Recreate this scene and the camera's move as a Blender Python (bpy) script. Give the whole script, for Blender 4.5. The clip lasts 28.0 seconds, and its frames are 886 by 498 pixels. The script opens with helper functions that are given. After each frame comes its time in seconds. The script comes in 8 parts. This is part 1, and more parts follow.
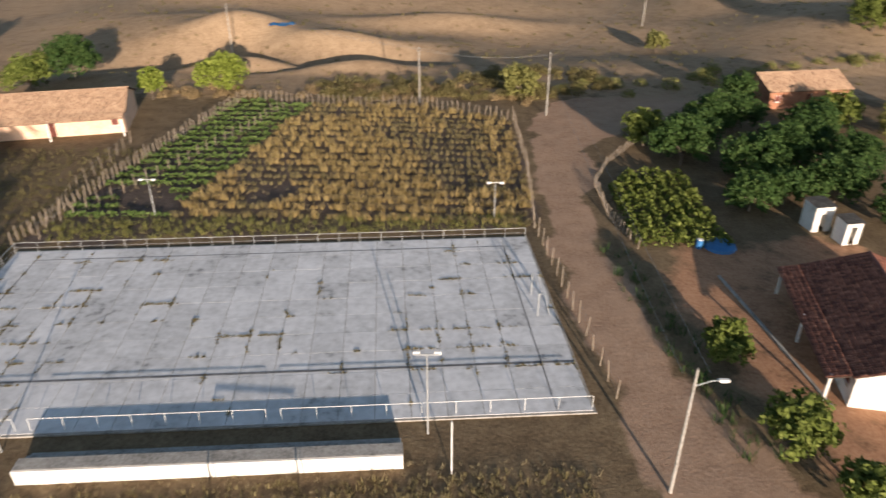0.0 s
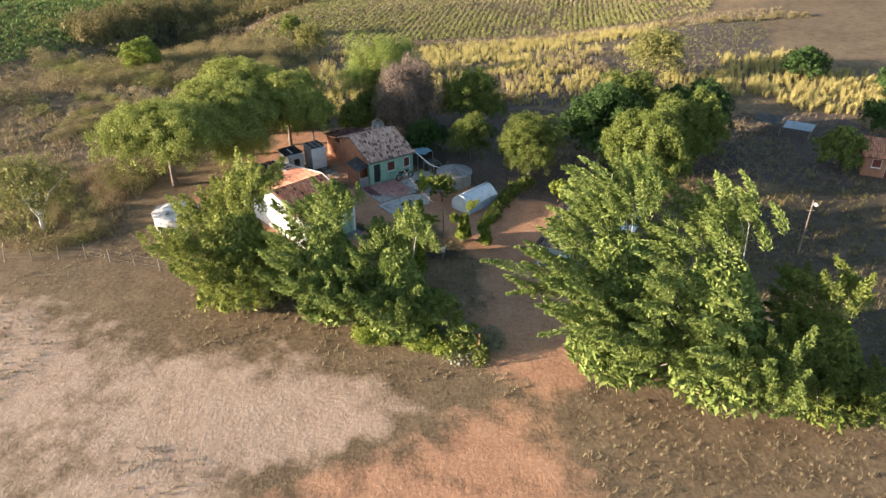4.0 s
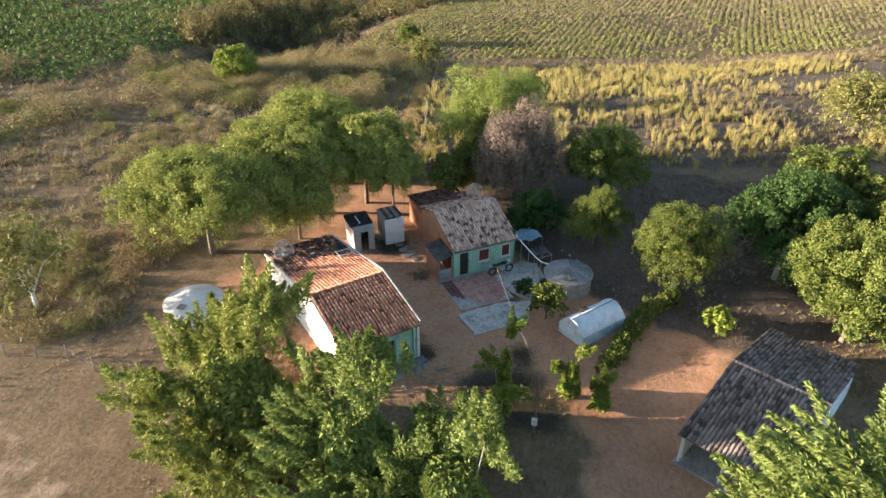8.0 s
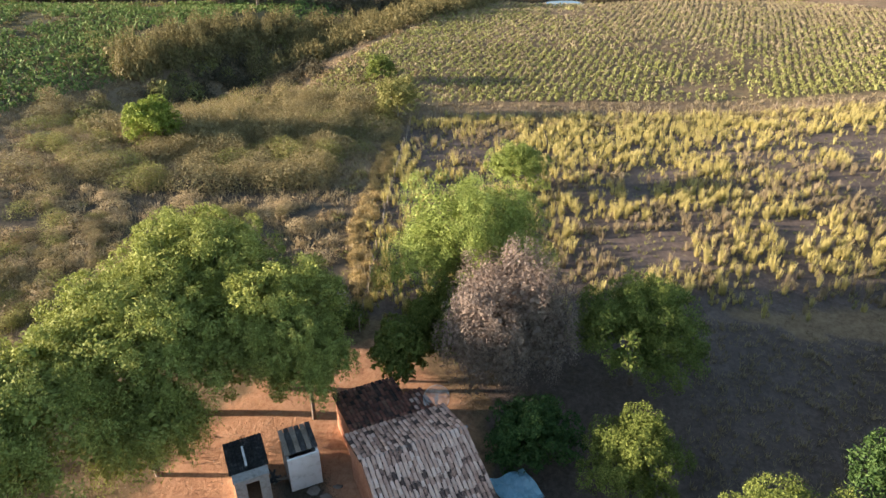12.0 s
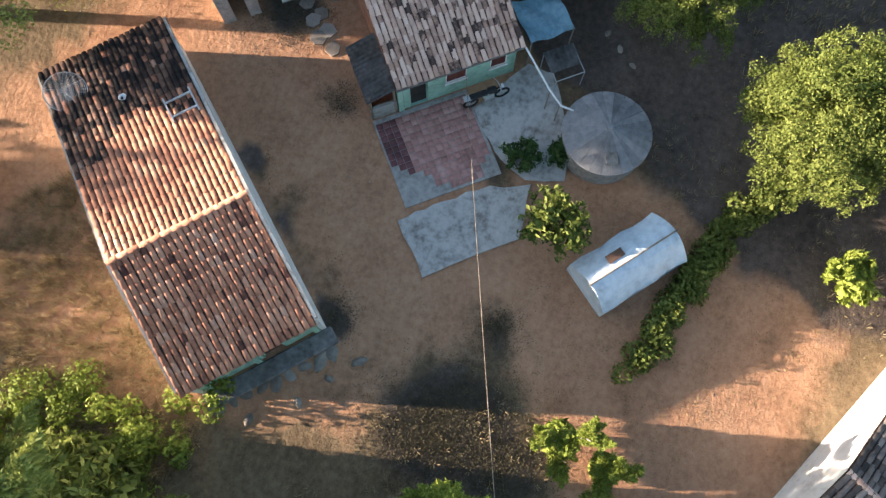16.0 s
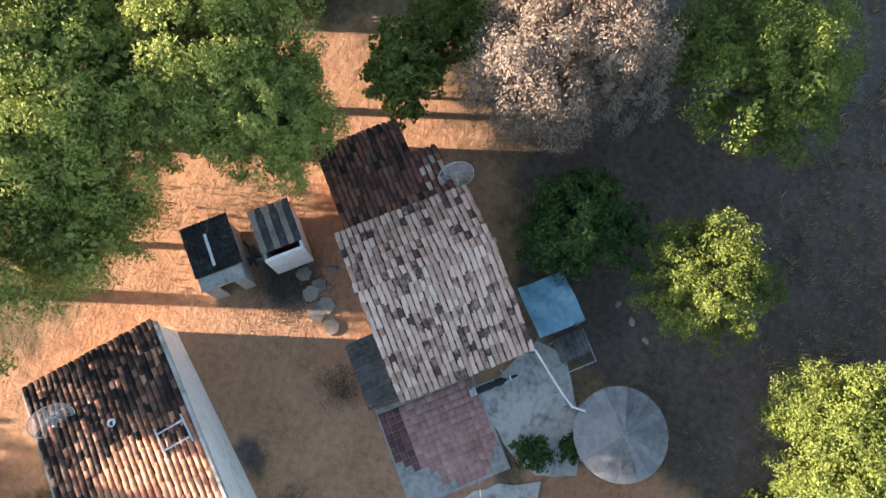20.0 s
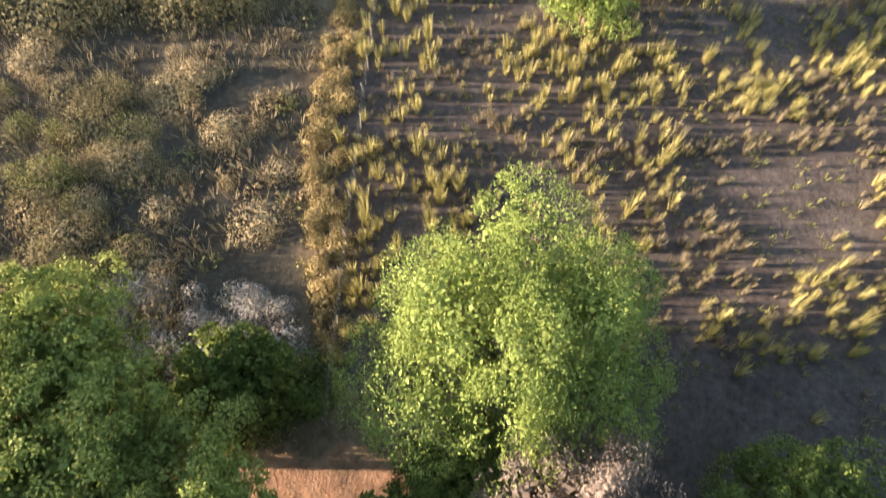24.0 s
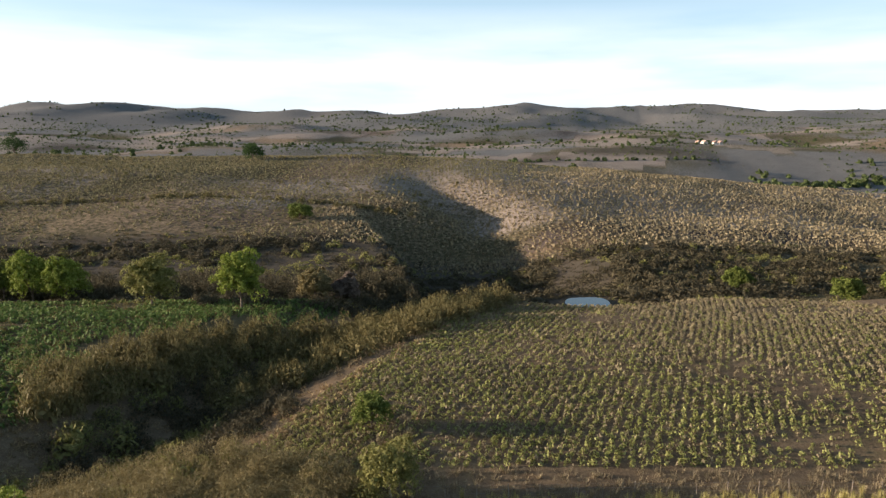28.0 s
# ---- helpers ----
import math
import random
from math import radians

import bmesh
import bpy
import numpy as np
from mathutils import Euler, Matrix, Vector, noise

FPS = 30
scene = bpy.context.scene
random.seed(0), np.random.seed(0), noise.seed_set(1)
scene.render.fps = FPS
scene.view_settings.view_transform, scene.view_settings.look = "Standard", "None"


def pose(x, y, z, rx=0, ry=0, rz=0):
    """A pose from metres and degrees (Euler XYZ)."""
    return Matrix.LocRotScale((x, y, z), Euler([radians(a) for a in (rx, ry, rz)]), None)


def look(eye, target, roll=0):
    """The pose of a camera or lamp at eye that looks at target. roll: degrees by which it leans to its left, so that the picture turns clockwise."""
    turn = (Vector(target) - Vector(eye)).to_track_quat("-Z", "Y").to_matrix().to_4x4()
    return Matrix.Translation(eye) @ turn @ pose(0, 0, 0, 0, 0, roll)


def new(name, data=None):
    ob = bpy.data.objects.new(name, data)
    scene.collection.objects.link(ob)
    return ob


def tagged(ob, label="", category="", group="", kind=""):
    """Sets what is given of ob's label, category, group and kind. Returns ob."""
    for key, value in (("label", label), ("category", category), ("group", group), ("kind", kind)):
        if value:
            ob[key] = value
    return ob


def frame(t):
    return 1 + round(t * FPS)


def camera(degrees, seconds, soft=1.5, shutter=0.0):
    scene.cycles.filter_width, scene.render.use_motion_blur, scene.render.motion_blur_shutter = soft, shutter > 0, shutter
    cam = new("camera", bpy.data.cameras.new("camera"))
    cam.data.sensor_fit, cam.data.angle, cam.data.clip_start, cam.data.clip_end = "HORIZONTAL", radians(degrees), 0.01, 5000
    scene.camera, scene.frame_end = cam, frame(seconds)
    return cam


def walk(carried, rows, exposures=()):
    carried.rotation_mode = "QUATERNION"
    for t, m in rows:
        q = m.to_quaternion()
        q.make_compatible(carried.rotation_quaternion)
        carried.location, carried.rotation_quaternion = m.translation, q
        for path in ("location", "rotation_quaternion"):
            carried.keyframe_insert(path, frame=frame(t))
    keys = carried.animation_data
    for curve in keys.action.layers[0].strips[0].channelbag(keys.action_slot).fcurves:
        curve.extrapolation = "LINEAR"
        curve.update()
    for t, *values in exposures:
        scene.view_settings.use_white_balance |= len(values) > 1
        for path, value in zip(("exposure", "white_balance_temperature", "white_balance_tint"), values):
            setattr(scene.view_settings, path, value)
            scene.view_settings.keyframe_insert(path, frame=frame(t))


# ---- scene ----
cam = camera(64.7, 28.0, soft=1.4, shutter=0.22)
PATH = [
    (0, pose(6.95, 4.08, 31.29, 60.65, 0, 0.74)),
    (0.5, pose(6.95, 4.08, 31.29, 60.66, 0, 16.38)),
    (1, pose(6.95, 4.08, 31.29, 60.50, 0, 34.22)),
    (1.5, pose(6.95, 4.08, 31.29, 60.25, 0, 49.86)),
    (2, pose(6.95, 4.08, 31.29, 60.00, 0, 67.96)),
    (2.5, pose(6.95, 4.08, 31.29, 59.79, 0, 83.58)),
    (3, pose(6.95, 4.08, 31.29, 59.65, 0, 92.36)),
    (3.5, pose(6.64, 4.00, 31.07, 59.70, 0, 93.37)),
    (5.5, pose(1.37, 4.03, 30.56, 59.48, 0, 94.10)),
    (6, pose(-1.33, 3.97, 30.54, 59.43, 0, 94.31)),
    (6.5, pose(-4.51, 3.97, 30.32, 59.36, 0, 94.50)),
    (7, pose(-8.12, 3.71, 30.11, 59.23, 0, 95.83)),
    (7.5, pose(-11.57, 3.56, 29.87, 59.17, 0, 102.06)),
    (8, pose(-15.05, 3.36, 29.87, 59.10, 0, 104.81)),
    (8.5, pose(-18.59, 2.98, 29.67, 59.07, 0, 104.79)),
    (9, pose(-22.24, 2.61, 29.54, 59.05, 0, 104.80)),
    (9.5, pose(-25.58, 2.14, 29.46, 58.98, 0, 104.81)),
    (10, pose(-29.09, 1.66, 29.51, 58.86, 0, 104.81)),
    (10.5, pose(-32.15, 1.20, 29.63, 58.76, 0, 104.82)),
    (11, pose(-35.31, 0.63, 29.85, 58.65, 0, 104.73)),
    (11.5, pose(-38.13, 0.15, 29.90, 58.57, 0, 104.70)),
    (12, pose(-40.92, -0.33, 29.90, 58.56, 0, 104.69)),
    (12.5, pose(-42.85, -0.77, 29.66, 55.92, 0, 104.50)),
    (13, pose(-44.30, -1.25, 29.54, 43.97, 0, 104.02)),
    (13.5, pose(-44.99, -1.46, 29.33, 32.09, 0, 103.98)),
    (14.2, pose(-45.75, -1.60, 28.75, 16.50, 0, 104.90)),
    (14.8, pose(-46.30, -1.55, 28.25, 14.60, 0, 106.60)),
    (15.5, pose(-46.81, -1.57, 27.91, 14.44, 0, 107.33)),
    (16, pose(-47.23, -1.74, 27.82, 14.21, 0, 107.44)),
    (16.5, pose(-47.92, -2.02, 27.96, 14.03, 0, 107.39)),
    (17, pose(-48.97, -2.39, 28.25, 13.96, 0, 107.36)),
    (17.5, pose(-50.18, -2.80, 28.51, 14.00, 0, 107.27)),
    (18, pose(-51.62, -3.29, 28.72, 14.12, 0, 107.20)),
    (18.5, pose(-53.22, -3.82, 28.97, 14.04, 0, 107.00)),
    (19, pose(-55.01, -4.40, 29.07, 14.10, 0, 106.91)),
    (19.5, pose(-56.80, -4.97, 29.24, 14.05, 0, 106.64)),
    (20, pose(-58.69, -5.58, 29.50, 14.07, 0, 106.54)),
    (20.5, pose(-60.58, -6.12, 29.65, 13.93, 0, 106.16)),
    (21, pose(-62.58, -6.63, 29.64, 14.01, 0, 105.92)),
    (21.5, pose(-64.42, -7.05, 29.45, 14.16, 0, 105.60)),
    (22.3, pose(-67.10, -7.75, 29.55, 14.30, 0, 105.40)),
    (23.1, pose(-69.50, -8.50, 29.80, 14.00, 0, 105.10)),
    (23.5, pose(-70.28, -8.71, 29.88, 16.14, 0, 105.08)),
    (24, pose(-71.04, -8.92, 29.86, 27.13, 0, 105.24)),
    (24.5, pose(-70.98, -8.90, 29.24, 34.30, 0, 105.32)),
    (25, pose(-70.98, -8.90, 29.24, 35.07, 0, 105.27)),
    (25.5, pose(-70.98, -8.90, 29.24, 42.28, 0, 105.26)),
    (26, pose(-70.98, -8.90, 29.24, 52.72, 0, 105.31)),
    (26.5, pose(-70.98, -8.90, 29.24, 62.41, 0, 105.32)),
    (27, pose(-70.98, -8.90, 29.24, 73.57, 0, 105.27)),
    (27.5, pose(-70.98, -8.90, 29.24, 80.12, 0, 105.28)),
    (28, pose(-70.98, -8.90, 29.24, 80.21, 0, 105.28)),
]
walk(cam, PATH, exposures=[(0, 0.82), (1, 0.59), (2, 1.38), (3, 1.9), (5.5, 2.03), (9, 2.13), (13.5, 2.18), (15.5, 2.38), (17, 2.40), (18.5, 2.40), (20, 2.7), (21, 2.82), (21.8, 2.70), (23.5, 2.53), (25, 2.24), (26, 2.26), (26.5, 2.33), (27, 2.4), (27.5, 1.38), (28, 1.03)])

# ---- light: low evening sun from the south, clear sky with thin cloud near the horizon ----
SUN_ELEV = 9.7
SUN_FROM = Vector((0.245, -0.97, 0)).normalized()
world = bpy.data.worlds.new("world")
scene.world = world
world.use_nodes = True
wn, wl = world.node_tree.nodes, world.node_tree.links
wn.clear()
w_out, w_bg, w_sky = wn.new("ShaderNodeOutputWorld"), wn.new("ShaderNodeBackground"), wn.new("ShaderNodeTexSky")
w_sky.sky_type, w_sky.sun_disc = "NISHITA", False
w_sky.sun_elevation = radians(SUN_ELEV)
w_sky.sun_rotation = math.atan2(SUN_FROM.x, SUN_FROM.y)
w_sky.air_density, w_sky.dust_density, w_sky.ozone_density = 0.9, 0.9, 1.0
w_tc, w_map, w_noise, w_ramp, w_mix = wn.new("ShaderNodeTexCoord"), wn.new("ShaderNodeMapping"), wn.new("ShaderNodeTexNoise"), wn.new("ShaderNodeValToRGB"), wn.new("ShaderNodeMixRGB")
w_map.inputs["Scale"].default_value = (1.2, 1.2, 9.0)
w_noise.inputs["Scale"].default_value, w_noise.inputs["Detail"].default_value = 1.6, 7.0
w_ramp.color_ramp.elements[0].position, w_ramp.color_ramp.elements[1].position = 0.36, 0.64
w_mix.inputs[2].default_value = (6.8, 7.05, 7.4, 1)
wl.new(w_tc.outputs["Generated"], w_map.inputs[0])
wl.new(w_map.outputs[0], w_noise.inputs["Vector"])
wl.new(w_noise.outputs["Fac"], w_ramp.inputs[0])
w_sep, w_low, w_mul = wn.new("ShaderNodeSeparateXYZ"), wn.new("ShaderNodeMapRange"), wn.new("ShaderNodeMath")
w_mul.operation = "MULTIPLY"
w_low.inputs["From Min"].default_value, w_low.inputs["From Max"].default_value = 0.165, 0.085
wl.new(w_tc.outputs["Generated"], w_sep.inputs[0])
wl.new(w_sep.outputs["Z"], w_low.inputs["Value"])
wl.new(w_ramp.outputs[0], w_mul.inputs[0])
wl.new(w_low.outputs[0], w_mul.inputs[1])
wl.new(w_mul.outputs[0], w_mix.inputs[0])
w_veil, w_vr = wn.new("ShaderNodeMixRGB"), wn.new("ShaderNodeMapRange")
w_vr.inputs["From Min"].default_value, w_vr.inputs["From Max"].default_value, w_vr.inputs["To Max"].default_value = 0.4, 0.12, 0.6
w_veil.inputs[2].default_value = (4.1, 5.7, 7.2, 1)
wl.new(w_sep.outputs["Z"], w_vr.inputs["Value"])
wl.new(w_vr.outputs[0], w_veil.inputs[0])
wl.new(w_sky.outputs[0], w_veil.inputs[1])
wl.new(w_veil.outputs[0], w_mix.inputs[1])
wl.new(w_mix.outputs[0], w_bg.inputs[0])
w_bg.inputs[1].default_value = 0.09
wl.new(w_bg.outputs[0], w_out.inputs[0])
sun_data = bpy.data.lights.new("sun", "SUN")
sun_data.energy, sun_data.angle, sun_data.color = 5.0, radians(0.6), (1.0, 0.815, 0.665)
sun = new("sun", sun_data)
sun_dir = SUN_FROM * math.cos(radians(SUN_ELEV)) + Vector((0, 0, math.sin(radians(SUN_ELEV))))
sun.matrix_world = look(sun_dir * 300, (0, 0, 0))

# ---- materials ----
def ramp_node(nt, stops):
    r = nt.nodes.new("ShaderNodeValToRGB")
    while len(r.color_ramp.elements) > 1:
        r.color_ramp.elements.remove(r.color_ramp.elements[-1])
    for i, (p, c) in enumerate(stops):
        e = r.color_ramp.elements[0] if i == 0 else r.color_ramp.elements.new(p)
        e.position, e.color = p, (*c, 1)
    return r


def math_node(nt, op, a, b):
    m = nt.nodes.new("ShaderNodeMath")
    m.operation = op
    for i, v in enumerate((a, b)):
        if isinstance(v, (int, float)):
            m.inputs[i].default_value = v
        else:
            nt.links.new(v, m.inputs[i])
    return m.outputs[0]


def noise_node(nt, scale, detail=5.0, vec=None, rough=0.6):
    n = nt.nodes.new("ShaderNodeTexNoise")
    n.inputs["Scale"].default_value, n.inputs["Detail"].default_value, n.inputs["Roughness"].default_value = scale, detail, rough
    if vec is None:
        vec = nt.nodes.new("ShaderNodeNewGeometry").outputs["Position"]
    nt.links.new(vec, n.inputs["Vector"])
    return n.outputs["Fac"]


def surface(name, stops, big=0.5, fine=6.0, rough=0.85, bump=0.3, rand=0.0, metal=0.0, see_through=0.0, mixw=0.5, bump_scale=None, spec=0.3):
    """A worn surface: colours along a ramp, driven by noise at two scales and, if asked, a value per piece."""
    m = bpy.data.materials.new(name)
    m.use_nodes = True
    nt = m.node_tree
    b = nt.nodes["Principled BSDF"]
    f = math_node(nt, "ADD", math_node(nt, "MULTIPLY", noise_node(nt, big, 4), mixw), math_node(nt, "MULTIPLY", noise_node(nt, fine, 6), 1 - mixw))
    f = math_node(nt, "ADD", math_node(nt, "MULTIPLY", math_node(nt, "SUBTRACT", f, 0.5), 1.7), 0.5)
    if rand:
        g, o = nt.nodes.new("ShaderNodeNewGeometry"), nt.nodes.new("ShaderNodeObjectInfo")
        k = math_node(nt, "FRACT", math_node(nt, "ADD", g.outputs["Random Per Island"], o.outputs["Random"]), 0)
        f = math_node(nt, "ADD", math_node(nt, "MULTIPLY", f, 1 - rand), math_node(nt, "MULTIPLY", k, rand))
    r = ramp_node(nt, stops)
    nt.links.new(f, r.inputs[0])
    nt.links.new(r.outputs[0], b.inputs["Base Color"])
    b.inputs["Roughness"].default_value, b.inputs["Metallic"].default_value = rough, metal
    b.inputs["Specular IOR Level"].default_value = spec
    if bump:
        bm_ = nt.nodes.new("ShaderNodeBump")
        bm_.inputs["Strength"].default_value, bm_.inputs["Distance"].default_value = bump, 0.05
        nt.links.new(noise_node(nt, bump_scale or fine * 2, 6), bm_.inputs["Height"])
        nt.links.new(bm_.outputs[0], b.inputs["Normal"])
    if see_through:
        out = nt.nodes["Material Output"]
        tr, mx = nt.nodes.new("ShaderNodeBsdfTranslucent"), nt.nodes.new("ShaderNodeMixShader")
        nt.links.new(r.outputs[0], tr.inputs[0])
        mx.inputs[0].default_value = see_through
        nt.links.new(b.outputs[0], mx.inputs[1])
        nt.links.new(tr.outputs[0], mx.inputs[2])
        nt.links.new(mx.outputs[0], out.inputs[0])
    return m


def leafy(name, dark, mid, light):
    return surface(name, [(0.15, dark), (0.5, mid), (0.85, light)], big=0.35, fine=2.5, rough=0.7, bump=0, rand=0.45, see_through=0.22, spec=0.15)


M = {
    "court": surface("worn_concrete", [(0.2, (0.17, 0.17, 0.17)), (0.36, (0.48, 0.485, 0.49)), (0.6, (0.63, 0.635, 0.645)), (0.8, (0.72, 0.725, 0.735))], big=0.22, fine=1.6, rough=0.9, bump=0.15, rand=0.16),
    "concrete": surface("old_concrete", [(0.2, (0.16, 0.15, 0.13)), (0.5, (0.33, 0.31, 0.28)), (0.8, (0.45, 0.43, 0.39))], big=0.8, fine=5, rough=0.92, bump=0.3),
    "patch": surface("yard_concrete", [(0.25, (0.2, 0.18, 0.155)), (0.5, (0.43, 0.41, 0.375)), (0.8, (0.55, 0.53, 0.49))], big=0.9, fine=4, rough=0.92, bump=0.3),
    "whitewash": surface("whitewash", [(0.2, (0.5, 0.46, 0.4)), (0.45, (0.74, 0.71, 0.66)), (0.8, (0.82, 0.8, 0.77))], big=0.6, fine=3, rough=0.85, bump=0.15),
    "mint": surface("mint_paint", [(0.2, (0.2, 0.33, 0.24)), (0.5, (0.33, 0.52, 0.4)), (0.8, (0.4, 0.6, 0.47))], big=0.7, fine=4, rough=0.8, bump=0.12),
    "bluewash": surface("pale_blue_paint", [(0.2, (0.4, 0.5, 0.55)), (0.5, (0.6, 0.72, 0.78)), (0.8, (0.7, 0.79, 0.83))], big=0.7, fine=4, rough=0.8, bump=0.12),
    "peach": surface("peach_paint", [(0.2, (0.55, 0.36, 0.25)), (0.5, (0.74, 0.5, 0.36)), (0.8, (0.8, 0.6, 0.46))], big=0.6, fine=4, rough=0.8, bump=0.12),
    "brickwall": surface("raw_brick_plaster", [(0.2, (0.2, 0.09, 0.055)), (0.5, (0.36, 0.17, 0.1)), (0.8, (0.45, 0.25, 0.17))], big=0.9, fine=6, rough=0.9, bump=0.3),
    "shutter": surface("red_brown_shutter", [(0.2, (0.1, 0.03, 0.022)), (0.8, (0.2, 0.06, 0.045))], big=1, fine=12, rough=0.6, bump=0.1),
    "dark_door": surface("dark_door_wood", [(0.2, (0.02, 0.018, 0.017)), (0.8, (0.06, 0.05, 0.045))], big=1, fine=12, rough=0.6, bump=0.1),
    "wood": surface("grey_wood", [(0.2, (0.12, 0.09, 0.065)), (0.5, (0.26, 0.21, 0.16)), (0.8, (0.38, 0.33, 0.27))], big=1.5, fine=18, rough=0.9, bump=0.4),
    "bark": surface("bark", [(0.2, (0.07, 0.05, 0.038)), (0.5, (0.16, 0.125, 0.095)), (0.8, (0.28, 0.24, 0.2))], big=1.5, fine=9, rough=0.95, bump=0.6),
    "limewash_bark": surface("limewashed_trunk", [(0.2, (0.45, 0.4, 0.35)), (0.6, (0.7, 0.67, 0.62))], big=1.5, fine=9, rough=0.95, bump=0.5),
    "palebark": surface("pale_bark", [(0.2, (0.22, 0.19, 0.16)), (0.6, (0.42, 0.38, 0.33))], big=1.5, fine=9, rough=0.95, bump=0.5),
    "metal": surface("galvanised_pipe", [(0.2, (0.35, 0.36, 0.36)), (0.8, (0.6, 0.61, 0.6))], big=1.5, fine=10, rough=0.5, bump=0.05, metal=0.4),
    "white_metal": surface("white_pipe", [(0.2, (0.55, 0.55, 0.53)), (0.8, (0.8, 0.8, 0.78))], big=1.5, fine=10, rough=0.5, bump=0.05),
    "rust": surface("rusty_iron", [(0.2, (0.08, 0.04, 0.025)), (0.8, (0.2, 0.12, 0.08))], big=2, fine=12, rough=0.8, bump=0.2),
    "sheet": surface("white_plastic_sheet", [(0.2, (0.33, 0.4, 0.45)), (0.5, (0.54, 0.63, 0.69)), (0.8, (0.7, 0.77, 0.81))], big=1.0, fine=3, rough=0.45, bump=0.5, bump_scale=2.5),
    "bluetarp": surface("pale_blue_tarp", [(0.2, (0.18, 0.32, 0.4)), (0.5, (0.32, 0.54, 0.64)), (0.8, (0.48, 0.66, 0.74))], big=0.9, fine=4, rough=0.5, bump=0.5, bump_scale=3),
    "bluebarrel": surface("blue_plastic", [(0.2, (0.03, 0.12, 0.3)), (0.8, (0.05, 0.2, 0.45))], big=2, fine=10, rough=0.4, bump=0.05),
    "fibro": surface("weathered_fibre_cement", [(0.2, (0.07, 0.065, 0.06)), (0.5, (0.17, 0.165, 0.155)), (0.8, (0.28, 0.27, 0.26))], big=1.2, fine=5, rough=0.9, bump=0.2),
    "blacktop": surface("black_moulded_sheet", [(0.25, (0.025, 0.025, 0.025)), (0.6, (0.07, 0.068, 0.065)), (0.85, (0.22, 0.21, 0.2))], big=1.5, fine=6, rough=0.85, bump=0.3),
    "cistern_lid": surface("cistern_concrete", [(0.2, (0.085, 0.087, 0.09)), (0.5, (0.19, 0.193, 0.198)), (0.85, (0.31, 0.31, 0.31))], big=0.8, fine=4, rough=0.9, bump=0.25, rand=0.3),
    "tank_white": surface("sunlit_limewash", [(0.2, (0.5, 0.46, 0.4)), (0.5, (0.62, 0.58, 0.52)), (0.8, (0.7, 0.67, 0.62))], big=0.5, fine=4, rough=0.9, bump=0.15),
    "redtile": surface("red_floor_tile", [(0.2, (0.28, 0.135, 0.11)), (0.5, (0.43, 0.22, 0.185)), (0.8, (0.52, 0.31, 0.265))], big=0.8, fine=5, rough=0.7, bump=0.1, rand=0.35),
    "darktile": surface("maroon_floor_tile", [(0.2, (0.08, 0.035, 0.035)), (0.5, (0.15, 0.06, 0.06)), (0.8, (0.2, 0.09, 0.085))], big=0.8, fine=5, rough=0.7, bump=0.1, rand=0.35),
    "bike": surface("black_motorcycle", [(0.2, (0.012, 0.012, 0.013)), (0.8, (0.03, 0.03, 0.032))], big=2, fine=10, rough=0.6, bump=0.0),
    "water": surface("pond_water", [(0.2, (0.02, 0.03, 0.035)), (0.8, (0.035, 0.05, 0.055))], big=0.2, fine=1, rough=0.06, bump=0.05, spec=0.5),
    "stone": surface("field_stone", [(0.2, (0.13, 0.11, 0.09)), (0.8, (0.36, 0.32, 0.27))], big=1, fine=6, rough=0.95, bump=0.4, rand=0.4),
    "tile_red": surface("red_clay_tile", [(0.1, (0.16, 0.07, 0.046)), (0.35, (0.41, 0.175, 0.105)), (0.7, (0.54, 0.265, 0.165)), (0.92, (0.6, 0.4, 0.3))], big=0.6, fine=5, rough=0.9, bump=0.3, rand=0.5),
    "tile_maroon": surface("dark_red_clay_tile", [(0.15, (0.06, 0.025, 0.02)), (0.45, (0.15, 0.06, 0.042)), (0.75, (0.24, 0.105, 0.07)), (0.92, (0.4, 0.22, 0.15))], big=0.6, fine=5, rough=0.8, bump=0.3, rand=0.5),
    "tile_pale": surface("faded_clay_tile", [(0.22, (0.075, 0.052, 0.046)), (0.3, (0.36, 0.225, 0.175)), (0.6, (0.55, 0.38, 0.305)), (0.9, (0.66, 0.51, 0.43))], big=0.7, fine=5, rough=0.9, bump=0.3, rand=0.6),
    "tile_tan": surface("sandy_clay_tile", [(0.15, (0.16, 0.1, 0.07)), (0.4, (0.34, 0.22, 0.145)), (0.7, (0.45, 0.31, 0.205)), (0.9, (0.54, 0.4, 0.28))], big=0.6, fine=5, rough=0.9, bump=0.3, rand=0.4),
    "tile_dark": surface("blackened_clay_tile", [(0.3, (0.022, 0.018, 0.017)), (0.55, (0.08, 0.045, 0.035)), (0.75, (0.2, 0.11, 0.075)), (0.92, (0.38, 0.3, 0.25))], big=0.9, fine=5, rough=0.95, bump=0.35, rand=0.55),
    "tile_grey": surface("grey_weathered_tile", [(0.2, (0.05, 0.042, 0.038)), (0.45, (0.155, 0.122, 0.108)), (0.75, (0.255, 0.21, 0.185)), (0.92, (0.4, 0.345, 0.305))], big=0.8, fine=5, rough=0.95, bump=0.35, rand=0.55),
    "underroof": surface("roof_boards", [(0.2, (0.05, 0.035, 0.028)), (0.8, (0.12, 0.08, 0.06))], big=1, fine=8, rough=0.95, bump=0.2),
    "leaf_mid": leafy("mid_green_leaves", (0.065, 0.09, 0.018), (0.14, 0.175, 0.038), (0.25, 0.28, 0.075)),
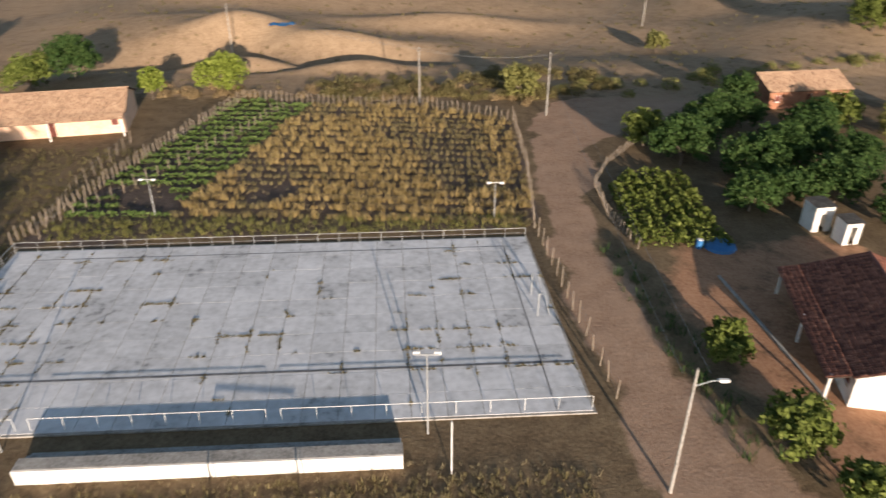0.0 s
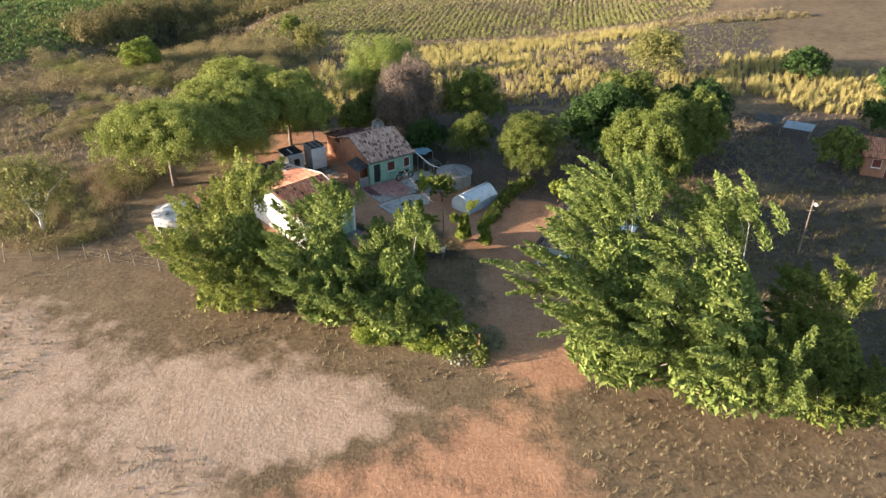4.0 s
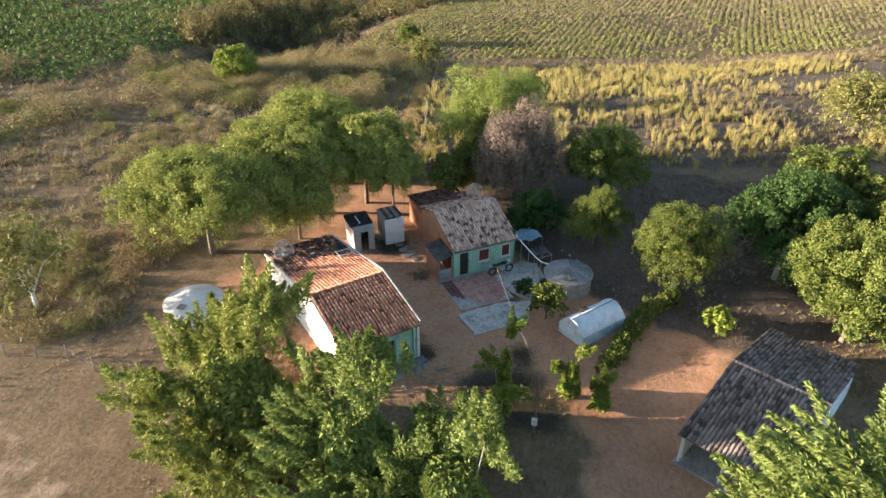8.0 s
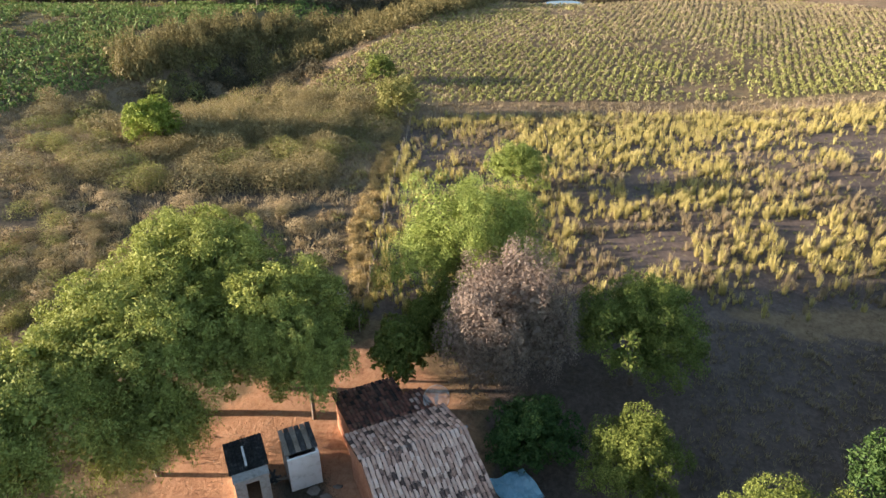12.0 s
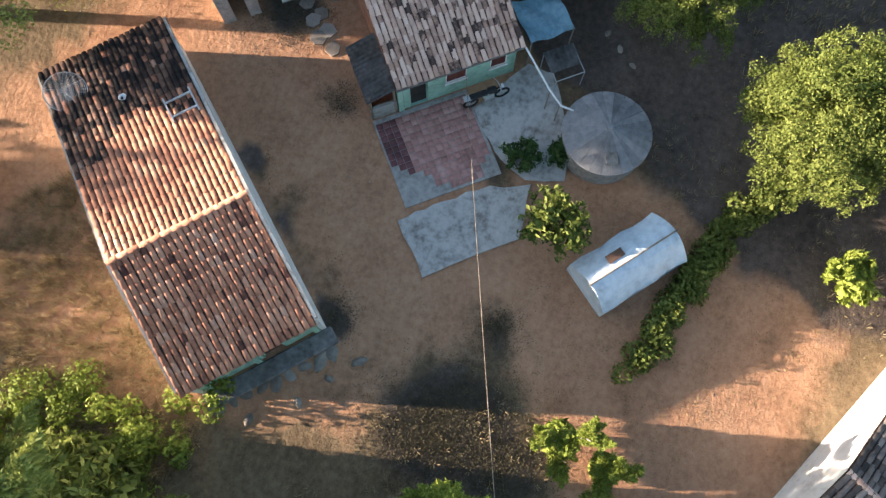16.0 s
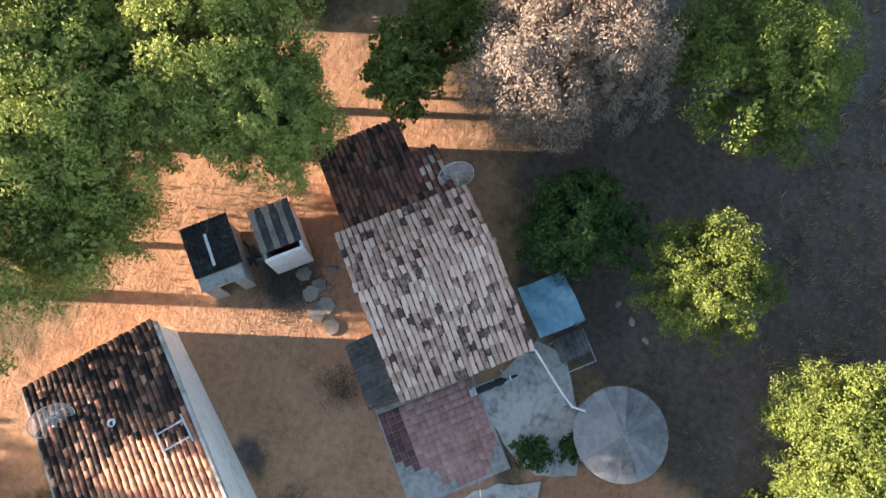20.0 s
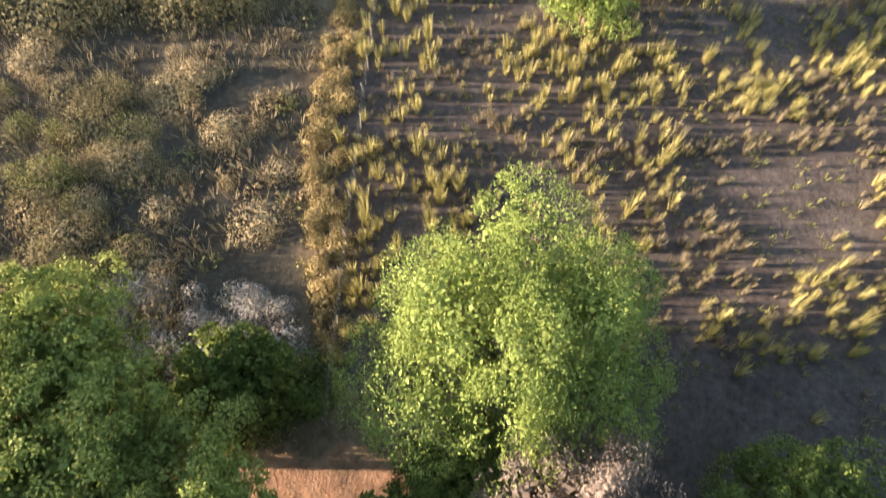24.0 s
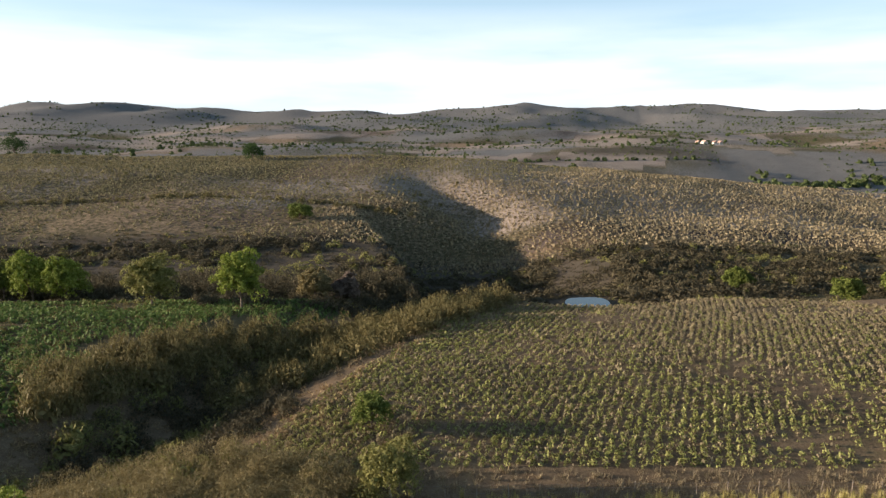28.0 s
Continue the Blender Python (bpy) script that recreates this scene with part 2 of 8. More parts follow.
    "leaf_bright": leafy("bright_green_leaves", (0.1, 0.135, 0.02), (0.2, 0.25, 0.04), (0.33, 0.37, 0.085)),
    "leaf_sunny": leafy("pale_sunny_leaves", (0.12, 0.145, 0.03), (0.235, 0.265, 0.062), (0.385, 0.405, 0.12)),
    "leaf_plume": leafy("feathery_plume_leaves", (0.08, 0.118, 0.026), (0.18, 0.232, 0.058), (0.33, 0.382, 0.122)),
    "leaf_fresh": leafy("fresh_green_leaves", (0.11, 0.145, 0.03), (0.22, 0.268, 0.06), (0.355, 0.405, 0.125)),
    "leaf_lime": leafy("yellow_green_leaves", (0.053, 0.075, 0.014), (0.124, 0.154, 0.032), (0.235, 0.262, 0.07)),
    "leaf_dark": leafy("dark_green_leaves", (0.022, 0.05, 0.014), (0.05, 0.095, 0.025), (0.1, 0.15, 0.045)),
    "leaf_far": leafy("far_tree_leaves", (0.04, 0.06, 0.022), (0.075, 0.1, 0.035), (0.13, 0.155, 0.06)),
    "leaf_olive": leafy("olive_leaves", (0.115, 0.115, 0.034), (0.21, 0.205, 0.064), (0.33, 0.315, 0.12)),
    "leaf_dry": leafy("dry_pinkish_leaves", (0.12, 0.088, 0.066), (0.215, 0.163, 0.127), (0.32, 0.26, 0.21)),
    "leaf_brown": leafy("dry_shrub_twigs", (0.13, 0.106, 0.047), (0.242, 0.198, 0.092), (0.37, 0.31, 0.158)),
    "thicket": leafy("dark_thicket_twigs", (0.086, 0.073, 0.03), (0.168, 0.142, 0.058), (0.27, 0.23, 0.1)),
    "bramble": leafy("golden_dry_bramble", (0.17, 0.122, 0.06), (0.3, 0.217, 0.113), (0.44, 0.338, 0.188)),
    "tussock": leafy("pale_tussock_grass", (0.22, 0.166, 0.085), (0.37, 0.29, 0.16), (0.53, 0.432, 0.265)),
    "leaf_pale": leafy("pale_feathery_leaves", (0.16, 0.165, 0.1), (0.26, 0.26, 0.165), (0.36, 0.35, 0.24)),
    "straw": leafy("straw_grass", (0.245, 0.212, 0.072), (0.43, 0.37, 0.135), (0.6, 0.52, 0.235)),
    "drygrass": leafy("dry_grass", (0.165, 0.13, 0.072), (0.28, 0.225, 0.13), (0.41, 0.335, 0.205)),
    "crop": leafy("yellow_green_crop", (0.15, 0.158, 0.046), (0.26, 0.265, 0.085), (0.395, 0.385, 0.15)),
    "crop_green": leafy("green_crop", (0.065, 0.105, 0.026), (0.12, 0.18, 0.05), (0.21, 0.27, 0.09)),
    "corn": leafy("dry_corn_stubble", (0.19, 0.135, 0.055), (0.36, 0.27, 0.115), (0.53, 0.42, 0.21)),
    "palma": leafy("hill_crop", (0.17, 0.137, 0.08), (0.29, 0.238, 0.142), (0.42, 0.35, 0.215)),
    "hill_olive": leafy("olive_hill_crop", (0.125, 0.11, 0.055), (0.215, 0.19, 0.1), (0.325, 0.285, 0.16)),
    # Dark twigs, made darker still: the valley's shade is put into this colour.
    "dark_brush": leafy("dark_leafless_brush", (0.046, 0.041, 0.024), (0.092, 0.079, 0.045), (0.16, 0.138, 0.08)),
    "wire": surface("wire", [(0.2, (0.12, 0.12, 0.12)), (0.8, (0.25, 0.25, 0.25))], big=1, fine=5, rough=0.6, bump=0.0),
    "dark_line": surface("dark_court_line", [(0.3, (0.1, 0.1, 0.105)), (0.7, (0.22, 0.22, 0.22))], big=0.6, fine=3, rough=0.8, bump=0.05),
    "lamp_glass": surface("lamp_glass", [(0.2, (0.6, 0.6, 0.6)), (0.8, (0.8, 0.8, 0.8))], big=1, fine=5, rough=0.2, bump=0.0),
}


def ground_material():
    m = bpy.data.materials.new("ground_soil_and_litter")
    m.use_nodes = True
    nt = m.node_tree
    b = nt.nodes["Principled BSDF"]
    fine, mid, big = noise_node(nt, 3.2, 8, rough=0.7), noise_node(nt, 0.55, 6), noise_node(nt, 0.07, 5)
    grit = noise_node(nt, 24.0, 5, rough=0.75)
    f = math_node(nt, "ADD", math_node(nt, "ADD", math_node(nt, "MULTIPLY", fine, 0.4), math_node(nt, "MULTIPLY", mid, 0.25)), math_node(nt, "ADD", math_node(nt, "MULTIPLY", big, 0.13), math_node(nt, "MULTIPLY", grit, 0.22)))
    f = math_node(nt, "ADD", math_node(nt, "MULTIPLY", math_node(nt, "SUBTRACT", f, 0.5), 2.6), 0.5)
    sets = {
        "litter": [(0.2, (0.085, 0.06, 0.036)), (0.5, (0.175, 0.125, 0.075)), (0.85, (0.28, 0.21, 0.125))],
        "red": [(0.2, (0.25, 0.126, 0.074)), (0.5, (0.42, 0.231, 0.134)), (0.85, (0.52, 0.318, 0.198))],
        "sand": [(0.2, (0.27, 0.19, 0.13)), (0.5, (0.4, 0.29, 0.205)), (0.85, (0.5, 0.385, 0.285))],
        "road": [(0.2, (0.24, 0.15, 0.1)), (0.5, (0.37, 0.245, 0.165)), (0.85, (0.46, 0.32, 0.225))],
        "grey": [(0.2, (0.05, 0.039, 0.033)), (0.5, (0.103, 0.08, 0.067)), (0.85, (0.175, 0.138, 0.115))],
        "green": [(0.2, (0.045, 0.042, 0.02)), (0.5, (0.098, 0.083, 0.042)), (0.85, (0.17, 0.14, 0.075))],
        "plough": [(0.2, (0.19, 0.13, 0.08)), (0.5, (0.31, 0.22, 0.14)), (0.85, (0.42, 0.31, 0.2))],
        "pale": [(0.2, (0.19, 0.15, 0.12)), (0.5, (0.31, 0.255, 0.205)), (0.85, (0.43, 0.37, 0.31))],
        "dusky": [(0.2, (0.04, 0.034, 0.026)), (0.5, (0.085, 0.07, 0.05)), (0.85, (0.15, 0.125, 0.09))],
        "haze_grey": [(0.2, (0.095, 0.094, 0.088)), (0.5, (0.172, 0.168, 0.156)), (0.85, (0.26, 0.252, 0.232))],
    }
    cols = {}
    for k, st in sets.items():
        r = ramp_node(nt, st)
        nt.links.new(f, r.inputs[0])
        cols[k] = r.outputs[0]
    cur = cols["litter"]
    for att, keys in (("cover_a", ("red", "sand", "road")), ("cover_b", ("grey", "green", "plough")), ("cover_c", ("pale", "dusky", "haze_grey"))):
        a = nt.nodes.new("ShaderNodeAttribute")
        a.attribute_name = att
        sp = nt.nodes.new("ShaderNodeSeparateColor")
        nt.links.new(a.outputs["Color"], sp.inputs[0])
        for i, k in enumerate(keys):
            w = math_node(nt, "ADD", sp.outputs[i], math_node(nt, "MULTIPLY", math_node(nt, "SUBTRACT", mid, 0.5), 0.9))
            w = math_node(nt, "MULTIPLY", math_node(nt, "SUBTRACT", w, 0.35), 3.3)
            cl = nt.nodes.new("ShaderNodeClamp")
            nt.links.new(w, cl.inputs[0])
            mx = nt.nodes.new("ShaderNodeMixRGB")
            nt.links.new(cl.outputs[0], mx.inputs[0])
            nt.links.new(cur, mx.inputs[1])
            nt.links.new(cols[k], mx.inputs[2])
            cur = mx.outputs[0]
    nt.links.new(cur, b.inputs["Base Color"])
    b.inputs["Roughness"].default_value, b.inputs["Specular IOR Level"].default_value = 0.97, 0.1
    bp = nt.nodes.new("ShaderNodeBump")
    bp.inputs["Strength"].default_value, bp.inputs["Distance"].default_value = 0.55, 0.12
    nt.links.new(math_node(nt, "ADD", noise_node(nt, 4.0, 8, rough=0.7), math_node(nt, "MULTIPLY", mid, 1.2)), bp.inputs["Height"])
    nt.links.new(bp.outputs[0], b.inputs["Normal"])
    return m


M["ground"] = ground_material()

# ---- mesh helpers ----
def mesh_np(name, V, F, mat):
    V, F = np.asarray(V, np.float32), np.asarray(F, np.int32)
    me = bpy.data.meshes.new(name)
    k = F.shape[1]
    me.vertices.add(len(V))
    me.vertices.foreach_set("co", V.ravel())
    me.loops.add(F.size)
    me.loops.foreach_set("vertex_index", F.ravel())
    me.polygons.add(len(F))
    me.polygons.foreach_set("loop_start", np.arange(0, F.size, k, dtype=np.int32))
    me.update(calc_edges=True)
    me.materials.append(mat)
    return me


def thing(name, m, label, category, group=""):
    e = new(name)
    e.empty_display_size = 0.3
    e.matrix_world = m
    return tagged(e, label, category, group)


def part(name, bm, mat, parent=None, label=""):
    me = bpy.data.meshes.new(name)
    bm.normal_update()
    bm.to_mesh(me)
    bm.free()
    me.materials.append(mat)
    ob = new(name, me)
    ob.parent = parent
    return tagged(ob, label)


def piece(name, me, parent, m=None, label=""):
    ob = new(name, me)
    ob.parent = parent
    if m is not None:
        ob.matrix_local = m
    return tagged(ob, label)


def box(bm, x0, x1, y0, y1, z0, z1, bevel=0.0):
    r = bmesh.ops.create_cube(bm, size=1)
    vs = r["verts"]
    for v in vs:
        v.co = Vector(((x0 + x1) / 2 + v.co.x * (x1 - x0), (y0 + y1) / 2 + v.co.y * (y1 - y0), (z0 + z1) / 2 + v.co.z * (z1 - z0)))
    if bevel:
        es = list({e for v in vs for e in v.link_edges})
        bmesh.ops.bevel(bm, geom=es, offset=bevel, segments=1, affect="EDGES")
    return bm


def box_bm(*a, **k):
    return box(bmesh.new(), *a, **k)


def tube(bm, pts, radii, seg=6, cap=True):
    """A tapered tube through points."""
    rings = []
    n = len(pts)
    pts = [Vector(p) for p in pts]
    for i, p in enumerate(pts):
        d = (pts[min(i + 1, n - 1)] - pts[max(i - 1, 0)]).normalized()
        u = d.orthogonal().normalized()
        w = d.cross(u)
        r = radii[i] if hasattr(radii, "__len__") else radii
        rings.append([bm.verts.new(p + (u * math.cos(a) + w * math.sin(a)) * r) for a in (2 * math.pi * k / seg for k in range(seg))])
    for a, b in zip(rings, rings[1:]):
        for k in range(seg):
            j = (k + 1) % seg
            # keep neighbouring rings untwisted
            bm.faces.new((a[k], a[j], b[j], b[k]))
    if cap:
        bm.faces.new(rings[0][::-1])
        bm.faces.new(rings[-1])
    return bm


def tube_bm(pts, radii, seg=6):
    bm = tube(bmesh.new(), pts, radii, seg)
    bmesh.ops.recalc_face_normals(bm, faces=bm.faces)
    return bm


def lathe_bm(profile, seg=24):
    bm = bmesh.new()
    rings = []
    for r, z in profile:
        if r < 1e-4:
            rings.append([bm.verts.new((0, 0, z))])
        else:
            rings.append([bm.verts.new((r * math.cos(2 * math.pi * k / seg), r * math.sin(2 * math.pi * k / seg), z)) for k in range(seg)])
    for a, b in zip(rings, rings[1:]):
        for k in range(seg):
            j = (k + 1) % seg
            if len(a) == 1:
                bm.faces.new((a[0], b[j], b[k]))
            elif len(b) == 1:
                bm.faces.new((a[k], a[j], b[0]))
            else:
                bm.faces.new((a[k], a[j], b[j], b[k]))
    bmesh.ops.recalc_face_normals(bm, faces=bm.faces)
    return bm


# ---- the lie of the land ----
def lattice(ix, iy, seed):
    h = np.sin(ix * 127.1 + iy * 311.7 + seed * 74.7) * 43758.5453
    return h - np.floor(h)


def vnoise(x, y, size, seed=0):
    x, y = np.asarray(x, float) / size, np.asarray(y, float) / size
    ix, iy = np.floor(x), np.floor(y)
    fx, fy = x - ix, y - iy
    fx, fy = fx * fx * (3 - 2 * fx), fy * fy * (3 - 2 * fy)
    a = lattice(ix, iy, seed) * (1 - fx) + lattice(ix + 1, iy, seed) * fx
    b = lattice(ix, iy + 1, seed) * (1 - fx) + lattice(ix + 1, iy + 1, seed) * fx
    return a * (1 - fy) + b * fy - 0.5


def fbm(x, y, size, seed=0, octaves=3):
    return sum(vnoise(x, y, size / 2**k, seed + k) / 2**k for k in range(octaves))


EX, EY = -71.0, -8.9
AX, AY = -0.9646, -0.2637
RX, RY = -0.2637, 0.9646


def valley(x, y):
    """Distance west along the valley's fall, and across it to the north."""
    return (x - EX) * AX + (y - EY) * AY, (x - EX) * RX + (y - EY) * RY


def from_valley(s, r):
    return EX + s * AX + r * RX, EY + s * AY + r * RY


PROF_S = np.array([-60, 0, 25, 45, 62, 100, 130, 155, 172, 200, 250, 300, 350, 420, 520, 600, 700, 900, 1200, 1600, 2100, 2700, 3300, 4200, 6000])
PROF_Z = np.array([0, 0, -1.0, -3.0, -5.0, -5.2, -6.8, -9.8, -14, -16.5, -15, -9, -3.5, 3.5, 9, 4, -12, -8, 2, 14, 30, 58, 92, 100, 90])


def bump(v, c, w):
    return np.exp(-((v - c) / w) ** 2)


HILLS = ((-1850, 30, 150), (-1500, 34, 230), (-1050, 16, 160), (-680, 40, 170), (-400, 22, 110), (360, 30, 190), (930, 32, 230), (1230, 34, 170), (1800, 36, 330), (2300, 30, 260))


def height(x, y):
    x, y = np.asarray(x, float), np.asarray(y, float)
    s, r = valley(x, y)
    z = np.interp(s, PROF_S, PROF_Z)
    ang = r / np.maximum(s, 1)
    wide = np.clip(1.6 - np.abs(ang) / 1.1, 0, 1)
    z = np.where(s > 0, z * np.maximum(wide, 0.35), z)
    # wooded gully south of the tilled field
    g = -22 + (s - 70) * 0.33
    z = z - 5.0 * bump(r, g - 16, 11) * np.clip((s - 50) / 25, 0, 1) * np.clip((230 - s) / 60, 0, 1)
    # ravine at the foot of the hill
    edge = np.interp(s, (180, 212, 267, 304, 338, 375), (55, 53.6, 42.7, 28.7, 18, 0))
    z = z - 12 * np.clip((r - edge + 66) / 11, 0, 1) * np.clip((edge + 6 - r) / 40, 0, 1) * np.clip((s - 178) / 10, 0, 1) * np.clip((335 - s) / 50, 0, 1)
    # opposite hill: lower to the north, with a side gully
    far = np.clip((s - 230) / 120, 0, 1) * np.clip((900 - s) / 200, 0, 1)
    z = z - far * np.clip((r - 10) / 210, 0, 1.6) * 19
    z = z - far * 14 * bump(r, 25 - (s - 300) * 0.3, 22) * np.clip((440 - s) / 90, 0, 1)
    # distant rolling hills
    roll = np.clip((np.hypot(s, r) - 700) / 900, 0, 1)
    z = z + roll * (fbm(x, y, 760, 5, 4) * 50 + fbm(x, y, 260, 9, 3) * 20) * np.clip((s + 800) / 900, 0, 1)
    for side, hh, ww in HILLS:
        z = z + 0.85 * hh * np.exp(-((r - side) / ww) ** 2 - ((s - 3300) / 420) ** 2)
    # low swells all about, none in the hamlet
    swell = np.clip((np.hypot(x + 25, y - 25) - 125) / 90, 0, 1)
    z = z + swell * fbm(x, y, 70, 3, 3) * 3.2
    # ploughed swells to the north
    z = z + np.clip((y - 118) / 30, 0, 1) * (fbm(x, y, 46, 12, 2) * 8.0 + 1.5) * np.clip((300 - np.abs(x)) / 150, 0, 1) * (s < 0)
    # eroded banks of the ploughed land
    for bx, by, hh, ww, dd in ((-47, 113, 0.9, 9, 5), (-24, 123, 2.2, 11, 2.6), (-8, 121, 1.6, 8, 2.2), (-33, 140, 2.6, 9, 4), (-12, 137, 2.0, 12, 3.5), (5, 160, 2.5, 22, 5)):
        z = z + 1.1 * hh * np.exp(-((x - bx) / ww) ** 2 - ((y - by - 0.1 * (x - bx)) / dd) ** 2)
    # hollows washed out behind them
    for hx, hy, ww, deep in ((-45.5, 124, 7, 3.4), (-38, 128, 7, 3.4), (-31, 132, 6, 3.0), (-20, 126, 8, 2.4), (-8, 131, 8, 2.4), (0, 131, 6, 2.2)):
        v = y - hy - 0.25 * (x - hx)
        z = z - deep * np.exp(-((x - hx) / ww) ** 2) * np.clip((v + 6.5) / 2.2, 0, 1) * np.clip((10 - v) / 13, 0, 1)
    z = z + fbm(x, y, 6.0, 21, 3) * 0.10 * np.clip((np.hypot(x + 8, y - 48) - 30) / 10, 0, 1)
    # pond basin
    pd = np.hypot((x - POND[0]), (y - POND[1]))
    z = np.where(pd < 26, z + (POND[2] - 0.6 - z) * np.clip((26 - pd) / 12, 0, 1), z)
    return z


POND = (-246.5, -19.0, -14.2)


def H(x, y):
    return float(height(np.array([x]), np.array([y]))[0])


def inside(x, y, poly):
    x, y = np.asarray(x, float), np.asarray(y, float)
    c = np.zeros(x.shape, bool)
    n = len(poly)
    for i in range(n):
        (x0, y0), (x1, y1) = poly[i], poly[(i + 1) % n]
        t = ((y0 > y) != (y1 > y)) & (x < (x1 - x0) * (y - y0) / ((y1 - y0) or 1e-9) + x0)
        c ^= t
    return c


YARD = [(-44, -9), (-50, 0), (-44, 5), (-35.5, 3.5), (-30, 7), (-32, 12), (-42, 11), (-52, 9), (-60, 4), (-61, -2), (-70, -6), (-76, -14), (-74, -20), (-63, -22), (-53, -26), (-44, -24), (-43, -16)]
SANDY = [(-39, -40), (-35.2, -26.2), (-32, -18), (-31, -13), (-34.8, -9.6), (-30, -6.2), (-27.5, 0.3), (-25.2, 0.9), (-21.9, -4.5), (-18.5, -9), (-8, -14), (20, -16), (20, -60), (-30, -60)]
TRACK = [(-35, 5), (-31.2, 7.6), (-28.3, 7.4), (-26.9, 5.8), (-25.2, 1.2), (-21.9, -4), (-18.8, -8.5), (-4, -14), (4, -10), (-8, 6), (-16, 10.5), (-19.6, 11), (-24.8, 10), (-31.3, 11), (-35, 10)]
ROAD = [(18.0, 24), (19.1, 31.5), (18.0, 40), (16.8, 50.7), (16.5, 62.1), (16.6, 78.5), (17.2, 91.7), (20, 103), (36, 108), (70, 120), (70, 112), (40, 99), (31, 93), (24, 85), (22, 74), (20.8, 61), (22, 51), (24.2, 40), (27, 31.5), (30, 20), (34, -30), (24, -30)]
SIDEYARD = [(26.5, 58), (24.5, 50), (27, 44), (29, 38), (30, 30), (46, 30), (46, 62), (30, 62)]
CORNFIELD = [(-33, 60), (-25, 104), (-6, 101), (3, 101), (15, 95), (15.3, 64)]
GRASSFIELD_SR = [(9, -6.5), (60, -3.0), (60, 60), (58, 90), (9, 60)]
TILLED_SR = [(64, -24), (92, -14.5), (152, 12), (157, 40), (155, 92), (100, 105), (64, 80)]
GREEN_SR = [(40, -55), (60, -58), (100, -42), (150, -20), (170, -60), (150, -130), (60, -120)]
MEADOW = [(-58, 24), (-30, 27), (-31, 60), (-50, 62), (-56, 52), (-62, 40)]
HOUSEDIRT = [(-66, 38), (-56, 28), (-50, 34), (-52, 55), (-57, 62), (-62, 50)]


# Orchard floor: leaf litter, with the trees' shade painted into its grey.
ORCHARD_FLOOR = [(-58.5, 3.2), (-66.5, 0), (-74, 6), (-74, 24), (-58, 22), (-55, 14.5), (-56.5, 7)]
LITTER_SPOTS = [(-47.9, -1.2, 1.9), (-46.6, -2.6, 1.8), (-46.2, 0.9, 1.7), (-53.5, -10.8, 0.8), (-51.4, -8.9, 0.8), (-50.0, -7.1, 0.8), (-55.4, -12.8, 0.7), (-58.0, -2.5, 0.9), (-59.4, -0.6, 0.9), (-51.4, -0.9, 0.8), (-62.7, -13.7, 1.5), (-59.0, -10.0, 0.7)]


def axis(lo, hi, step, far_lo, far_hi, grow=1.07, cap=90.0):
    mid = list(np.arange(lo, hi + step / 2, step))
    a, d = [lo], step
    while a[-1] > far_lo:
        d = min(d * grow, cap)
        a.append(a[-1] - d)
    b, d = [mid[-1]], step
    while b[-1] < far_hi:
        d = min(d * grow, cap)
        b.append(b[-1] + d)
    return np.array(a[:0:-1] + mid + b[1:])


